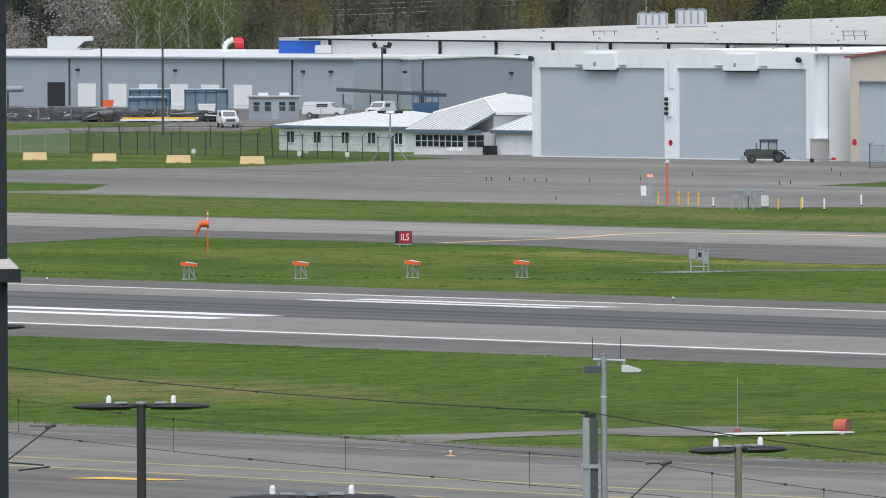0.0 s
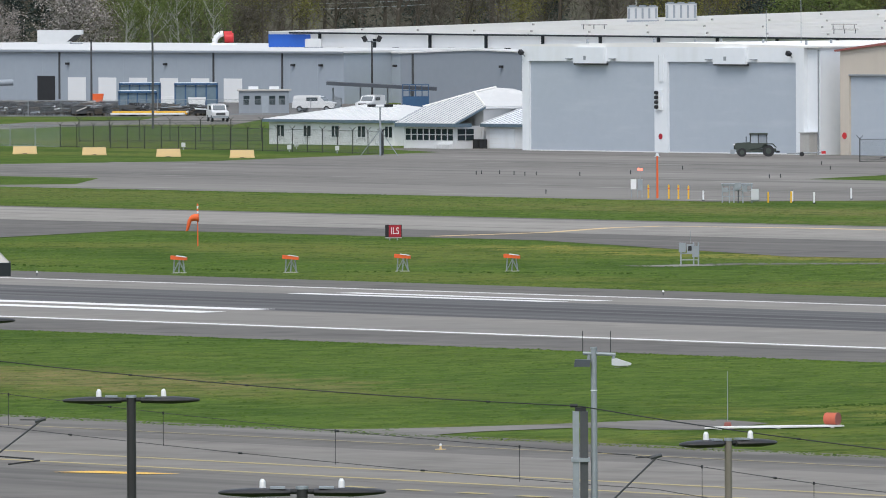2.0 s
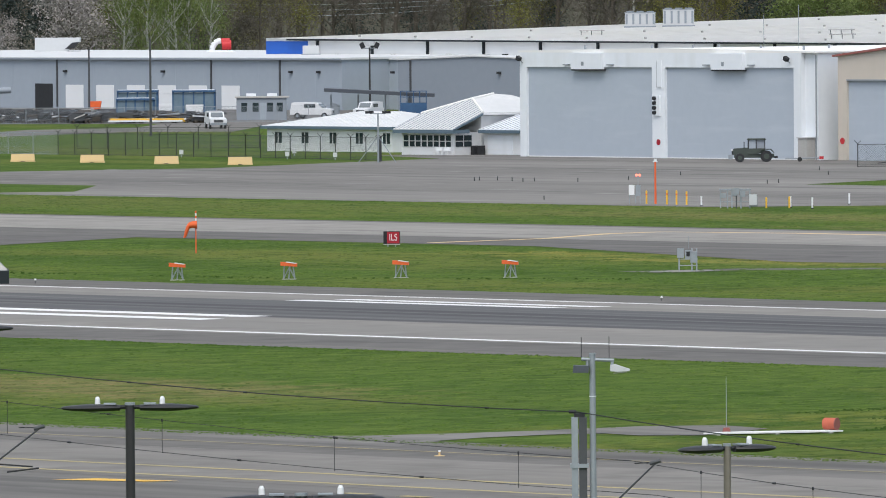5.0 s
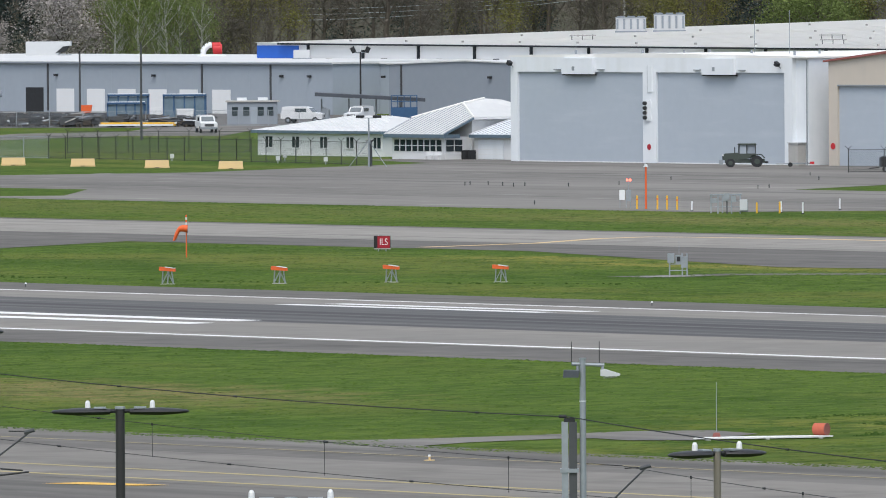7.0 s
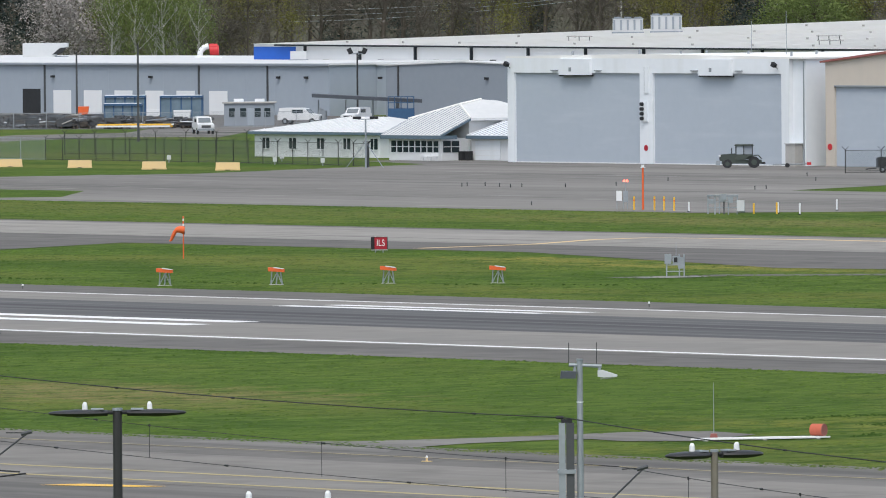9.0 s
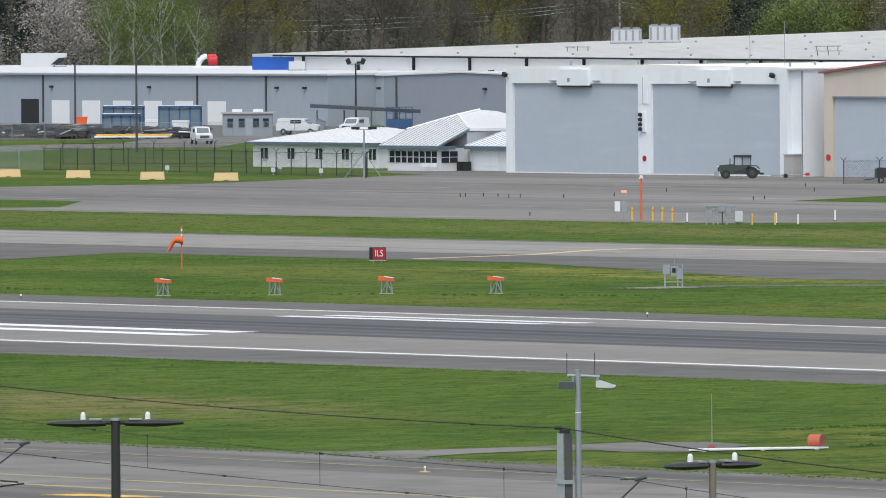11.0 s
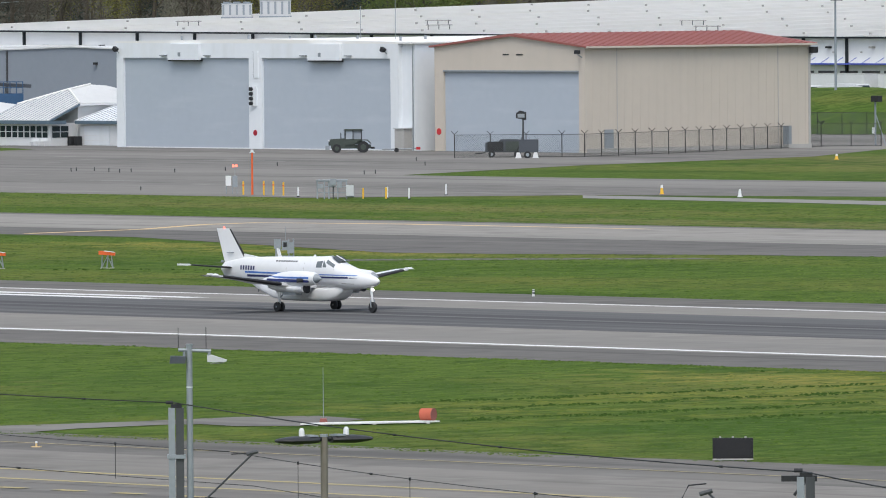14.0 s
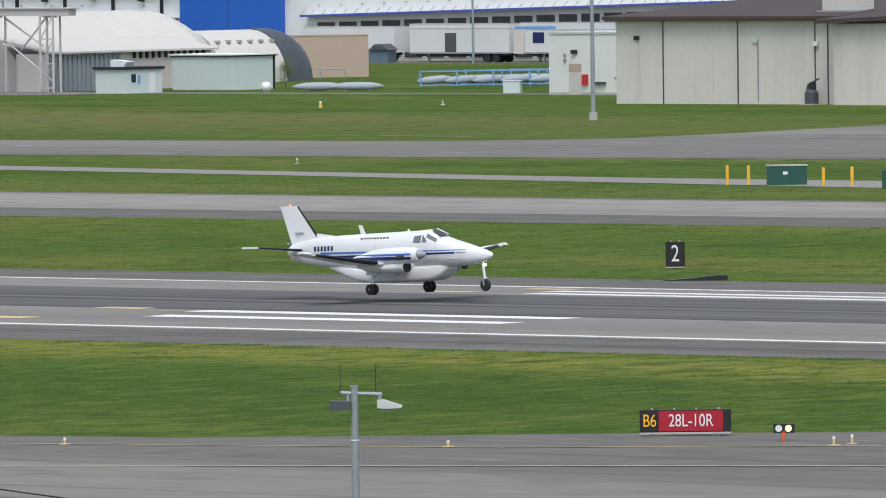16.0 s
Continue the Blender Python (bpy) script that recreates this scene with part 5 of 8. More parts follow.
for i, (x, y, hgt) in enumerate(((-702.5, 582.2, 1.05), (-699.95, 582.2, 1.1), (-698.75, 582.2, 1.1), (-697.5, 582.2, 1.05), (-683.2, 578.4, 0.8), (-681.6, 579.4, 0.85), (-490.4, 559.1, 1.25), (-488.9, 559.5, 1.25), (-481.0, 557.8, 1.2), (-479.0, 558.3, 1.25))):
    bo = thing("bollard", "yellow painted steel safety bollard", "bollard", (x, y, 0), 0, "yellow bollards")
    part("post", rod(bmesh.new(), (0, 0, 0), (0, 0, hgt), 0.11 if x > -600 else 0.075, None, 12), "yellow", bo, "", True)
    part("cap", rod(bmesh.new(), (0, 0, hgt), (0, 0, hgt + 0.06), 0.1 if x > -600 else 0.07, 0.04, 12), "yellow", bo)
    if x < -690:
        part("reflective_band", rod(bmesh.new(), (0, 0, hgt - 0.3), (0, 0, hgt - 0.2), 0.08, None, 12), "orange", bo)
for x, y, hgt in ((-692.8, 579.8, 0.8), (-682.5, 580.3, 0.9), (-678.0, 578.7, 0.9), (-686.6, 589.9, 0.9)):
    bo = thing("marker_post", "white plastic marker post in the grass", "marker post", (x, y, 0), 0, "white marker posts")
    part("post", rod(bmesh.new(), (0, 0, 0), (0, 0, hgt), 0.07, None, 10), "white", bo)
    part("foot", rod(bmesh.new(), (0, 0, 0), (0, 0, 0.08), 0.12, None, 10), "dark", bo)
rk = thing("equipment_rack", "grey steel utility frame carrying switch boxes", "cabinet", (-684.5, 576.5, 0), 50)
for x in (-1.3, -0.75, -0.4, 0.3, 1.0):
    for y in (-0.4, 0.4):
        part("post", B(x - 0.055, x + 0.055, y - 0.055, y + 0.055, 0, 1.45), "steel", rk)
part("top_tray", B(-1.4, 1.1, -0.5, 0.5, 1.45, 1.53), "steel", rk)
part("white_cabinet", B(0.95, 1.55, -0.75, -0.4, 0.25, 1.1), "pale_grey", rk, "white metal cabinet")
part("meter_box", B(-0.3, 0.15, -0.66, -0.44, 1.1, 1.6), "steel", rk)
part("cable_drop", B(-0.1, 0.0, -0.5, -0.44, 0, 1.1), "iron", rk)
for z in (0.5, 0.95, 1.35):
    part("rail", B(-1.3, 1.0, -0.44, -0.38, z, z + 0.06), "steel", rk)
for x0, x1, z0, z1 in ((-1.25, -0.85, 0.95, 1.45), (-0.35, 0.0, 1.1, 1.65), (0.25, 0.65, 1.0, 1.6), (1.05, 1.6, 0.25, 1.15)):
    part("switch_box", B(x0, x1, -0.62, -0.42, z0 - 0.1, z1 - 0.25), "steel", rk, "pale grey switch box")
tb = thing("transformer_cabinet", "dark green transformer cabinet by the service road", "cabinet", (-486.4, 560.4, 0), 42)
part("body", B(-1.3, 1.3, -0.6, 0.6, 0, 1.25), "green_box", tb)
part("lid", B(-1.35, 1.35, -0.65, 0.65, 1.25, 1.33), "concrete", tb, "pale bird-stained lid")
part("warning_plate", B(-0.25, 0.05, -0.62, -0.6, 0.7, 0.9), "white", tb)
tb2 = thing("transformer_cabinet", "dark green transformer cabinet by the service road", "cabinet", (-473.6, 556.5, 0), 42)
part("body", B(-1.0, 1.0, -0.6, 0.6, 0, 1.1), "green_box", tb2)
part("lid", B(-1.05, 1.05, -0.65, 0.65, 1.1, 1.17), "green_box", tb2)
for x, y, m_, hh in ((-673.1, 600.8, "yellow", 0.75), (-768.5, 707.4, "yellow", 0.5), (-704.4, 747.7, "yellow", 0.6), (-700.1, 759.3, "white", 0.4), (-561.6, 593.6, "concrete", 0.42), (-660.6, 597.8, "white", 0.6), (-258.8, 300.5, "barrier", 0.36), (-259.0, 301.7, "barrier", 0.36), (-284.4, 288.4, "barrier", 0.26), (-270.5, 293.4, "barrier", 0.26), (-352, 281, "barrier", 0.26)):
    el = thing("edge_light", "small elevated edge light on a stem", "airfield light", (x, y, 0), 0, "edge lights")
    part("stem", rod(bmesh.new(), (0, 0, 0), (0, 0, hh * 0.7), 0.045 if hh < 0.5 else 0.16, 0.04 if hh < 0.5 else 0.1, 8), m_, el)
    part("lamp_glass", rod(bmesh.new(), (0, 0, hh * 0.7), (0, 0, hh), 0.055 if hh < 0.5 else 0.12, 0.04 if hh < 0.5 else 0.08, 10), "white", el)
    part("base_plate", rod(bmesh.new(), (0, 0, 0), (0, 0, 0.05), 0.22, None, 12), m_, el)
for x, y in ((-790.9, 635.6), (-791.9, 637.0), (-791.2, 638.5), (-786.8, 636.6), (-783.3, 635.0), (-783.8, 636.7), (-779.3, 638.0), (-781.0, 645.2), (-793.7, 661.8), (-723.1, 588.4), (-800.3, 684.0), (-782.7, 670.0), (-756.5, 640.6), (-758.3, 643.4)):
    al = thing("apron_edge_light", "small dark apron edge light on a stub", "airfield light", (x, y, 0.02), 0, "apron edge lights")
    part("stub", rod(bmesh.new(), (0, 0, 0), (0, 0, 0.22), 0.04, 0.035, 8), "dark", al)
    part("lens", rod(bmesh.new(), (0, 0, 0.22), (0, 0, 0.34), 0.065, 0.04, 8), "iron", al)
ob_ = thing("precision_marker", "pair of white marker stakes with black tops", "marker post", (-616.6, 580.1, 0), 46)
for x in (-0.25, 0.25):
    part("stake", slab(bmesh.new(), ((x * 0.7 - 0.05, 0, 0), (x * 0.7 + 0.05, 0, 0), (x + 0.08, 0, 1.1), (x - 0.08, 0, 1.1)), (0, 0.1, 0)), "white", ob_)
part("block", B(-0.35, 0.35, -0.3, 0.3, 0, 0.45), "concrete", ob_)
for i in range(8):
    rl = thing("runway_edge_lamp", "small white runway edge lamp", "airfield light", (-621.4 + i * 60, 416.6, 0.04), 0, "runway edge lamps")
    part("stem", rod(bmesh.new(), (0, 0, 0), (0, 0, 0.2), 0.03), "iron", rl)
    part("dome", rod(bmesh.new(), (0, 0, 0.2), (0, 0, 0.3), 0.07, 0.04, 12), "white", rl)
for x, y in ((-482.1, 420.6),):
    mk = thing("edge_marker", "small white cylindrical marker on the grass edge", "marker post", (x, y, 0), 0, "edge markers")
    part("body", rod(bmesh.new(), (0, 0, 0), (0, 0, 0.42), 0.075, None, 12), "white", mk)
    part("band", rod(bmesh.new(), (0, 0, 0.32), (0, 0, 0.37), 0.079, None, 12), "dark", mk)
    part("band", rod(bmesh.new(), (0, 0, 0.18), (0, 0, 0.26), 0.084, None, 12), "dark", mk)
gl = thing("runway_guard_light", "amber lit runway guard light on an orange stem", "airfield light", (-262.6, 302.2, 0), 40)
part("stem", rod(bmesh.new(), (0, 0, 0), (0, 0, 0.35), 0.05), "orange", gl)
part("housing", B(-0.35, 0.4, 0, 0.15, 0.3, 0.62), "sign_black", gl)
part("lamp", rod(bmesh.new(), (0.18, -0.04, 0.46), (0.18, 0, 0.46), 0.11, None, 16), "amber_lit", gl, "lit amber lamp")
part("lamp", rod(bmesh.new(), (-0.16, -0.04, 0.46), (-0.16, 0, 0.46), 0.12, None, 16), "white", gl, "unlit lamp")
dk = thing("drain_cover", "low black rubber ramp beside the runway", "ramp", (-373.4, 423.2, 0), 43)
part("ramp", slab(bmesh.new(), ((-2.0, -0.4, 0.02), (1.6, -0.4, 0.02), (1.6, -0.4, 0.26), (1.1, -0.4, 0.28), (-0.4, -0.4, 0.12)), (0, 0.9, 0)), "sign_black", dk)
part("plate", B(-3.2, -2.6, -0.3, 0.4, 0.0, 0.05), "dark", dk)

# white board with the red drum and the red buoy with a whip aerial
wb = thing("marker_board", "long white board lying in the grass", "board", (-358.25, 303.5, 0), 66)
part("board", slab(bmesh.new(), ((-3.0, -0.25, 0.05), (-0.5, -0.6, 0.05), (2.2, -0.55, 0.05), (3.0, -0.2, 0.05), (2.6, 0.3, 0.05), (-0.6, 0.5, 0.05), (-2.7, 0.2, 0.05)), (0, 0, 0.06)), "white_line", wb)
for x in (-2.5, 0, 2.3):
    part("bearer", B(x, x + 0.15, -0.6, 0.6, 0, 0.05), "concrete", wb)
dr = thing("marker_drum", "red drum lying on its side", "drum", (-357.35, 305.95, 0.11), 20)
part("drum", rod(bmesh.new(), (-0.3, 0, 0.25), (0.25, 0, 0.25), 0.25, None, 20), "drum_red", dr, "faded orange-red drum", True)
part("rim", rod(bmesh.new(), (0.25, 0, 0.25), (0.28, 0, 0.25), 0.26, None, 20), "red_roof", dr)
bu = thing("aerial_base", "red box base with a tall whip aerial", "aerial", (-359.6, 302.2, 0.0), 48)
part("base", slab(bmesh.new(), ((-0.2, -0.2, 0), (0.2, -0.2, 0), (0.12, -0.2, 0.26), (-0.12, -0.2, 0.26)), (0, 0.4, 0)), "red_roof", bu)
part("whip", rod(bmesh.new(), (0, 0, 0.3), (0, 0, 2.35), 0.018, 0.01, 6), "steel", bu)


# ---- arch hangar with its door gantry ----
a_ = thing("arch_hangar", "pinkish grey arched hangar with pale fabric vault", "hangar", (-811, 804, 0))
arch = [(-13.5, 0), (-13.5, 4.05), (-11.2, 4.25), (-8.6, 5.75), (-6.1, 6.9), (-3.6, 7.45), (0.5, 7.6), (4.8, 7.45), (7.6, 6.3), (9.9, 5.1), (11.6, 3.7), (13, 1.9), (13.4, 0)]
part("front_wall", slab(bmesh.new(), [(x, 0, z) for x, z in arch], (0, 0.4, 0)), "pinkgrey", a_)
top = [(x, z) for x, z in arch[2:11]]
part("vault", slab(bmesh.new(), [(x, 0.4, z + 0.05) for x, z in top] + [(x, 0.4, z - 0.2) for x, z in top[::-1]], (0, 27, 0)), "fabric", a_, "pale stretched fabric vault", True)
rings = [[(x * k, 27.4 + d, 3.6 + (z - 3.6) * k) for x, z in top] + [(x * k, 27.4 + d, 3.4) for x, z in top[::-1]] for k, d in ((1, 0), (0.92, 2.2), (0.72, 4.0), (0.4, 5.0))]
part("vault_end", loft(bmesh.new(), rings), "fabric", a_, "", True)
part("rear_wall", B(-11, 11.3, 27, 27.4, 0, 3.8), "pinkgrey", a_)
for x in (-1.2, 0.5, 2.2):
    part("door_line", B(x, x + 0.1, -0.05, 0, 0.2, 7.2), "concrete", a_)
part("door_sill", B(-9, 9, -0.15, 0, 0, 0.3), "concrete", a_)
part("annex_wall", B(13.4, 17.6, -1.2, 22.2, 0, 3.75), "pinkgrey", a_)
part("annex_roof", slab(bmesh.new(), ((11.0, -1.4, 5.0), (18.2, -1.4, 3.75), (18.2, -1.4, 3.95), (11.0, -1.4, 5.2)), (0, 24.2, 0)), "fabric", a_, "pale lean-to roof")
cd = part("corrugated_door", B(17.6, 17.7, -0.9, 9.2, 0, 3.6), "steel", a_, "grey corrugated door")
for k in range(16):
    part("fold", B(17.7, 17.85, -0.9 + k * 0.64, -0.62 + k * 0.64, 0, 3.6), "grey_dark", cd)
for k in range(12):
    part("eave_bracket", B(17.6, 17.9, 11 + k * 0.9, 11.2 + k * 0.9, 3.1, 3.75), "dark", a_)
gy = thing("door_gantry", "pale steel door gantry with braced lattice towers", "gantry", (-811, 801, 0))
part("beam", B(-18.6, 23.0, -0.5, 0.5, 7.55, 8.25), "pinkgrey", gy, "long pale track beam")
part("beam_flange", B(-18.7, 23.4, -0.7, 0.7, 8.25, 8.38), "pinkgrey", gy)
for x0, x1 in ((-16.7, -14.8), (-9.2, -7.4), (11.5, 13.2), (19.0, 20.8)):
    tw = part("tower", B(x0, x1, -0.12, 0.12, 7.4, 7.55), "pinkgrey", gy, "lattice tower")
    for x in (x0, x1):
        for y in (-0.5, 0.5):
            part("post", B(x - 0.085, x + 0.085, y - 0.085, y + 0.085, 0, 7.55), "pinkgrey", tw)
    for z in (0.4, 2.8, 5.2):
        part("rung", B(x0, x1, -0.56, -0.44, z, z + 0.14), "pinkgrey", tw)
        part("diagonal", rod(bmesh.new(), (x0, -0.5, z), (x1, -0.5, z + 2.4), 0.06, None, 6), "pinkgrey", tw)
for x0, x1, z0, z1 in ((-16.7, -11.5, 0.4, 5.0), (-11.5, -8.3, 5.0, 7.5), (13.2, 18.5, 7.4, 4.6), (13.2, 20, 5.2, 1.0), (19, 15.5, 7.4, 4.2)):
    part("long_brace", rod(bmesh.new(), (x0, 0.4, z0), (x1, 0.4, z1), 0.09, None, 6), "pinkgrey", gy)

sh = thing("small_shed", "small pale mint shed with a dark flat roof edge", "shed", (-776.5, 796.5, 0))
part("wall", B(-4, 0, 0, 5.2, 0, 2.35), "mint", sh)
part("roof", B(-4.2, 0.2, -0.2, 5.4, 2.35, 2.6), "dark", sh, "dark flat roof")
part("window", B(0.0, 0.04, 0.9, 1.5, 1.1, 1.9), "glass", sh)
part("door", B(0.0, 0.04, 3.4, 4.2, 0.1, 2.0), "white", sh)
part("notice_bar", B(0.0, 0.05, 1.8, 2.1, 0.9, 1.8), "light_blue", sh)
part("roof_vent", slab(bmesh.new(), ((-3.4, 1.5, 2.6), (-1.6, 1.5, 2.6), (-1.2, 1.5, 3.1), (-3.4, 1.5, 3.3)), (0, 1.2, 0)), "white_metal", sh)
sh = thing("large_shed", "larger pale mint shed with a dark roof edge", "shed", (-777.6, 813, 0))
part("wall", B(-8.4, 0, 0, 6.0, 0, 3.3), "mint", sh)
part("roof", B(-8.7, 0.25, -0.25, 6.2, 3.42, 3.55), "white_roof", sh, "pale flat roof")
part("roof_edge", B(-8.6, 0.2, -0.2, 6.15, 3.3, 3.42), "dark", sh)
part("corner_post", B(-0.05, 0.06, 5.6, 5.9, 0, 3.3), "dark", sh)
un = thing("cooling_unit", "grey cooling unit between two sheds", "cooling unit", (-784, 806.5, 0))
part("case", B(0, 1.6, 0, 1.2, 0.1, 1.5), "concrete", un)
part("grille", B(1.6, 1.64, 0.1, 0.8, 0.3, 1.3), "dark", un)
part("skid", B(-0.1, 1.7, -0.1, 1.3, 0, 0.1), "steel", un)
v = thing("vault_shelter", "pale half-round fabric shelter with a dark end", "shelter", (-812, 842, 0))
half = [(5.2 * math.cos(math.pi * k / 14), 5.35 * math.sin(math.pi * k / 14)) for k in range(15)]
part("vault", slab(bmesh.new(), [(x, 0, z) for x, z in half], (0, 9.5, 0)), "fabric", v, "pale fabric vault", True)
part("dark_end", loft(bmesh.new(), [[(x * k, 9.5 + d, z * k) for x, z in half] for k, d in ((1.02, 0), (1.02, 2.2), (0.97, 3.4), (0.86, 4.6), (0.62, 5.4))]), "tank", v, "dark grey-blue end section", True)
for k in range(6):
    part("vent_flap", B(3.2, 3.6, 0.8 + k * 1.6, 1.3 + k * 1.6, 4.1, 4.35), "concrete", v)
tn = thing("tan_container", "plain tan box building in the grass", "container", (-817, 870, 0), 46)
part("body", B(-5.2, 3.2, 0, 5, 0, 4.35), "tan", tn)
part("roof_rim", B(-5.25, 3.25, -0.05, 5.05, 4.35, 4.45), "tan", tn)
hr = thing("handrail", "low pale pipe railing in the grass", "railing", (-812, 862, 0), 46)
for x in (-2.6, 0, 2.6):
    part("post", rod(bmesh.new(), (x, 0, 0), (x, 0, 1.0), 0.06, None, 6), "steel", hr)
part("rail", rod(bmesh.new(), (-2.6, 0, 1.0), (2.6, 0, 1.0), 0.06, None, 6), "steel", hr)


def pod_shape(bm, x0, x1, y, z, r):
    k = (0.0, 0.08, 0.25, 0.5, 0.75, 0.92, 1.0)
    s = (0.02, 0.5, 0.92, 1.0, 0.92, 0.5, 0.02)
    return loft(bm, [[(x0 + (x1 - x0) * q, y + r * w_ * math.cos(a), z + r * w_ * math.sin(a)) for a in (math.tau * i / 14 for i in range(14))] for q, w_ in zip(k, s)])


for i, (x, y) in enumerate(((-763.5, 810.2), (-759.8, 811.8))):
    tk = thing("drop_tank", "pale grey streamlined tank lying in the grass", "tank", (x, y, 0), 44, "tanks in the grass")
    part("shell", pod_shape(bmesh.new(), -2.6, 2.6, 0, 0.45, 0.42), "grey_metal", tk, "pale grey shell", True)
    for q in (-1.2, 1.2):
        part("cradle", B(q - 0.1, q + 0.1, -0.3, 0.3, 0, 0.12), "steel", tk)
db = thing("white_dome", "white round tank end in the grass", "tank", (-765.6, 805, 0), 44)
part("dome", pod_shape(bmesh.new(), -0.55, 0.55, 0, 0.52, 0.52), "white", db, "", True)
part("cradle", B(-0.3, 0.3, -0.3, 0.3, 0, 0.1), "steel", db)
for r_ in range(3):
    rk = thing("tank_rack", "light blue steel rack holding pale streamlined tanks", "rack", (-761.5 + r_ * 1.5, 833.5 + r_ * 5.0, 0), 44, "blue tank racks")
    for k in range(5):
        part("post", B(-7.4 + k * 3.6, -7.28 + k * 3.6, -1.1, -1.0, 0, 1.25), "light_blue", rk)
        part("post", B(-7.4 + k * 3.6, -7.28 + k * 3.6, 1.0, 1.1, 0, 1.55), "light_blue", rk)
        part("cross_bar", B(-7.42 + k * 3.6, -7.26 + k * 3.6, -1.1, 1.1, 1.2, 1.3), "light_blue", rk)
    part("rail", B(-7.5, 7.2, 1.0, 1.1, 1.45, 1.57), "light_blue", rk)
    part("rail", B(-7.5, 7.2, -1.12, -0.98, 0.12, 0.22), "light_blue", rk)
    for k in range(5):
        tk = part("tank", pod_shape(bmesh.new(), -1.9, 1.9, 0, 0.0, 0.42), "grey_metal", rk, "pale streamlined tank", True)
        tk.matrix_basis = pose(-5.9 + k * 2.75, -0.1, 0.68, 0, -4, 14)
        part("tank_fin", slab(bmesh.new(), ((-1.8, -0.02, 0.0), (-1.1, -0.02, 0.0), (-1.7, -0.02, 0.45)), (0, 0.04, 0)), "grey_dark", tk)
        part("cradle", B(-6.1 + k * 2.75, -5.7 + k * 2.75, -0.5, 0.4, 0.2, 0.3), "light_blue", rk)
cbx = thing("white_cabinet", "small white cabinet beside the tank racks", "cabinet", (-731.5, 803, 0), 30)
part("body", B(-0.8, 0.8, 0, 1.1, 0, 1.15), "mint", cbx)
part("lid", B(-0.9, 0.9, -0.05, 1.25, 1.15, 1.22), "white", cbx)

# ---- white hall ----
hl = thing("concrete_hall", "cream panelled hall with an overhanging dark brown roof", "hall", (-685, 766, 0))
part("wall", B(0, 27.0, 0, 30, 0, 7.5), "cream", hl)
part("wall", B(27.7, 45, -2.2, 30, 0, 7.2), "cream", hl)
part("wall", B(27.0, 27.7, 0.5, 30, 0, 7.2), "cream", hl)
for x in (5.6, 14.5, 23.6, 25.1):
    part("panel_joint", B(x, x + 0.15, -0.03, 0.02, 0, 7.4), "iron", hl, "dark expansion joint")
part("roof", slab(bmesh.new(), ((-0.9, -0.9, 7.55), (27.2, -0.9, 7.55), (27.2, 34, 10.6), (8, 34, 10.6)), (0, 0, 0.3)), "brown_roof", hl, "dark brown shingled roof")
part("roof", slab(bmesh.new(), ((26.6, -3.2, 7.2), (48, -3.2, 8.0), (48, 34, 11.5), (26.6, 34, 10.8)), (0, 0, 0.35)), "brown_roof", hl, "dark brown shingled roof")
part("wall_box", B(2.3, 2.85, -0.2, 0, 5.75, 6.1), "dark", hl, "dark wall lamp")
part("wall_box", B(16.5, 17.0, -0.2, 0, 5.5, 6.1), "mint", hl)
part("roof_vent", B(22.0, 26.0, 3.0, 5.4, 8.2, 9.4), "pinkgrey", hl, "pale roof ventilator")
part("vent_base", B(21.6, 26.4, 2.6, 5.8, 7.9, 8.3), "steel", hl)
for x_ in (5.8, 14.7, 23.8):
    part("hairline_joint", B(x_ - 3.1, x_ - 3.06, -0.02, 0.0, 0, 7.4), "pinkgrey", hl)
part("conduit", rod(bmesh.new(), (17.0, -0.08, 0.2), (17.0, -0.08, 5.7), 0.06, None, 6), "steel", hl)
part("wall_lamp", B(23.7, 24.2, -0.35, 0, 5.2, 5.6), "white", hl)
part("side_door", B(42, 45.1, -2.25, -2.2, 0, 6.2), "brown_roof", hl)
gt = thing("gas_tank", "dark grey upright tank against the hall wall", "tank", (-660.6, 764.6, 0))
part("body", rod(bmesh.new(), (0, 0, 0.1), (0, 0, 1.1), 0.62, 0.62, 16), "tank", gt, "", True)
part("shoulder", rod(bmesh.new(), (0, 0, 1.1), (0, 0, 1.45), 0.62, 0.3, 16), "tank", gt, "", True)
part("motor", rod(bmesh.new(), (0.1, 0, 1.4), (0.1, 0, 2.0), 0.36, 0.3, 10), "dark", gt)
part("pipe", rod(bmesh.new(), (-0.4, -0.2, 1.1), (-0.3, -0.1, 1.85), 0.09, None, 6), "iron", gt)
part("pipe", rod(bmesh.new(), (0.1, 0, 2.0), (0.1, 0.9, 2.3), 0.07, None, 6), "iron", gt)
part("base", B(-0.7, 0.7, -0.7, 0.7, 0, 0.1), "concrete", gt)
an = thing("hall_annex", "cream block annex with a door and red cabinet", "annex", (-721.2, 797, 0))
part("wall", B(0, 9.4, 0, 9, 0, 5.75), "cream_white", an)
part("parapet", B(-0.1, 9.5, -0.1, 9.1, 5.75, 5.95), "pale_grey", an)
part("door", B(2.55, 4.1, -0.05, 0, 0.05, 2.1), "pinkgrey", an, "pinkish grey door")
part("transom", B(2.55, 4.1, -0.06, 0, 2.2, 2.95), "tan", an)
part("hose_cabinet", B(4.35, 4.95, -0.25, 0, 0.95, 1.95), "red", an, "red hose cabinet")
part("wall_lamp", B(3.0, 3.6, -0.3, 0, 3.9, 4.25), "dark", an)
for z_ in (3.1, 3.6):
    part("bell_box", B(1.9, 2.2, -0.12, 0, z_, z_ + 0.3), "steel", an)
part("valve_bar", B(5.6, 7.2, -0.3, 0, 1.05, 1.25), "iron", an)
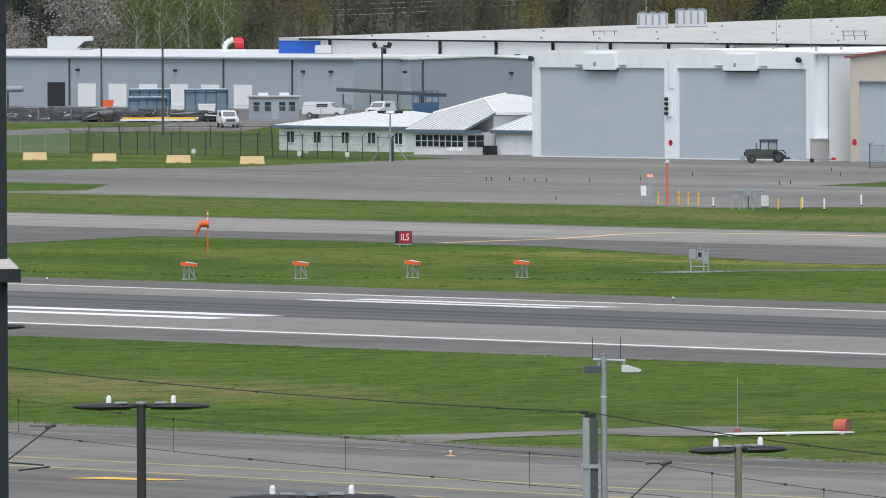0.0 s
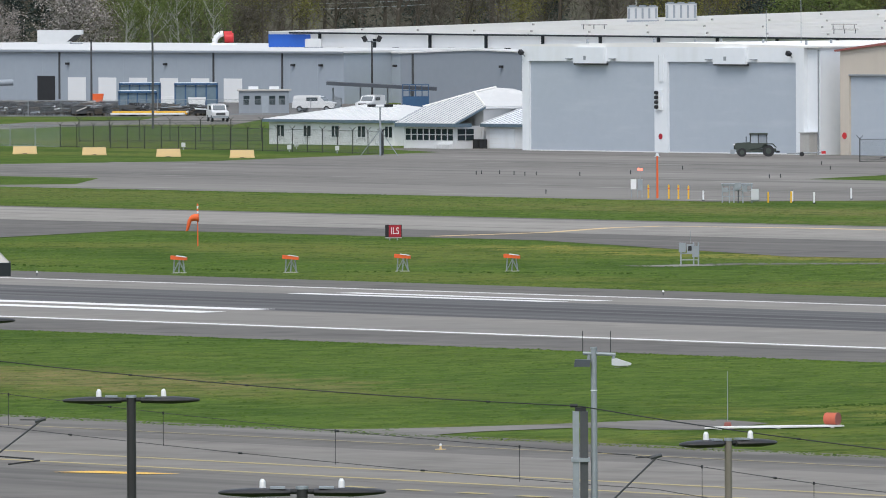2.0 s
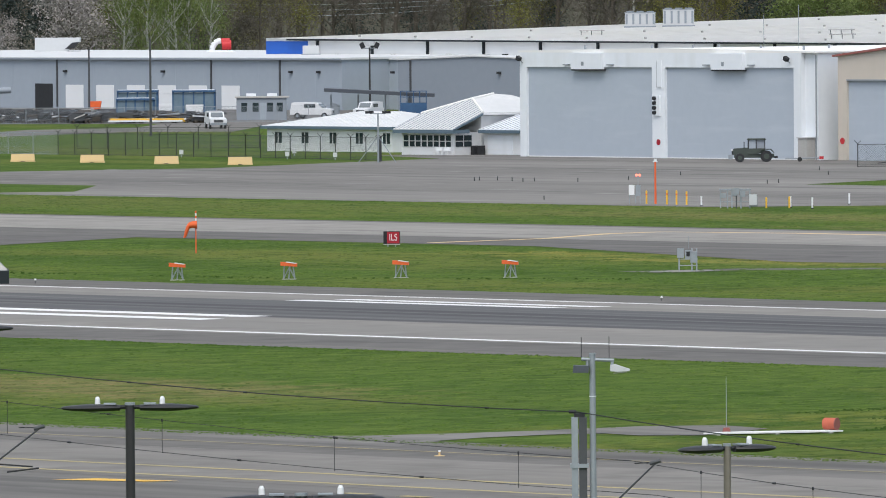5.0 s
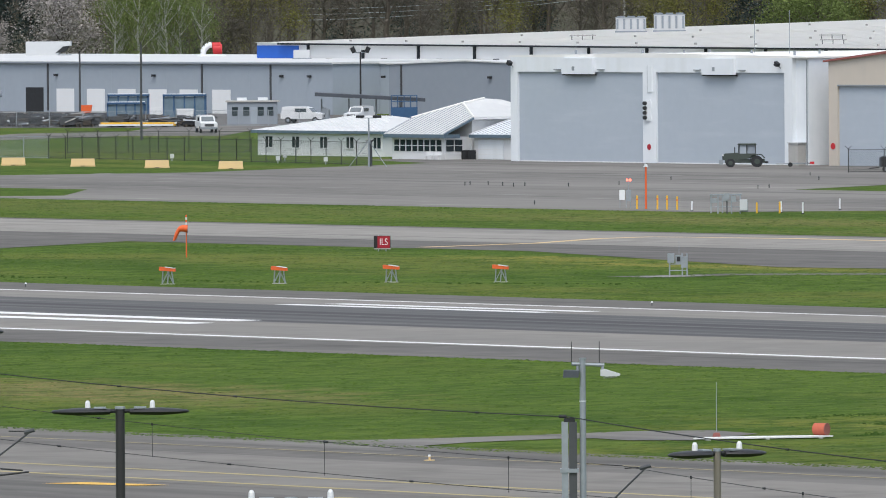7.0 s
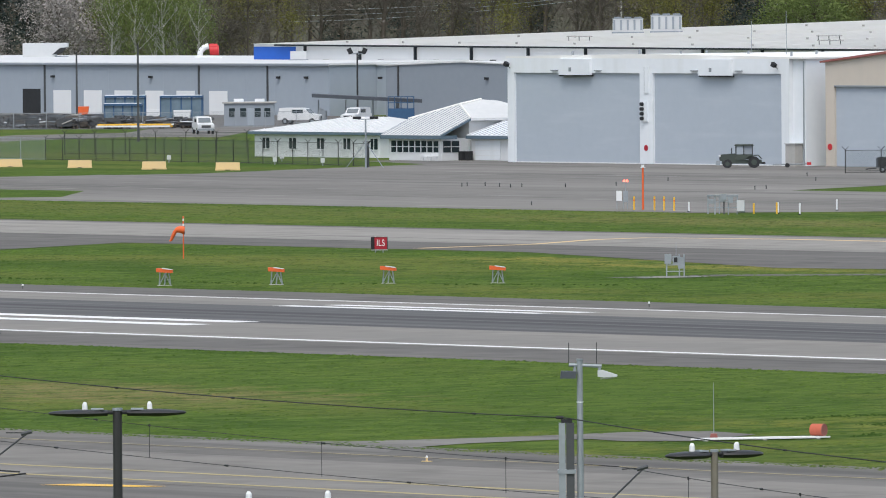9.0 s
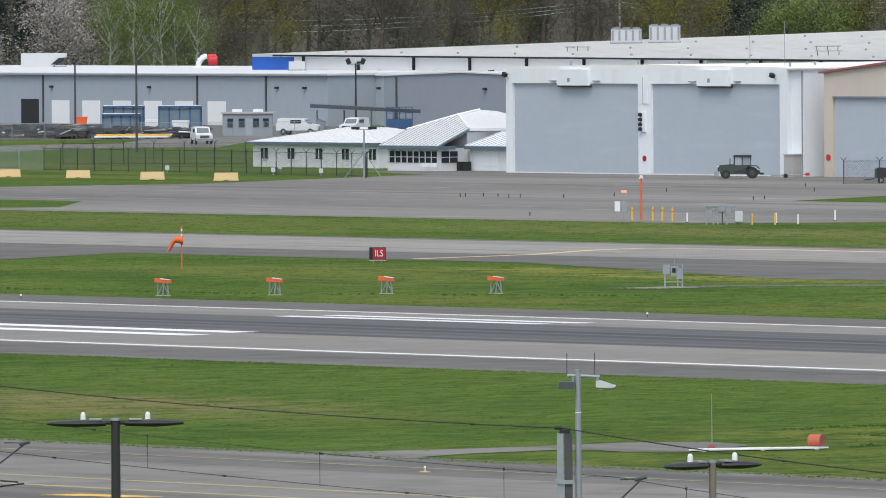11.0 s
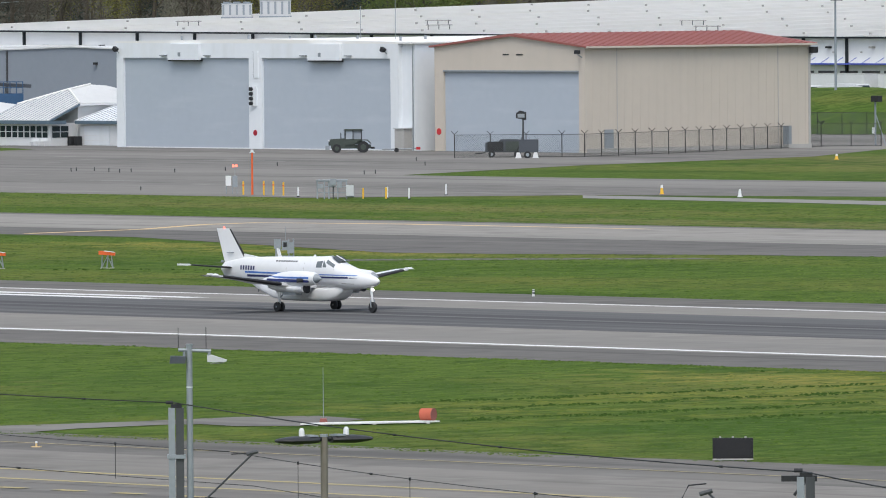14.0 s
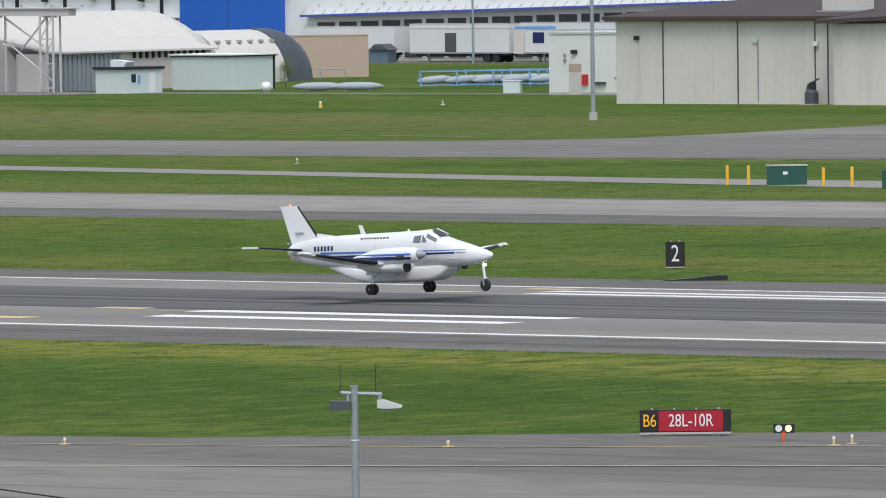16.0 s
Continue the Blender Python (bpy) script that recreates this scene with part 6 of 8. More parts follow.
part("drip_edge", B(-0.02, 9.42, -0.03, 0, 0, 0.25), "concrete", an)
part("pipe", rod(bmesh.new(), (8.8, -0.6, 1.6), (11.6, -0.6, 1.6), 0.1, None, 8), "steel", an)
lp = thing("area_light_pole", "tall grey apron light pole", "light pole", (-639, 711.6, 0))
part("pole", rod(bmesh.new(), (0, 0, 0.6), (0, 0, 14), 0.2, 0.14, 10), "steel", lp)
part("footing", rod(bmesh.new(), (0, 0, 0), (0, 0, 0.65), 0.36, None, 12), "concrete", lp)
part("lamp_head", B(-0.8, 0.8, -0.2, 0.2, 13.8, 14.2), "dark", lp)

# ---- trailers and light poles behind the bank ----
def trailer(at, turn, length, top, label="white box semi-trailer parked in a row", open_door=False):
    t = thing("semi_trailer", label, "trailer", at, turn, "parked trailers")
    part("box", B(0, length, 0, 2.6, 1.05, top), "white_box", t, "white box body")
    part("roof_rail", B(-0.02, length + 0.02, -0.02, 2.62, top - 0.06, top + 0.03), "concrete", t)
    part("side_rail", B(-0.02, length + 0.02, -0.03, 0, 1.0, 1.18), "steel", t)
    part("chassis", B(0.5, length - 0.6, 0.5, 2.1, 0.75, 1.05), "dark", t)
    for x in (length - 3.4, length - 2.1):
        for y in (0.05, 2.1):
            part("wheel", rod(bmesh.new(), (x, y, 0.5), (x, y + 0.4, 0.5), 0.5, None, 14), "dark", t)
    part("landing_leg", B(2.4, 2.6, 0.4, 0.6, 0, 1.05), "steel", t)
    if open_door:
        part("door_opening", B(length * 0.36, length * 0.36 + 1.7, -0.04, 0, 1.2, top - 0.5), "dock", t, "open dark side door")
    return t


for x, y, turn, length, top in ((-1046, 944, 0, 12.6, 3.95), (-1032, 943, 0, 12.6, 3.95), (-1018, 944, 0, 11.0, 3.95), (-1003, 943, 0, 12.6, 3.95), (-989, 944, 0, 11.0, 3.95), (-975, 943, 0, 12.6, 3.95), (-961, 944, 0, 11, 3.95), (-947, 943, 0, 12.6, 3.95), (-933, 944, 0, 12.0, 3.95),
                                (-1026, 915, 4, 12.6, 3.7), (-896.0, 948.5, 0, 14.0, 4.0), (-880.0, 949.0, 0, 15.0, 4.3), (-863, 949, 0, 15.0, 4.4), (-846, 949, 0, 15, 4.4), (-840.5, 944.0, 0, 15.0, 3.9)):
    trailer((x, y, 0), turn, length, top)
tr_ = trailer((-875.4, 944.0, 0), 0, 15.2, 3.85, "white box semi-trailer with an open side door", True)
tr_ = trailer((-857.8, 944.0, 0), 0, 15.0, 3.7, "white box semi-trailer with a dark blue painted panel")
part("logo_bar", B(1.2, 2.9, -0.03, 0, 2.2, 3.4), "stripe_navy", tr_, "plain dark blue painted bar")
part("roof_tarp", B(-1.8, 2.6, 0.3, 2.3, 3.75, 4.05), "light_blue", tr_, "blue folded tarp")
part("open_door", B(-1.7, -0.1, -0.05, 0.02, 1.0, 3.7), "cream", tr_, "open beige rear door")
setting("trailer_yard", strip(-902, -800, 941.5, 954.8, 0.02), "asphalt", "asphalt yard under the parked trailers", "yard")
sh = thing("gable_shelter", "dark teal sheet shelter behind a low wall", "shelter", (-881.5, 941.0, 0), 20)
part("wall", B(0, 4.4, 0, 2.5, 0, 1.6), "teal", sh)
part("roof", slab(bmesh.new(), ((2.3, -0.3, 1.55), (4.6, -0.3, 1.45), (3.6, -0.3, 2.15), (2.8, -0.3, 2.1)), (0, 3.0, 0)), "tank", sh)
rnd = random.Random(31)
for k in range(13):
    x, y = -1040 + k * 7.6, 921 + rnd.uniform(-1.5, 3)
    hgt = rnd.choice((3.1, 3.3, 3.5, 2.9))
    vn = thing("delivery_van", "white step van with a plain blue bar parked in a row", "van", (x, y, 0), rnd.choice((3, 8, 183, -4)), "parked vans")
    part("body", slab(bmesh.new(), ((0, 0, 0.5), (5.6, 0, 0.5), (6.3, 0, 0.9), (6.0, 0, 1.6), (5.3, 0, hgt), (0, 0, hgt)), (0, 2.2, 0)), "white_box", vn, "white boxy body")
    part("windshield", slab(bmesh.new(), ((6.02, 0.15, 1.65), (5.45, 0.15, hgt - 0.2), (5.45, 2.05, hgt - 0.2), (6.02, 2.05, 1.65)), (0.03, 0, 0.03)), "glass", vn)
    part("side_window", B(4.4, 5.2, -0.03, 0, 1.5, 2.15), "glass", vn)
    part("blue_bar", B(0.6, 1.7, -0.02, 0, 1.75, 2.2), "stripe_blue", vn, "plain blue painted bar")
    part("rear_door", B(-0.03, 0, 0.3, 1.9, 0.7, hgt - 0.4), "concrete" if k % 3 else "dock", vn)
    for wx in (1.2, 4.9):
        for wy in (-0.05, 1.95):
            part("wheel", rod(bmesh.new(), (wx, wy, 0.42), (wx, wy + 0.3, 0.42), 0.42, None, 12), "dark", vn)
for x, y, z in ((-905, 833, 14), (-897, 838, 14), (-865, 833, 15), (-936, 940, 15), (-862, 940, 13)):
    lp = thing("yard_light_pole", "tall slim yard light pole with a dark head", "light pole", (x, y, 0), 0, "yard light poles")
    part("pole", rod(bmesh.new(), (0, 0, 0), (0, 0, z), 0.16, 0.1, 8), "grey_dark", lp)
    part("lamp_head", B(-0.5, 0.9, -0.25, 0.25, z - 0.35, z), "dark", lp)


# ---- fences ----
def fence(path, hgt, label, arms=False, step=3.0, mesh_bars=0, post="pole_dark"):
    """Posts, rails and thin wires along a path, with outward barbed-wire arms if asked."""
    f = thing("chain_link_fence", label, "fence", (path[0][0], path[0][1], 0))
    ox, oy = path[0]
    for (x0, y0), (x1, y1) in zip(path, path[1:]):
        d = math.hypot(x1 - x0, y1 - y0)
        n = max(1, round(d / step))
        a, b = Vector((x0 - ox, y0 - oy, 0)), Vector((x1 - ox, y1 - oy, 0))
        for k in range(n + 1):
            p_ = a.lerp(b, k / n)
            po = part("post", rod(bmesh.new(), p_, p_ + Vector((0, 0, hgt)), 0.045, None, 6), post, f)
            if arms:
                for sx in (-0.28, 0.28):
                    part("arm", rod(bmesh.new(), p_ + Vector((0, 0, hgt)), p_ + Vector((sx, sx * 0.6, hgt + 0.32)), 0.03, None, 5), post, po)
        for z in (0.1, hgt - 0.05):
            part("rail", rod(bmesh.new(), a + Vector((0, 0, z)), b + Vector((0, 0, z)), 0.022, None, 5), post, f)
        run_, up_ = (b - a).normalized(), Vector((0, 0, 1))
        side_ = run_.cross(up_) * 0.006
        vs, fs = [], []
        for k in range(int((d + hgt) / 0.22)):
            for lean_ in (1, -1):
                s0, s1 = k * 0.22 - hgt, k * 0.22
                lo_, hi_ = max(0.0, s0), min(d, s1)
                if hi_ <= lo_:
                    continue
                p0, p1 = a + run_ * lo_ + up_ * (lo_ - s0), a + run_ * hi_ + up_ * (hi_ - s0)
                if lean_ < 0:
                    p0.z, p1.z = hgt - p0.z, hgt - p1.z
                w_ = (run_ * 0.707 - up_ * (0.707 * lean_)) * 0.007
                j = len(vs)
                vs += [p0 + w_, p0 - w_ + side_, p0 - w_ - side_, p1 + w_, p1 - w_ + side_, p1 - w_ - side_]
                fs += [(j, j + 1, j + 4, j + 3), (j + 1, j + 2, j + 5, j + 4), (j + 2, j, j + 3, j + 5)]
        weave = bpy.data.meshes.new("weave")
        weave.from_pydata([tuple(v_) for v_ in vs], [], fs)
        weave.materials.append(M["weave" if post == "pole_dark" else "steel"])
        wo = new("weave", weave)
        wo.parent = f
        wo["label"], wo["kind"] = "thin diagonal chain-link wires", "stuff"
        bm = bmesh.new()
        for k in range(min(mesh_bars, 2)):
            z = hgt * (k + 0.7) / (mesh_bars + 1)
            rod(bm, a + Vector((0, 0, z)), b + Vector((0, 0, z)), 0.007, None, 3)
        if mesh_bars:
            part("wire", bm, post, f, "thin fence wires")["kind"] = "stuff"
    return f


fence(((-941.3, 701.6), (-907.9, 700.2), (-880, 695.5), (-872, 688.8)), 2.3, "dark chain-link fence with barbed-wire arms", True, 3.0, 5)
fence(((-968, 724), (-951.7, 735.8)), 2.3, "dark chain-link fence on the grass", True, 3.2, 4)
fence(((-1000, 703.4), (-941.3, 701.6)), 2.3, "pale chain-link fence on the grass", False, 4.5, 4, "steel")
fence(((-1135, 826), (-1120, 845), (-1104, 866), (-1131, 886)), 2.0, "grey chain-link fence round the yard", False, 4.0, 5, "steel")
fence(((-807.9, 695.2), (-801, 702.5), (-799.5, 704), (-805.4, 721.9), (-818.6, 751.5)), 2.2, "dark chain-link fence beside the beige hangar", True, 3.2, 5)
fence(((-818.6, 751.5), (-813.8, 755)), 2.3, "dark chain-link gate fence", True, 2.4, 6)
fence(((-880, 797), (-847.8, 798.5), (-836, 804), (-826, 803.6)), 2.4, "dark chain-link fence at the foot of the bank", False, 3.4, 6)
gt = thing("vehicle_gate", "blue-grey steel sliding gate with a control post", "gate", (-838.8, 801.5, 0), 30)
for x in (0, 2.4, 4.8):
    part("post", B(x - 0.07, x + 0.07, -0.07, 0.07, 0, 2.6), "grey_dark", gt)
for z in (0.5, 1.4, 2.3):
    part("rail", B(0, 4.8, -0.05, 0.05, z, z + 0.1), "grey_dark", gt)
part("warning_plate", B(5.2, 5.8, -0.1, 0, 1.1, 1.7), "white", gt)
for x, y in ((-817.3, 757.5), (-836.2, 803.6)):
    cp = thing("camera_pole", "grey pole carrying floodlight and camera heads", "light pole", (x, y, 0))
    part("pole", rod(bmesh.new(), (0, 0, 0), (0, 0, 4.6), 0.09, None, 8), "grey_dark", cp)
    part("head", B(-0.3, 0.7, -0.3, 0.3, 4.3, 4.9), "dark", cp, "dark lamp head")
    part("stay", rod(bmesh.new(), (1.5, 0, 0), (0.1, 0, 3.0), 0.05, None, 6), "grey_dark", cp)
    part("box", B(-0.35, -0.1, -0.15, 0.15, 1.2, 1.8), "white_metal", cp)
for x, y, z in ((-872, 688.8, 4.8), ):
    cp = thing("camera_pole", "grey pole carrying twin lamps by the fence", "light pole", (x, y, 0))
    part("pole", rod(bmesh.new(), (0, 0, 0), (0, 0, z), 0.1, 0.08, 8), "steel", cp)
    part("crossarm", rod(bmesh.new(), (-0.6, -0.5, z), (0.6, 0.5, z), 0.05, None, 6), "steel", cp)
    for s_ in (-1, 1):
        part("lamp", B(s_ * 0.7 - 0.3, s_ * 0.7 + 0.3, s_ * 0.5 - 0.3, s_ * 0.5 + 0.3, z, z + 0.25), "dark", cp)
    for s_ in (-1.8, 1.6):
        part("guy_rod", rod(bmesh.new(), (s_, s_ * 0.6, 0), (0, 0, 2.6), 0.04, None, 5), "grey_dark", cp)
for x, y in ((-911.9, 675.3), (-900.8, 675.6), (-887.0, 674.3), (-876.0, 674.9)):
    bj = thing("concrete_barrier", "yellow painted concrete barrier on the grass", "barrier", (x, y, 0), 51, "yellow barriers")
    part("block", slab(bmesh.new(), ((-1.2, -0.3, 0), (1.2, -0.3, 0), (1.14, -0.12, 0.78), (-1.14, -0.12, 0.78)), (0, 0.42, 0)), "barrier", bj)
    part("foot", B(-1.22, 1.22, -0.36, 0.2, 0, 0.14), "barrier", bj)
    part("lifting_slot", B(-0.2, 0.2, -0.38, 0.22, 0.02, 0.08), "dark", bj)
for x, y in ((-917, 699), (-897, 697), (-888, 696), (-910, 708)):
    jb = thing("junction_box", "small pale utility box by the fence", "utility box", (x, y, 0), 50, "utility boxes")
    part("box", B(-0.2, 0.2, -0.12, 0.12, 0.3, 0.75), "pale_grey", jb)
    part("post", B(-0.05, 0.05, -0.05, 0.05, 0, 0.25), "steel", jb)


def tube(bm, pts, r, sides=5):
    """One bent round bar through points."""
    pts = [Vector(p_) for p_ in pts]
    rings = []
    for i, p_ in enumerate(pts):
        d = pts[min(i + 1, len(pts) - 1)] - pts[max(i - 1, 0)]
        u = d.cross(Vector((0.3, 0.2, 1))).normalized()
        v_ = d.cross(u).normalized()
        rings.append([p_ + u * r * math.cos(k * math.tau / sides) + v_ * r * math.sin(k * math.tau / sides) for k in range(sides)])
    return loft(bm, rings)


# ---- vehicles ----
def wheel(bm_parent, x, y0, y1, r, parent, rim="steel"):
    w_ = part("wheel", rod(bmesh.new(), (x, y0, r), (x, y1, r), r, None, 18), "dark", parent, "black tyre", True)
    part("rim", rod(bmesh.new(), (x, y0 - 0.02, r), (x, y1 + 0.02, r), r * 0.5, None, 12), rim, w_)
    return w_


tt = thing("tow_tractor", "olive drab tow tractor with a glazed cab", "tractor", (-839.2, 708.8, 0), -128 + 180)
tt.matrix_basis = tt.matrix_basis @ Matrix.Scale(0.93, 4)
part("chassis", B(-1.9, 2.2, -0.6, 0.6, 0.45, 0.85), "olive", tt)
part("hood", slab(bmesh.new(), ((-2.1, -0.5, 0.75), (-0.5, -0.5, 0.8), (-0.5, -0.5, 1.5), (-1.9, -0.5, 1.42), (-2.1, -0.5, 1.3)), (0, 1.0, 0)), "olive", tt, "olive engine hood")
part("grille", B(-2.16, -2.1, -0.4, 0.4, 0.8, 1.25), "dark", tt)
part("bumper", B(-2.5, -2.1, -0.8, 0.8, 0.3, 0.75), "steel", tt, "pale front weight")
part("headlamp_bar", B(-2.2, -2.05, -0.65, 0.65, 1.2, 1.32), "white", tt)
part("cab_base", slab(bmesh.new(), ((-0.5, -0.7, 0.8), (1.3, -0.7, 0.95), (1.3, -0.7, 1.4), (-0.5, -0.7, 1.4)), (0, 1.4, 0)), "olive", tt)
for x in (-0.45, 0.35, 1.24):
    for y in (-0.7, 0.63):
        part("cab_pillar", B(x - 0.04, x + 0.04, y, y + 0.07, 1.4, 2.3), "dark", tt)
part("cab_roof", slab(bmesh.new(), ((-0.6, -0.78, 2.3), (1.4, -0.78, 2.3), (1.3, -0.78, 2.45), (-0.5, -0.78, 2.45)), (0, 1.56, 0)), "olive", tt)
# cab panes: opaque greys stand in for reflections in the glass
part("cab_screen", B(-0.46, -0.43, -0.62, 0.62, 1.42, 2.28), "steel", tt, "windscreen in flat pale grey for its reflection")
part("cab_glass", B(0.4, 1.2, -0.6, 0.6, 1.42, 2.28), "grey_dark", tt, "cab windows in flat grey for their reflection")
part("cab_glass", B(-0.4, 0.3, -0.64, 0.62, 1.42, 2.28), "grey_metal", tt, "cab windows in flat pale grey for their reflection")
part("exhaust", rod(bmesh.new(), (-0.9, -0.45, 1.4), (-0.9, -0.45, 2.1), 0.05, None, 8), "dark", tt)
for y in (-0.95, 0.6):
    part("rear_fender", slab(bmesh.new(), ((0.55, y, 1.0), (0.85, y, 1.35), (1.9, y, 1.35), (2.25, y, 0.95), (2.15, y, 0.95), (1.85, y, 1.27), (0.9, y, 1.27), (0.62, y, 1.0)), (0, 0.35, 0)), "olive", tt)
for y0 in (-0.92, 0.56):
    wheel(None, -1.35, y0, y0 + 0.34, 0.46, tt, "olive")
    wheel(None, 1.4, y0, y0 + 0.38, 0.6, tt, "olive")
part("hitch", B(2.2, 2.6, -0.2, 0.2, 0.4, 0.6), "dark", tt)
tb = thing("tow_bar", "long steel tow bar on small wheels", "tow bar", (-837.2, 711.2, 0), 52)
part("bar", rod(bmesh.new(), (0, 0, 0.3), (3.4, 0, 0.35), 0.06, None, 8), "steel", tb)
part("head", B(3.3, 3.7, -0.25, 0.25, 0.25, 0.5), "red", tb)
for y in (-0.3, 0.2):
    part("wheel", rod(bmesh.new(), (1.4, y, 0.22), (1.4, y + 0.1, 0.22), 0.22, None, 12), "dark", tb)

lt = thing("light_tower", "portable light tower with a raised lamp head", "light tower", (-801.4, 697.8, 0), 48)
part("trailer_body", B(-0.2, 1.6, -0.7, 0.7, 0.55, 1.75), "tank", lt, "olive generator housing")
part("mast", rod(bmesh.new(), (0.2, -0.4, 0.6), (0.2, -0.4, 4.0), 0.11, 0.08, 8), "iron", lt)
part("mast_foot", rod(bmesh.new(), (-0.6, -0.4, 0.1), (0.2, -0.4, 2.2), 0.05, None, 6), "dark", lt)
lh = part("lamp_head", slab(bmesh.new(), ((-0.45, -0.8, 3.75), (0.5, -0.8, 3.55), (0.5, -0.8, 4.3), (-0.1, -0.8, 4.45), (-0.45, -0.8, 4.2)), (0, 0.8, 0)), "dark", lt, "dark lamp head")
part("lens", B(-0.3, 0.35, -0.83, -0.8, 3.8, 4.15), "steel", lh)
for x in (-0.3, 1.3):
    part("stabiliser", slab(bmesh.new(), ((x - 0.25, -1.0, 0), (x + 0.35, -1.0, 0), (x + 0.2, -1.0, 0.55), (x - 0.1, -1.0, 0.55)), (0, 0.25, 0)), "white", lt, "pale stabiliser block")
wheel(None, 0.6, -0.85, -0.65, 0.33, lt)
gn = thing("ground_generator", "olive drab ground power cart", "generator", (-806.2, 700.2, 0), 48)
part("body", slab(bmesh.new(), ((-2.0, -0.75, 0.5), (1.6, -0.75, 0.5), (1.6, -0.75, 1.5), (1.0, -0.75, 1.7), (-0.6, -0.75, 1.7), (-0.8, -0.75, 1.4), (-2.0, -0.75, 1.4)), (0, 1.5, 0)), "tank", gn)
part("side_panel", B(-1.8, -0.3, -0.8, -0.75, 0.6, 1.5), "dark", gn)
part("louvre_panel", B(-0.1, 1.4, -0.8, -0.75, 0.6, 1.5), "olive", gn)
for x in (-1.4, 1.0):
    wheel(None, x, -0.85, -0.6, 0.32, gn)
part("drawbar", rod(bmesh.new(), (-2.0, 0, 0.45), (-3.0, 0, 0.35), 0.05), "dark", gn)

pk = thing("pickup_truck", "white crew pickup with a canopy on the yard road", "pickup", (-1071, 821.5, 0), -30)
part("body", slab(bmesh.new(), ((-2.8, -0.98, 0.55), (2.8, -0.98, 0.55), (2.85, -0.98, 1.15), (1.5, -0.98, 1.3), (-2.8, -0.98, 1.3)), (0, 1.96, 0)), "white", pk, "white body")
part("cabin", slab(bmesh.new(), ((-2.75, -0.88, 1.3), (1.5, -0.88, 1.3), (0.75, -0.88, 2.0), (-2.6, -0.88, 2.05)), (0, 1.76, 0)), "white", pk, "white cab and canopy")
part("windshield", slab(bmesh.new(), ((1.42, -0.74, 1.40), (0.90, -0.70, 1.88), (0.90, 0.70, 1.88), (1.42, 0.74, 1.40)), (0.06, 0, 0.05)), "cab_glass", pk)
part("hood", slab(bmesh.new(), ((1.45, -0.9, 1.25), (2.78, -0.9, 1.12), (2.78, -0.9, 1.2), (1.45, -0.9, 1.36)), (0, 1.8, 0)), "white", pk)
part("roof_rack", B(-2.3, 0.4, -0.7, 0.7, 2.05, 2.1), "white_box", pk)
part("side_glass", B(-0.9, 0.6, -0.91, 0.91, 1.42, 1.85), "glass", pk)
part("grille", B(2.84, 2.9, -0.55, 0.55, 0.78, 1.08), "iron", pk)
part("bumper", B(2.8, 3.0, -0.98, 0.98, 0.45, 0.7), "steel", pk)
for y in (-0.9, 0.65):
    part("headlight", B(2.85, 2.92, y, y + 0.25, 0.85, 1.08), "white", pk)
for x in (-1.8, 1.85):
    for y0 in (-1.02, 0.78):
        wheel(None, x, y0, y0 + 0.24, 0.4, pk)
pk2 = copy_thing(pk, pose(-1124.5, 878, 0, 0, 0, 30))
pk2["label"] = "white pickup parked among yard stock"
copy_thing(pk, pose(-1121, 884, 0, 0, 0, -60))["label"] = "white pickup parked by the carport"

# ---- storage yard ----
for x, y, w_, h_ in ((-1151.1, 870.6, 5.0, 3.6), (-1143.5, 864.5, 4.6, 2.7), (-1136, 868, 5.2, 3.7)):
    s_ = thing("glazed_shelter", "blue steel framed shelter with glazed sides", "shelter", (x, y, 0), 50, "blue shelters")
    part("roof", B(-w_ / 2 - 0.1, w_ / 2 + 0.1, -1.3, 1.3, h_ - 0.25, h_), "navy", s_)
    part("skirt", B(-w_ / 2, w_ / 2, -1.15, 1.15, 0, 0.9), "navy", s_)
    for k in range(5):
        xx = -w_ / 2 + k * w_ / 4
        for y_ in (-1.15, 1.1):
            part("post", B(xx - 0.09, xx + 0.09, y_, y_ + 0.1, 0.9, h_ - 0.25), "navy", s_)
    part("glazing", B(-w_ / 2 + 0.05, w_ / 2 - 0.05, -1.08, -1.05, 0.9, h_ - 0.3), "shelter_glass", s_)
    part("far_panel", B(-w_ / 2 + 0.05, w_ / 2 - 0.05, 1.05, 1.08, 0.9, h_ - 0.3), "grey_metal", s_)
    part("roof_sheet", B(-w_ / 2, w_ / 2, -1.2, 1.2, h_, h_ + 0.06), "white_metal", s_)
gs = thing("site_office", "grey timber site office with small windows", "site office", (-1122, 868, 0), 51)
part("wall", B(-3.2, 3.0, -1.4, 1.4, 0, 2.8), "grey_dark", gs)
part("roof", B(-3.4, 3.3, -1.6, 1.6, 2.8, 3.0), "concrete", gs)
for x in (-2.6, -1.2, 0.6, 1.8):
    part("window", B(x, x + 0.75, -1.45, -1.4, 1.1, 2.2), "glass", gs)
part("door", B(-0.3, 0.5, -1.44, -1.4, 0.1, 2.2), "grey_metal", gs)
for x in (-2, 0.6):
    part("roof_unit", B(x, x + 1.2, -0.6, 0.6, 3.0, 3.35), "white_metal", gs)
cp = thing("carport", "long dark flat carport roof on thin posts", "carport", (-1149, 906.3, 0), 51)
part("roof", slab(bmesh.new(), ((-5.8, -3.5, 3.0), (8.3, -3.5, 2.2), (8.3, -3.5, 2.65), (-5.8, -3.5, 3.45)), (0, 7, 0)), "tank", cp, "dark sheet roof")
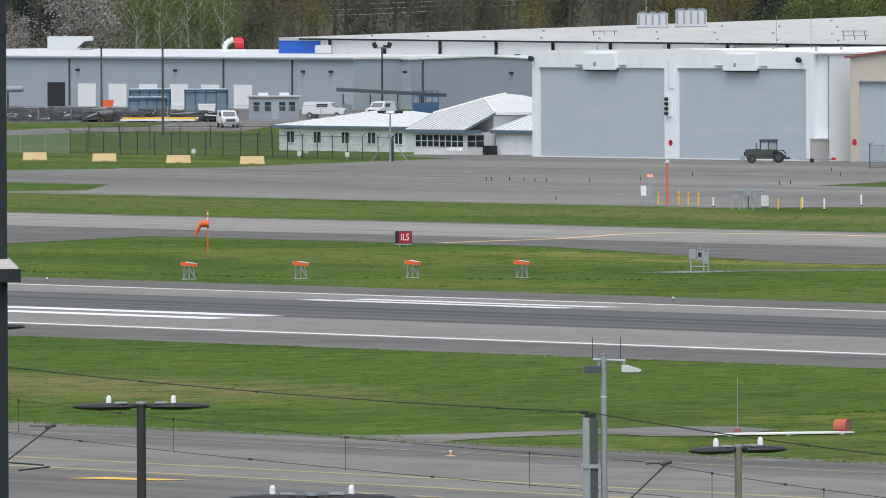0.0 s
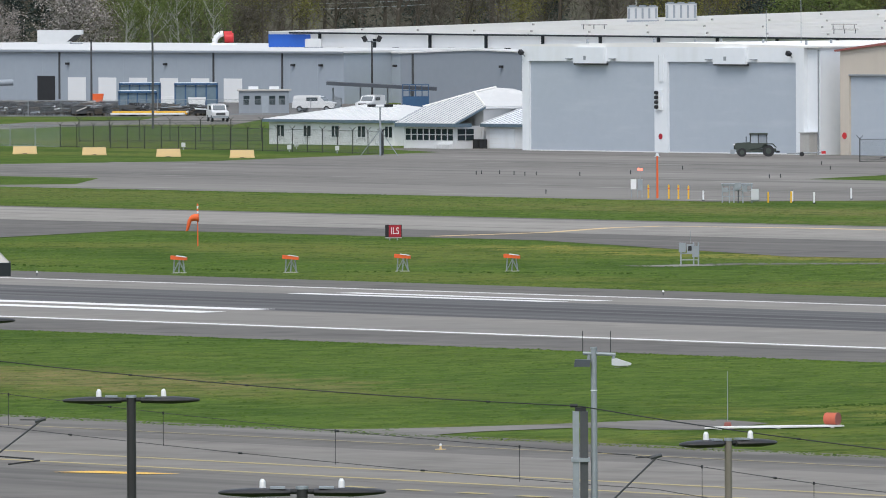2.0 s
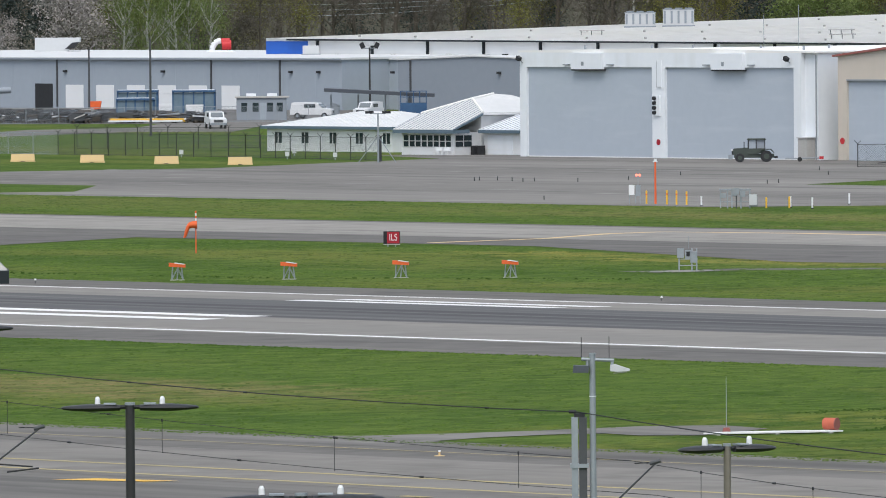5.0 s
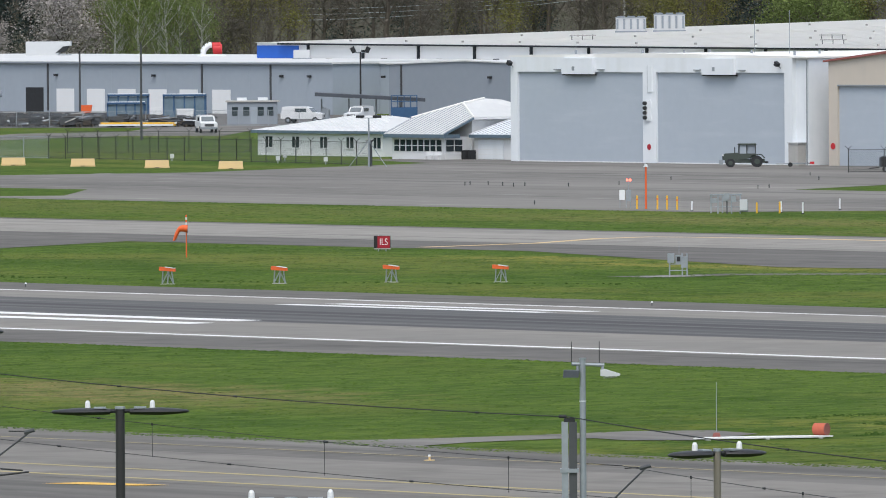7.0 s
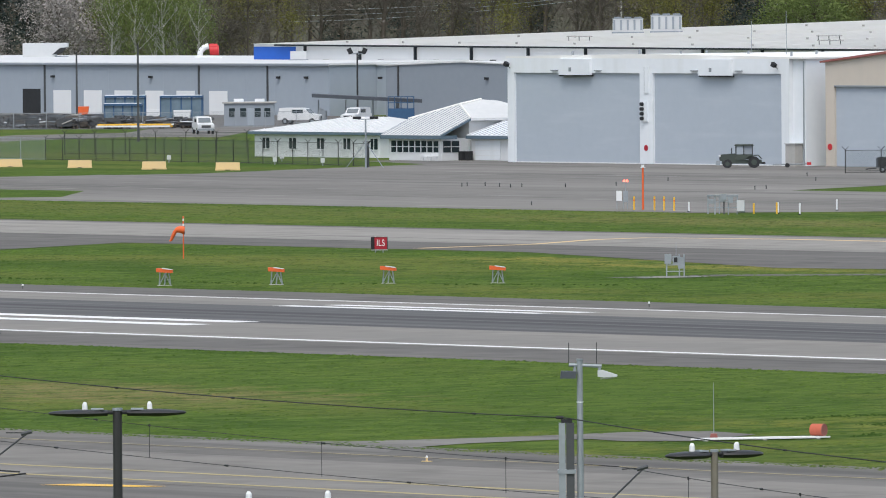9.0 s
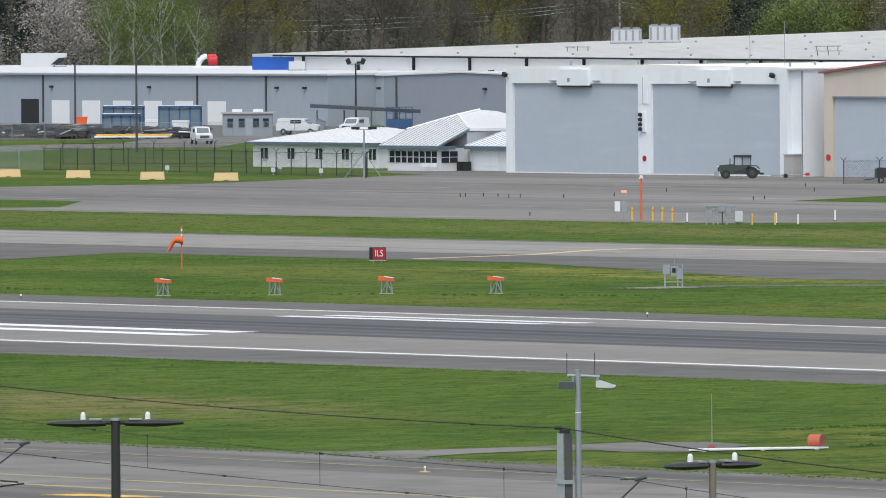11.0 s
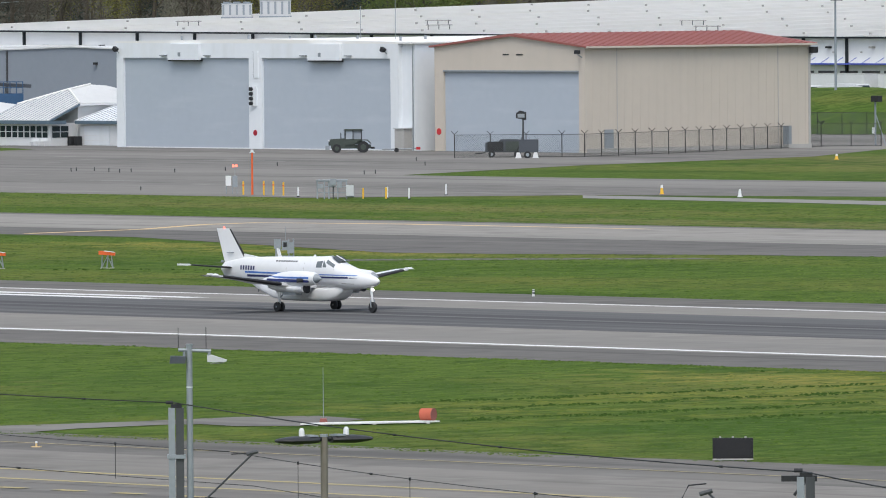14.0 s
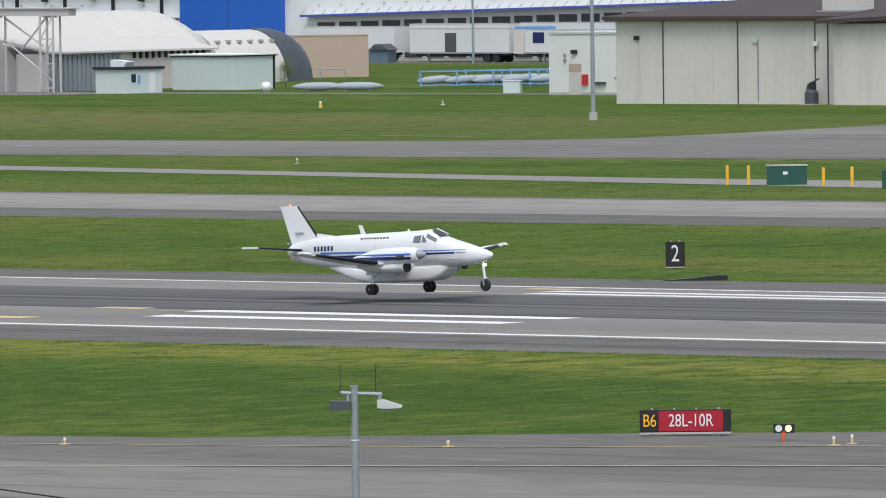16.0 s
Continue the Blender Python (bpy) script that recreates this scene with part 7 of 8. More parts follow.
for x in (-5, -1.5, 2, 5):
    for y in (-1.8, 1.8):
        part("post", rod(bmesh.new(), (x, y, 0), (x, y, 2.6), 0.07, None, 6), "steel", cp)
cg = thing("service_cage", "blue steel service platform cage", "platform", (-1143.4, 909, 0), 51)
part("base", B(-1.7, 1.7, -1.2, 1.2, 0, 1.5), "navy", cg)
for k in range(5):
    for y in (-1.2, 1.1):
        part("post", B(-1.7 + k * 0.82, -1.6 + k * 0.82, y, y + 0.1, 1.5, 3.0), "navy", cg)
for z in (2.2, 2.95):
    part("rail", B(-1.7, 1.7, -1.22, -1.12, z, z + 0.1), "navy", cg)
for x, y, m_, sx, sz in ((-1178, 884, "orange", 1.7, 1.1), (-1158, 880, "white", 3.2, 0.9), (-1128, 862, "white", 2.2, 1.2)):
    ct = thing("skip_container", "painted steel skip in the storage yard", "skip", (x, y, 0), 50)
    part("tub", slab(bmesh.new(), ((-sx / 2 + 0.2, -0.8, 0.8), (sx / 2 - 0.2, -0.8, 0.8), (sx / 2, -0.8, 0.8 + sz), (-sx / 2, -0.8, 0.8 + sz)), (0, 1.6, 0)), m_, ct)
    part("stand", B(-sx / 2 + 0.2, sx / 2 - 0.2, -0.7, 0.7, 0, 0.8), "dark", ct)
rnd = random.Random(7)
for i in range(190):
    k, back = rnd.random() * (1.0 if i < 120 else 1.5), rnd.random() ** 1.5 * 60
    x, y = -1135 + 18 * k - 0.80 * back, 832.5 + 12 * k + 0.61 * back
    ps = thing("stock_pile", rnd.choice(("dark steel stock stacked on bearers", "grey pipes stacked in the yard", "rusty machinery parts on a pallet", "pale timber and pipe stock on trestles")), "stock pile", (x, y, 0), 50 + rnd.uniform(-14, 14), "yard stock")
    n = rnd.randint(5, 9)
    for j in range(n):
        L_, r_ = rnd.uniform(1.2, 3.2), rnd.uniform(0.05, 0.16)
        part("pipe", rod(bmesh.new(), (-L_ / 2, -0.6 + j * 0.17, 0.3 + rnd.uniform(0, 0.75)), (L_ / 2, -0.6 + j * 0.17, 0.3 + rnd.uniform(0, 0.9)), r_ * 0.7, None, 6), rnd.choice(("dark", "dark", "dark", "dark", "iron", "iron", "bark", "bark", "tank", "grey_dark", "concrete" if i % 3 else "white_metal")), ps)
    part("crate", B(-0.8 + rnd.uniform(-0.5, 0.5), 0.6, -0.5, 0.6, 0.3, rnd.uniform(0.5, 1.35)), rnd.choice(("dark", "dark", "dark", "dark", "dark", "iron", "bark", "tank", "orange" if i % 17 == 0 else "dark", "concrete" if i % 7 == 0 else "dark")), ps)
    for q in (-0.8, 0.7):
        part("bearer", B(q, q + 0.15, -0.8, 0.9, 0, 0.4), "bark", ps)
for i, (x, y) in enumerate(((-1117, 843.5), (-1113.5, 846), (-1120, 846))):
    yp = thing("yellow_beam_stack", "yellow and white beams stacked on the ground", "beam stack", (x, y, 0), 52, "yellow beams")
    for j in range(4):
        part("beam", B(-2.6 + j * 0.2, 2.4 + j * 0.15, -0.5 + j * 0.3, -0.28 + j * 0.3, 0.2 + (j % 2) * 0.22, 0.4 + (j % 2) * 0.22), "yellow" if j % 3 else "white", yp)
    for q in (-1.6, 1.5):
        part("bearer", B(q, q + 0.15, -0.6, 0.9, 0, 0.2), "dark", yp)
dp = thing("dark_pipe_run", "big dark pipe raised beside the warehouse", "pipe", (-1190, 872, 0), 50)
part("pipe", rod(bmesh.new(), (-8, 0, 3.0), (6, 0, 3.4), 0.5, 0.4, 12), "grey_dark", dp, "dark grey pipe", True)
for x in (-5, 0, 4):
    part("support", B(x - 0.1, x + 0.1, -0.2, 0.2, 0, 2.9), "dark", dp)
fl = thing("floodlight_mast", "dark mast with a cluster of floodlights", "light pole", (-1160, 915, 0), 51)
part("pole", rod(bmesh.new(), (0, 0, 0), (0, 0, 8.5), 0.14, 0.1, 8), "pole_dark", fl)
part("crossbar", rod(bmesh.new(), (-0.9, 0, 8.4), (0.9, 0, 8.4), 0.07, None, 6), "steel", fl)
for x, lean_ in ((-0.95, -1), (0.95, 1)):
    part("lamp", slab(bmesh.new(), ((x - 0.45 * lean_, -0.4, 8.55), (x + 0.1 * lean_, -0.4, 8.3), (x + 0.42 * lean_, -0.4, 8.95), (x - 0.1 * lean_, -0.4, 9.25)), (0, 0.45, 0)), "dark", fl, "dark tilted floodlight")
for x in (-0.28, 0.32):
    part("lamp", slab(bmesh.new(), ((x - 0.25, -0.3, 8.75), (x + 0.25, -0.3, 8.75), (x + 0.3, -0.3, 9.3), (x - 0.3, -0.3, 9.3)), (0, 0.35, 0)), "pale_grey", fl, "pale floodlight back")
for x, y, z in ((-1171.6, 878.3, 8.7), (-1030.9, 781.5, 10.9)):
    up = thing("utility_pole", "dark slender utility pole", "pole", (x, y, 0))
    part("pole", rod(bmesh.new(), (0, 0, 0), (0, 0, z), 0.15, 0.11, 8), "iron", up)
    part("insulator", rod(bmesh.new(), (0, 0, z), (0, 0, z + 0.25), 0.07, None, 6), "dark", up)

# ---- wooden poles and wires before the woods ----
tops = ((-1312, 998, 14.4), (-1271.5, 1051.6, 16.7), (-1228, 1104, 17.8), (-1180, 1160, 19.0))
for i, (x, y, z) in enumerate(tops[1:3]):
    up = thing("power_pole", "weathered wooden power pole with a crossarm", "power pole", (x * 1.12, y * 1.12, 0), 50, "power poles")
    zz = 19.55 + (z - 19.55) * 1.12
    part("pole", rod(bmesh.new(), (0, 0, 0), (0, 0, zz), 0.2, 0.14, 8), "concrete", up)
    part("crossarm", B(-1.3, 1.3, -0.08, 0.08, zz - 0.6, zz - 0.42), "bark", up)
    for q in (-1.1, 0, 1.1):
        part("insulator", rod(bmesh.new(), (q, 0, zz - 0.4), (q, 0, zz - 0.15), 0.06, None, 6), "dark", up)
for w_ in range(3):
    wr = thing("overhead_wire", "thin sagging overhead power wire", "wire", (0, 0, 0), 0, "power wires")
    line = []
    for (a, b) in zip(tops, tops[1:]):
        a, b = Vector((a[0] * 1.12, a[1] * 1.12, 19.55 + (a[2] - 19.55) * 1.12 - 0.5 - w_ * 1.1)), Vector((b[0] * 1.12, b[1] * 1.12, 19.55 + (b[2] - 19.55) * 1.12 - 0.5 - w_ * 0.5))
        pts = [a.lerp(b, k / 10) - Vector((0, 0, 4 * 1.6 * (k / 10) * (1 - k / 10))) for k in range(11)]
        line += pts[1 if line else 0:]
    part("strand", tube(bmesh.new(), line, 0.045, 4), "steel", wr)

# ---- foreground: car-park lamps, street lamps, tram wires ----
def twin_lamp(at, turn, span, label, pole="pole_dark", wide=0.09):
    t = thing("car_park_lamp", label, "lamp post", (at[0], at[1], 0), turn, "car park lamps")
    z = at[2]
    part("pole", rod(bmesh.new(), (0, 0, 0), (0, 0, z - 0.02), wide, wide * 0.82, 12), pole, t, "", True)
    part("pole_cap", rod(bmesh.new(), (0, 0, z - 0.02), (0, 0, z + 0.02), wide * 0.95, None, 12), "steel", t)
    for s in (-1, 1):
        hd = part("lamp_head", loft(bmesh.new(), [[(s * (span * k), 0.24 * w_ * math.cos(a), z - 0.06 + 0.055 * hh * math.sin(a)) for a in (math.tau * i / 12 for i in range(12))] for k, w_, hh in ((0.14, 0.35, 0.9), (0.32, 0.8, 1.0), (0.6, 1.0, 1.15), (0.85, 0.85, 0.8), (0.97, 0.45, 0.5), (1.0, 0.1, 0.2))]), "pole_dark", t, "dark flat oval lamp head", True)
        part("arm", rod(bmesh.new(), (s * wide * 0.8, 0, z - 0.05), (s * span * 0.2, 0, z - 0.05), 0.035, None, 8), "dark", t)
        part("hinge_plate", B(min(s * 0.2 * span, s * 0.38 * span), max(s * 0.2 * span, s * 0.38 * span), -0.12, 0.12, z - 0.01, z + 0.015), "steel", hd)
        part("photocell", rod(bmesh.new(), (s * 0.47 * span, 0, z), (s * 0.47 * span, 0, z + 0.085), 0.045, 0.04, 12), "white", hd, "white photocell cap", True)
        part("photocell_dome", rod(bmesh.new(), (s * 0.47 * span, 0, z + 0.085), (s * 0.47 * span, 0, z + 0.12), 0.04, 0.02, 12), "white", hd)
    return t


twin_lamp((-146.85, 110.85, 12.46), 52.9, 1.11, "dark twin-headed car park lamp with white photocells")
twin_lamp((-119.9, 93.35, 12.465), 52.1, 1.12, "dark twin-headed car park lamp with white photocells")
twin_lamp((-127.85, 107.45, 12.44), 80, 0.80, "twin-headed car park lamp on a weathered brown pole", "pole_brown", 0.065)
twin_lamp((-101.0, 95.45, 12.43), 70, 0.78, "twin-headed car park lamp on a weathered brown pole", "pole_brown", 0.065)
twin_lamp((-161.55, 118.0, 13.25), 52, 1.12, "dark twin-headed car park lamp with white photocells")


def street_lamp(at, turn, whips=True):
    t = thing("street_lamp", "galvanised street lamp with two angled heads", "street lamp", (at[0], at[1], 0), turn, "street lamps")
    z = at[2]
    part("pole", rod(bmesh.new(), (0, 0, 0), (0, 0, z), 0.085, 0.06, 12), "steel", t, "", True)
    part("pole_cap", rod(bmesh.new(), (0, 0, z), (0, 0, z + 0.03), 0.07, None, 12), "steel", t)
    part("joint_ring", rod(bmesh.new(), (0, 0, z - 0.85), (0, 0, z - 0.83), 0.07, None, 12), "white_metal", t)
    part("crossarm", rod(bmesh.new(), (-0.22, 0, z - 0.09), (0.44, 0, z - 0.12), 0.035, None, 8), "steel", t)
    h1 = part("lamp_head", slab(bmesh.new(), ((-0.40, -0.16, z - 0.36), (-0.08, -0.16, z - 0.36), (-0.06, -0.16, z - 0.22), (-0.38, -0.16, z - 0.21)), (0, 0.32, 0)), "tank", t, "dark lamp head seen from its face")
    part("hinge", rod(bmesh.new(), (-0.1, 0, z - 0.22), (-0.1, 0, z - 0.1), 0.03, None, 6), "steel", h1)
    h2 = part("lamp_head", slab(bmesh.new(), ((0.36, -0.15, z - 0.33), (0.36, -0.15, z - 0.21), (0.46, -0.15, z - 0.20), (0.76, -0.15, z - 0.30), (0.74, -0.15, z - 0.335), (0.48, -0.15, z - 0.345)), (0, 0.34, 0)), "pale_grey", t, "pale wedge lamp head")
    part("lens", slab(bmesh.new(), ((0.42, -0.12, z - 0.372), (0.70, -0.12, z - 0.348), (0.70, 0.12, z - 0.348), (0.42, 0.12, z - 0.372)), (0, 0, -0.01)), "concrete", h2)
    part("bracket", rod(bmesh.new(), (0.4, 0, z - 0.22), (0.4, 0, z - 0.1), 0.03, None, 6), "steel", h2)
    if whips:
        for x in (-0.22, 0.34):
            part("whip_aerial", rod(bmesh.new(), (x, 0, z - 0.08), (x, 0, z + 0.36), 0.008, None, 5), "dark", t)
    return t


street_lamp((-177.8, 145.9, 11.60), 51)
street_lamp((-151.0, 141.6, 11.53), 47.5)
street_lamp((-123.8, 132.1, 11.66), 43)


def tram_pole(at, turn, beam):
    t = thing("catenary_pole", "grey steel H-section tram wire pole", "catenary pole", (at[0], at[1], 0), turn, "tram wire poles")
    z = at[2]
    part("flange", B(-0.15, -0.02, -0.15, 0.15, 0, z - 0.08), "steel", t, "pale flange")
    part("flange", B(0.0, 0.16, -0.13, 0.13, 0, z - 0.08), "iron", t, "dark flange")
    part("cap", B(-0.1, 0.12, -0.12, 0.12, z - 0.08, z), "dark", t)
    part("clamp", B(-0.18, 0.19, -0.17, 0.17, z - 1.1, z - 1.02), "steel", t)
    part("insulator", rod(bmesh.new(), (-0.2, 0, z + 0.03), (-0.05, 0, z + 0.03), 0.035, None, 8), "dark", t)
    if beam:
        part("top_bracket", B(-0.42, 0.2, -0.05, 0.05, z - 0.16, z - 0.06), "dark", t)
        part("bracket_brace", rod(bmesh.new(), (-0.2, 0, z - 0.4), (0.0, 0, z - 0.16), 0.03, None, 6), "dark", t)
    return t


tram_pole((-178.0, 145.7, 10.42), 51, False)
tram_pole((-146.1, 133.7, 10.42), 47, True)
tram_pole((-128.2, 126.3, 10.42), 45, False)


def cantilever(tip, foot, label="slanted steel cantilever arm with insulators"):
    t = thing("cantilever_arm", label, "cantilever", (0, 0, 0), 0, "tram wire arms")
    tip, foot = Vector(tip), Vector(foot)
    part("tube", rod(bmesh.new(), foot, tip, 0.02, None, 8), "iron", t)
    part("head", rod(bmesh.new(), tip - Vector((0.1, 0.1, 0.03)), tip + Vector((0.06, 0.06, 0.03)), 0.04, None, 8), "iron", t)
    part("steady_arm", rod(bmesh.new(), foot + Vector((0.0, 0.1, 0.12)), foot + Vector((0.62, 0.75, 0.05)), 0.018, None, 6), "dark", t)
    part("registration_tube", rod(bmesh.new(), foot + Vector((0.25, 0.35, -0.06)), foot + Vector((0.7, 0.85, 0.02)), 0.02, None, 6), "dark", t)
    part("stay", rod(bmesh.new(), tip, tip + (foot - tip) * 0.2 + Vector((-0.5, -0.6, 0.6)) * 0.3, 0.012, None, 5), "dark", t)
    return t


cantilever((-192.7, 143.1, 9.82), (-193.4, 142.2, 8.95))
cantilever((-177.0, 146.9, 9.42), (-177.7, 146.1, 8.4))
cantilever((-147.2, 132.4, 10.08), (-146.5, 133.2, 9.1))


def run(label, pts, sag, r, clips=()):
    """A wire hung between points, with small clips at fractions of its length."""
    t = thing("tram_wire", label, "wire", (0, 0, 0), 0, "tram wires")
    line = []
    for i, (a, b) in enumerate(zip(pts, pts[1:])):
        a, b = Vector(a), Vector(b)
        q = [a.lerp(b, k / 12) - Vector((0, 0, 4 * sag * (k / 12) * (1 - k / 12))) for k in range(13)]
        line += q[(i > 0):]
        for c in clips:
            u = a.lerp(b, c) - Vector((0, 0, 4 * sag * c * (1 - c)))
            v_ = a.lerp(b, c + 0.004) - Vector((0, 0, 4 * sag * (c + 0.004) * (1 - c - 0.004)))
            part("clip", rod(bmesh.new(), u, v_, 0.022, None, 8), "dark", t)
    part("strand", tube(bmesh.new(), line, r), "dark", t, "dark thin wire")
    return t


run("dark messenger wire over the tram line", ((-214, 154.5, 10.55), (-178.0, 145.7, 10.44), (-146.1, 133.7, 10.42), (-128.2, 126.3, 10.44), (-100, 114, 10.6)), 0.16, 0.012, (0.38, 0.55, 0.88))
run("thin contact wire over the tram line", ((-214, 156.0, 8.85), (-177.0, 146.9, 8.75), (-146.5, 134.6, 8.85), (-128, 127.4, 8.85), (-100, 115, 9.0)), 0.10, 0.007, (0.2, 0.45, 0.7))
run("thin contact wire over the tram line", ((-214, 155.2, 9.75), (-177.3, 146.5, 9.45), (-146.7, 133.0, 9.75), (-128, 126.0, 9.75), (-100, 114, 9.9)), 0.14, 0.007, (0.3, 0.62))
for fa, fb in (((-214, 155.2, 9.75), (-177.3, 146.5, 9.45)), ((-177.3, 146.5, 9.45), (-146.7, 133.0, 9.75)), ((-146.7, 133.0, 9.75), (-128, 126.0, 9.75))):
    for c in (0.15, 0.38, 0.62, 0.86):
        u = Vector(fa).lerp(Vector(fb), c) - Vector((0, 0, 0.56 * c * (1 - c)))
        dp_ = thing("wire_dropper", "thin dropper between two tram wires", "wire", tuple(u), 0, "wire droppers")
        part("strand", rod(bmesh.new(), (0, 0, 0), (0.0, 0.0, -0.72), 0.006, None, 5), "dark", dp_)
        part("clamp", rod(bmesh.new(), (0, 0, -0.03), (0, 0, 0.03), 0.02, None, 6), "dark", dp_)
dw = thing("dropper_cable", "loose dark cable loop hanging from the wires", "cable", (0, 0, 0))
lp_ = [(-150.9, 135.7, 10.0), (-151.15, 135.5, 9.97), (-151.25, 135.4, 9.7), (-151.25, 135.4, 9.4), (-151.1, 135.5, 9.2), (-151.0, 135.6, 8.8)]
part("cable", tube(bmesh.new(), lp_, 0.014, 6), "dark", dw)
col = thing("sign_column", "dark slate column with a wide pale collar", "column", (-48.39, 35.52, 0), 53.5)
part("shaft", B(-0.2, 0.105, -0.12, 0.12, 0, 26), "slate", col, "dark slate painted shaft")
part("collar", B(-0.26, 0.175, -0.2, 0.2, 17.88, 17.95), "slate", col)
part("collar_top", slab(bmesh.new(), ((-0.24, -0.18, 17.95), (0.165, -0.18, 17.95), (0.115, -0.13, 18.0), (-0.22, -0.13, 18.0)), (0, 0.3, 0)), "concrete", col, "pale weathered collar top")
part("upper_band", B(-0.21, 0.112, -0.13, 0.13, 19.18, 19.24), "slate", col)


# ---- trees ----
def scatter_mesh(name, rnd, n, place, size, material, lean=0.35):
    """Many small leaf or twig cards in one mesh."""
    vs, fs = [], []
    for i in range(n):
        c, big = place(rnd)
        u = Vector((rnd.gauss(0, 1), rnd.gauss(0, 1), rnd.gauss(0, lean))).normalized()
        w_ = Vector((rnd.gauss(0, 1), rnd.gauss(0, 1), rnd.gauss(0, 1))).cross(u).normalized()
        a, b = u * size[0] * big * rnd.uniform(0.6, 1.3), w_ * size[1] * big * rnd.uniform(0.6, 1.3)
        k = len(vs)
        vs += [c - a, c + b, c + a, c - b]
        fs.append((k, k + 1, k + 2, k + 3))
    me = bpy.data.meshes.new(name)
    me.from_pydata([tuple(v_) for v_ in vs], [], fs)
    me.materials.append(M[material])
    return me


def tree(name, label, hgt, spread, material, seed, n=2600, size=(0.30, 0.16), conifer=False, low=0.3, droop=False):
    rnd = random.Random(seed)
    t = thing(name, label, "tree")
    bm = bmesh.new()
    segs = [Vector((0, 0, 0))]
    for k in range(5):
        segs.append(segs[-1] + Vector((rnd.uniform(-0.35, 0.35), rnd.uniform(-0.35, 0.35), hgt * 0.18)))
    for k, (a, b) in enumerate(zip(segs, segs[1:])):
        rod(bm, a, b, hgt * 0.014 * (1 - k * 0.17), hgt * 0.014 * (0.83 - k * 0.17), 7)
    tips = []
    for k in range(16 if not conifer else 4):
        f_ = rnd.uniform(low, 0.92)
        base = segs[0].lerp(segs[-1], f_)
        ang = rnd.uniform(0, math.tau)
        ln = spread * rnd.uniform(0.45, 0.9) * (1.15 - f_ * 0.5)
        tip = base + Vector((math.cos(ang) * ln, math.sin(ang) * ln, hgt * rnd.uniform(0.08, 0.22)))
        rod(bm, base, tip, hgt * 0.005, hgt * 0.0018, 5)
        tips.append((base, tip))
        for q in range(3):
            b2 = base.lerp(tip, rnd.uniform(0.4, 0.9))
            rod(bm, b2, b2 + Vector((rnd.uniform(-1, 1), rnd.uniform(-1, 1), rnd.uniform(0.8, 2.2))) * hgt * 0.05, hgt * 0.002, hgt * 0.0008, 4)
    part("trunk", bm, "bark" if not droop else "concrete", t, "", True)
    clumps = []
    for k in range(60):
        if conifer:
            f_ = rnd.random()
            r_ = spread * 0.55 * (1 - f_) + 0.3
            ang = rnd.uniform(0, math.tau)
            clumps.append((Vector((math.cos(ang) * r_ * rnd.random() ** 0.5, math.sin(ang) * r_ * rnd.random() ** 0.5, hgt * (0.08 + 0.92 * f_))), 0.5 + 0.7 * (1 - f_)))
        else:
            b, tp = rnd.choice(tips)
            c = b.lerp(tp, rnd.uniform(0.5, 1.15)) + Vector((rnd.gauss(0, 0.7), rnd.gauss(0, 0.7), rnd.gauss(hgt * 0.05, hgt * 0.06)))
            clumps.append((c, rnd.uniform(0.7, 1.7) * spread / 5))

    def place(r):
        c, s = r.choice(clumps)
        return c + Vector((r.gauss(0, s), r.gauss(0, s), r.gauss(0, s * (1.6 if droop else 0.9)))), 1.0

    cr = new("crown", scatter_mesh("crown", rnd, n, place, size, material, 1.6 if droop else 0.6))
    cr.parent = t
    return t


def at_bearing(px, dist):
    """A place at so many thousandths of a turn right of the first view, at a distance."""
    a = radians(BEARING) - px / 20197.0
    return -math.sin(a) * dist, math.cos(a) * dist


KINDS = [
    tree("bare_tree", "tall leafless tree with a haze of brown twigs", 27, 6.5, "twig", 1, 6500, (0.5, 0.035)),
    tree("bare_tree", "tall leafless tree with a haze of brown twigs", 30, 6.0, "twig", 2, 6500, (0.5, 0.035)),
    tree("budding_tree", "tall tree with yellow-green spring buds", 26, 6.5, "bud", 3, 6500, (0.19, 0.09)),
    tree("budding_tree", "tall tree with yellow-green spring buds", 22, 6.0, "bud", 4, 6000, (0.19, 0.09)),
    tree("birch_tree", "slender birch with drooping fresh green leaves", 17, 4.0, "leaf", 5, 3800, (0.2, 0.06), droop=True, low=0.2),
    tree("conifer_tree", "dark narrow conifer among bare trees", 21, 6.0, "needle", 6, 5000, (0.3, 0.1), conifer=True),
    tree("blossom_tree", "tree covered in pale blossom", 16, 5.0, "blossom", 8, 6500, (0.18, 0.09), low=0.25),
    tree("green_tree", "rounded tree in fresh spring leaf", 17, 6.5, "leaf", 9, 7500, (0.2, 0.1), low=0.2),
]
rnd = random.Random(21)
plan = []
for i in range(62):
    px = -980 + i * 42 + rnd.uniform(-16, 16)
    plan.append((px, rnd.uniform(1790, 1900), rnd.choice((0, 0, 1, 1, 2, 3, 0, 1)), rnd.uniform(0.85, 1.2)))
for i in range(46):
    plan.append((-980 + i * 58 + rnd.uniform(-25, 25), rnd.uniform(1920, 2000), rnd.choice((0, 1, 1, 2, 5)), rnd.uniform(1.0, 1.35)))
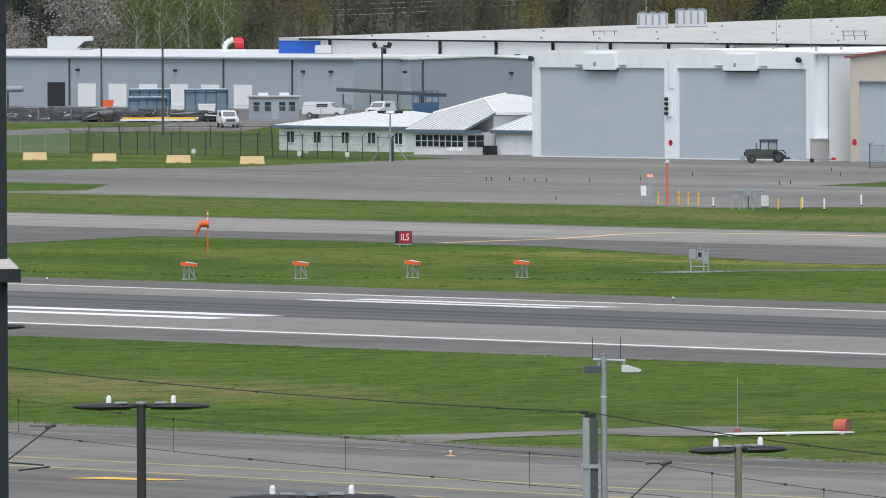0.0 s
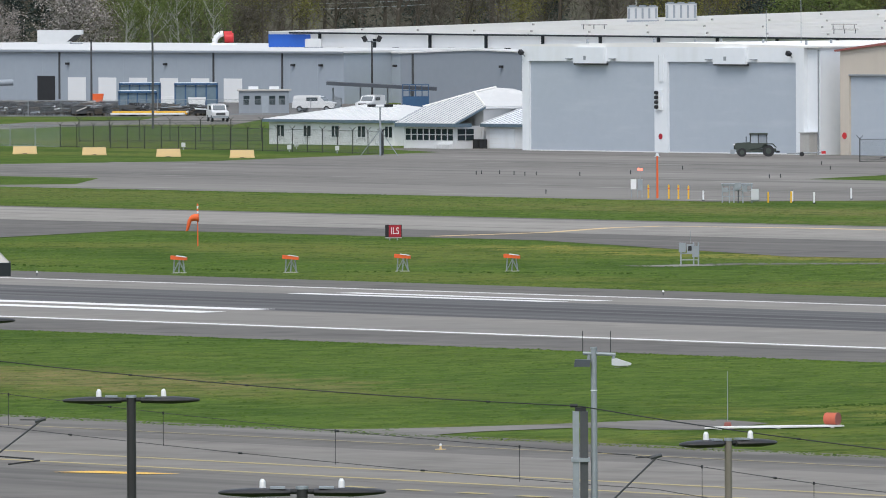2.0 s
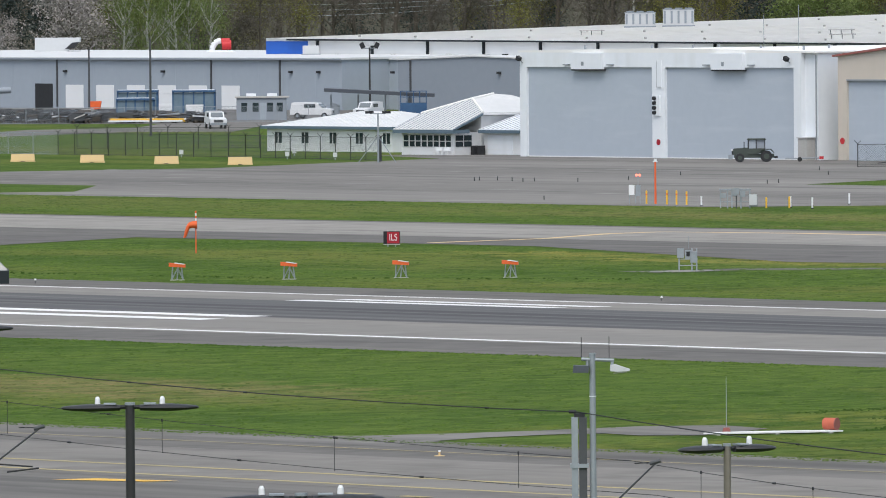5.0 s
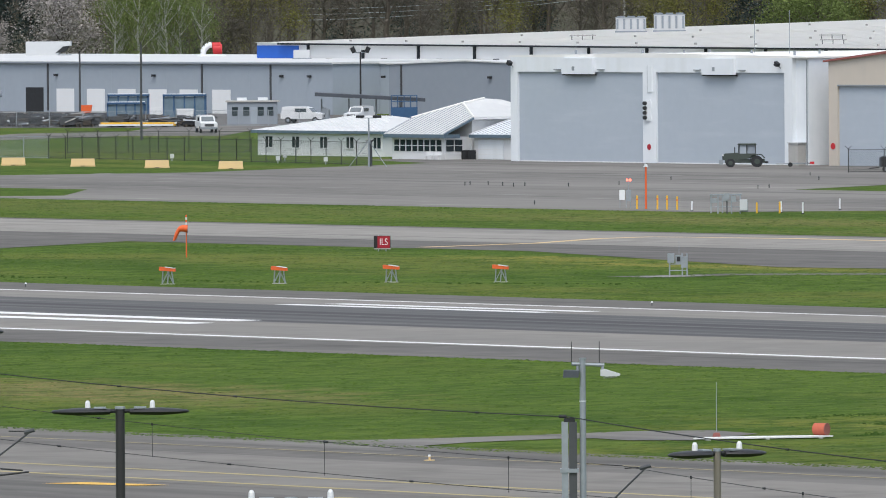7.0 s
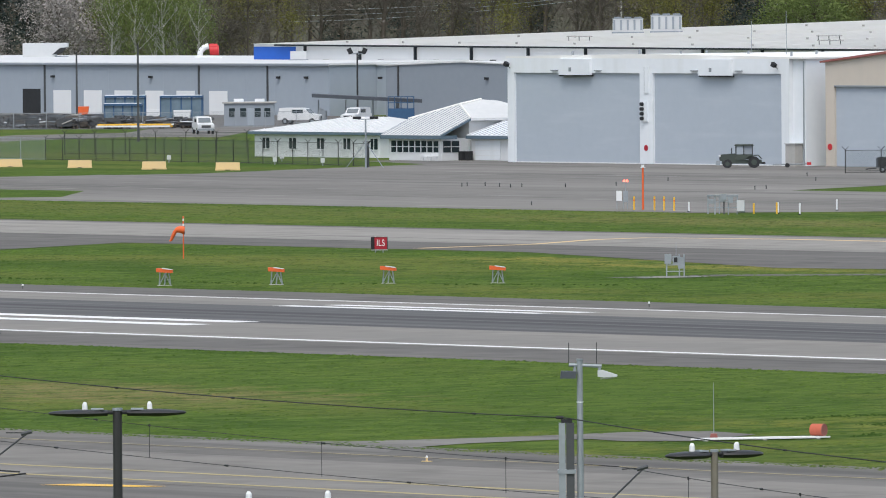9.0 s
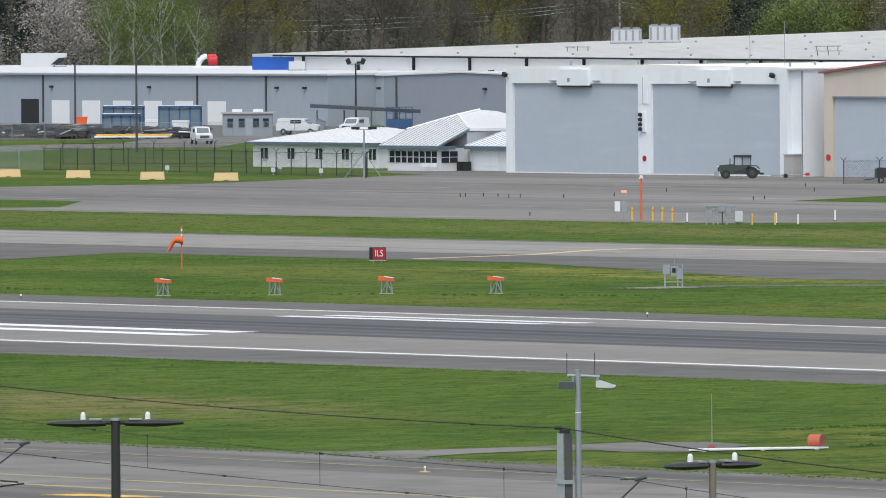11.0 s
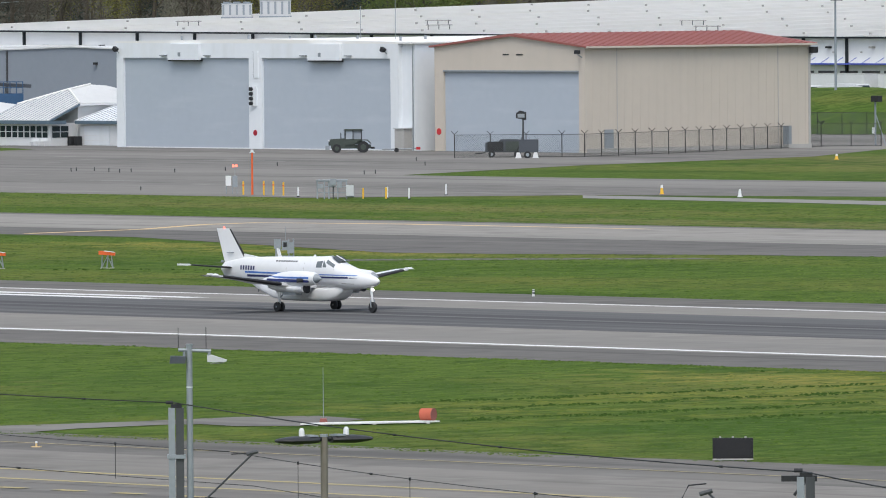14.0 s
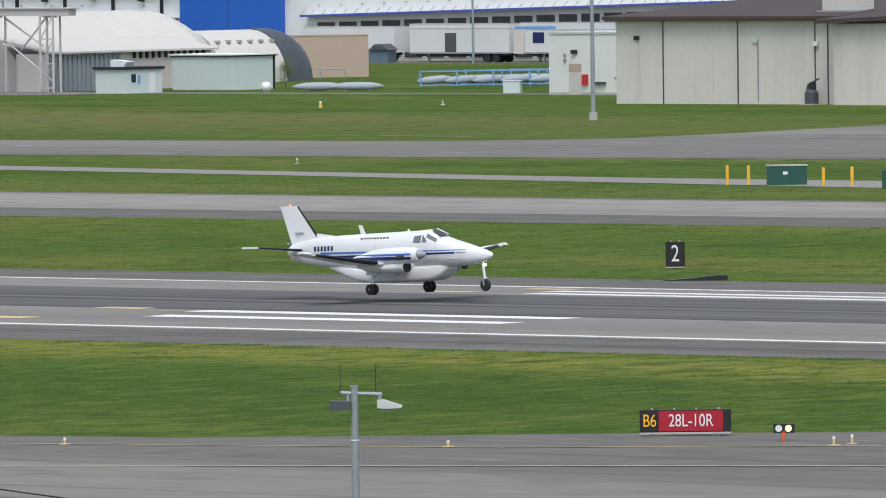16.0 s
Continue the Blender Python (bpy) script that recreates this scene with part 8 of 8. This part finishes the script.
for px, d, k, s in ((-640, 1690, 6, 1.1), (-600, 1700, 6, 1.15), (-760, 1690, 6, 0.7), (-690, 1720, 5, 1.1), (-545, 1690, 4, 0.95), (-520, 1700, 4, 1.1), (-495, 1690, 4, 1.15), (-470, 1700, 4, 1.0), (-445, 1690, 4, 1.1), (-420, 1695, 4, 0.95), (-395, 1690, 4, 0.9), (-560, 1730, 3, 0.9), (-450, 1740, 2, 0.85), (-740, 1720, 5, 0.9), (-350, 1720, 0, 0.7), (-300, 1720, 0, 0.75),
                     (-330, 1740, 3, 0.8), (-250, 1760, 2, 0.85), (460, 1760, 3, 0.85), (510, 1760, 3, 0.8), (420, 1770, 2, 0.75), (560, 1780, 5, 1.05), (600, 1790, 5, 1.1), (650, 1770, 7, 0.95), (700, 1760, 7, 1.0), (750, 1780, 7, 0.9), (800, 1780, 3, 0.9), (130, 1780, 2, 0.8), (0, 1790, 0, 0.8)):
    plan.append((px, d, k, s))
used = set()
for px, d, k, s in plan:
    x, y = at_bearing(px, d)
    m = pose(x, y, 0, 0, 0, rnd.uniform(0, 360)) @ Matrix.Scale(s, 4)
    if k not in used:
        used.add(k)
        KINDS[k].matrix_basis = m
    else:
        c = copy_thing(KINDS[k], pose(0, 0, 0))
        c.matrix_basis = m


sb = copy_thing(KINDS[7], pose(0, 0, 0))
sb.matrix_basis = pose(-779.6, 822.5, 0, 0, 0, 40) @ Matrix.Scale(0.145, 4)
sb["label"] = "small olive shrub beside the mint shed"


def understory(r):
    px = r.uniform(-1000, 1900)
    x, y = at_bearing(px, r.uniform(1740, 1960))
    return Vector((x, y, abs(r.gauss(0, 4.5)))), 1.0


tagged(new("undergrowth", scatter_mesh("undergrowth", random.Random(5), 40000, understory, (0.3, 0.12), "twig", 0.8)), "tangled brown undergrowth beneath the woods", "undergrowth", kind="stuff")
tagged(new("woodland_twigs", scatter_mesh("woodland_twigs", random.Random(6), 30000, lambda r: (Vector((*at_bearing(r.uniform(-1000, 1900), r.uniform(1880, 2060)), r.uniform(2, 34))), 1.0), (1.4, 0.07), "twig", 2.5)), "dense leafless branches of the far woods", "woods", kind="stuff")
bm = bmesh.new()
a = [Vector((*at_bearing(px, 2120), 0)) for px in (-1500, 0, 1200, 2600)]
for p_, q in zip(a, a[1:]):
    slab(bm, (p_, q, q * 1.004 + Vector((0, 0, 0)), p_ * 1.004), (0, 0, 40))
setting("backdrop_woods", bm, "woods", "far wooded hillside closing the view", "woods")


# ---- grass tufts ----
def tufts(name, label, n, x0, x1, y0, y1, hgt, material, seed, keep=None, clump=0.0, lie=1.0):
    """Blades in small fans, joined in one mesh."""
    r = np.random.default_rng(seed)
    cx, cy = r.uniform(x0, x1, n), r.uniform(y0, y1, n)
    if keep is not None:
        k = keep(cx, cy, r)
        cx, cy = cx[k], cy[k]
    n = len(cx)
    h_ = hgt * r.uniform(0.5, 1.3, n)
    vs = np.zeros((n, 8, 3))
    for j in range(2):
        # the blades lie with the wind, away from the runway's near side
        aa = 2.42 + r.normal(0, 0.5, n)
        reach = h_ * lie * r.uniform(0.5, 1.6, n)
        tx, ty = np.cos(aa) * reach, np.sin(aa) * reach
        w_ = h_ * (0.55 + clump)
        bb = aa + np.pi / 2 + r.normal(0, 0.25, n)
        dx, dy = np.cos(bb) * w_, np.sin(bb) * w_
        o = j * 4
        vs[:, o, 0], vs[:, o, 1] = cx - dx, cy - dy
        vs[:, o + 1, 0], vs[:, o + 1, 1] = cx + dx, cy + dy
        vs[:, o + 2, 0], vs[:, o + 2, 1], vs[:, o + 2, 2] = cx + dx * 0.5 + tx, cy + dy * 0.5 + ty, h_
        vs[:, o + 3, 0], vs[:, o + 3, 1], vs[:, o + 3, 2] = cx - dx * 0.6 + tx, cy - dy * 0.6 + ty, h_ * r.uniform(0.5, 1, n)
    base = np.arange(n)[:, None] * 8
    fs = np.concatenate([base + np.array([0, 1, 2, 3]), base + np.array([4, 5, 6, 7])])
    me = bpy.data.meshes.new(name)
    me.from_pydata(vs.reshape(-1, 3).tolist(), [], fs.tolist())
    me.materials.append(M[material])
    return tagged(new(name, me), label, "grass", kind="stuff")


def near_edge(cx, cy, r):
    """Keeps tufts off the taxiway's sloping edge and the board."""
    edge = np.interp(cx, (-400, -329, -312, -280, -262, -230), (288, 288, 291, 298, 309, 316))
    track = (np.abs(cx + 363.5) < 4) & (cy < 306)
    return (cy > edge) & ~track & ~((np.abs(cx + 358) < 3.5) & (np.abs(cy - 304) < 3.5))


def lower_right(cx, cy, r):
    edge = np.interp(cx, (-610, -560, -552, -536, -505, -480), (491, 476, 478, 485, 491, 492))
    return cy < np.minimum(edge, 491)


tufts("grass_near", "short mown grass before the runway", 30000, -500, -225, 286, 355.5, 0.035, "blade", 1, near_edge, 2.4, 4.0)
tufts("grass_near_tufts", "longer dark tufts scattered in the grass", 60, -500, -225, 288, 354, 0.09, "blade_dark", 2, lambda x, y, r: near_edge(x, y, r) & (np.sin(x * 0.043) * np.sin(y * 0.33 + x * 0.12) > 0.35), 0.9)
tufts("grass_middle", "short mown grass behind the runway", 26000, -640, -370, 423.8, 491, 0.04, "blade", 3, lower_right, 2.4, 4.0)
tufts("grass_edge_tufts", "dark uncut grass along a drain", 7000, -640, -535, 424, 450, 0.07, "blade_dark", 7, lambda x, y, r: (np.abs(y - np.interp(x, (-640, -560, -535), (423, 433, 446))) < 1.3 * r.uniform(0.1, 1, len(x))) & (np.sin(x * 0.31) + np.sin(x * 0.83 + 2) > -0.5), 1.0)
tufts("grass_far", "short mown grass beside the far taxiway", 12000, -790, -470, 537, 577, 0.045, "blade", 5, lambda x, y, r: y < np.interp(x, (-700, -600, -540, -480), (577, 576, 567, 553)), 2.4, 4.0)


for x_, y0_, y1_, n_ in ((-358.0, 308, 336, 1400), (-366.5, 316, 344, 1500), (-373.5, 318, 346, 1300), (-350.5, 312, 330, 700)):
    tufts("grass_track_tufts", "dark uncut grass between two mown tracks", n_, x_ - 1.6, x_ + 1.6, y0_, y1_, 0.05, "blade_dark", int(-x_), lambda cx, cy, r: np.abs(cx - x_ - 0.5 * np.sin(cy * 0.7)) < 1.2 * r.uniform(0.1, 1, len(cx)) * (0.45 + 0.55 * (np.sin(cy * 1.3 + x_) > -0.2)), 0.9, 1.5)


def rim(y, width):
    """Tufts within a ragged band along a pavement's edge."""
    return lambda cx, cy, r: np.abs(cy - y - 0.18 * np.sin(cx * 0.9) - 0.18 * np.sin(cx * 0.37 + 1)) < width * r.uniform(0.1, 1.0, len(cx))


for y, x0, x1 in ((355.3, -480, -280), (423.9, -620, -350), (491.6, -500, -380), (533.9, -800, -430), (576.9, -880, -690), (288.6, -450, -330)):
    tufts("grass_verge", "ragged uncut grass along a pavement edge", 9000, x0, x1, y - 1.2, y + 1.2, 0.035, "blade", int(y), rim(y, 1.0), 1.2, 1.6)
    # darker blades paint in the shadow line where grass meets pavement
    tufts("grass_verge_shade", "uncut grass along a pavement edge, edge shadow in its colour", 1500, x0, x1, y - 1.0, y + 1.0, 0.04, "blade_dark", int(y) + 1, rim(y, 0.5), 0.6, 1.2)


def motions():
    """The windsock sways; the aircraft gathers speed, lifts its nose and leaves the ground."""
    before = [(t, pose(-517.0 - 48.4 * (13 - t) + 1.1 * (13 - t) ** 2, 392.0, 0.25)) for t in (0, 2, 4, 6, 8, 10, 11, 12, 12.5)]
    after = [(13.0, -517.0, 0.25, 0.0), (13.5, -492.72, 0.25, 0.0), (14.0, -467.74, 0.25, 0.0), (14.5, -442.30, 0.25, 0.1), (15.0, -416.45, 0.25, 0.7), (15.5, -391.06, 0.28, 2.0), (16.0, -364.31, 0.58, 2.2)]
    # the limp sleeve sways on its pole
    sway = ((0, 4), (0.5, 2), (1.0, -2), (1.5, -4), (2.0, -3), (2.5, -5), (3.0, -3), (3.5, -1), (6.0, 0), (7.0, 5), (8.0, 8), (8.5, 8), (11.0, 9), (12.0, 13), (12.5, 12), (13.0, 11), (16.0, 8))
    walk(sock, [(t, pose(-611.9, 467.6, 1.9, 0, a, 51)) for t, a in sway])
    walk(plane, before + [(t, pose(x, 392.0, z, 0, -p, 0)) for t, x, z, p in after])


motions()
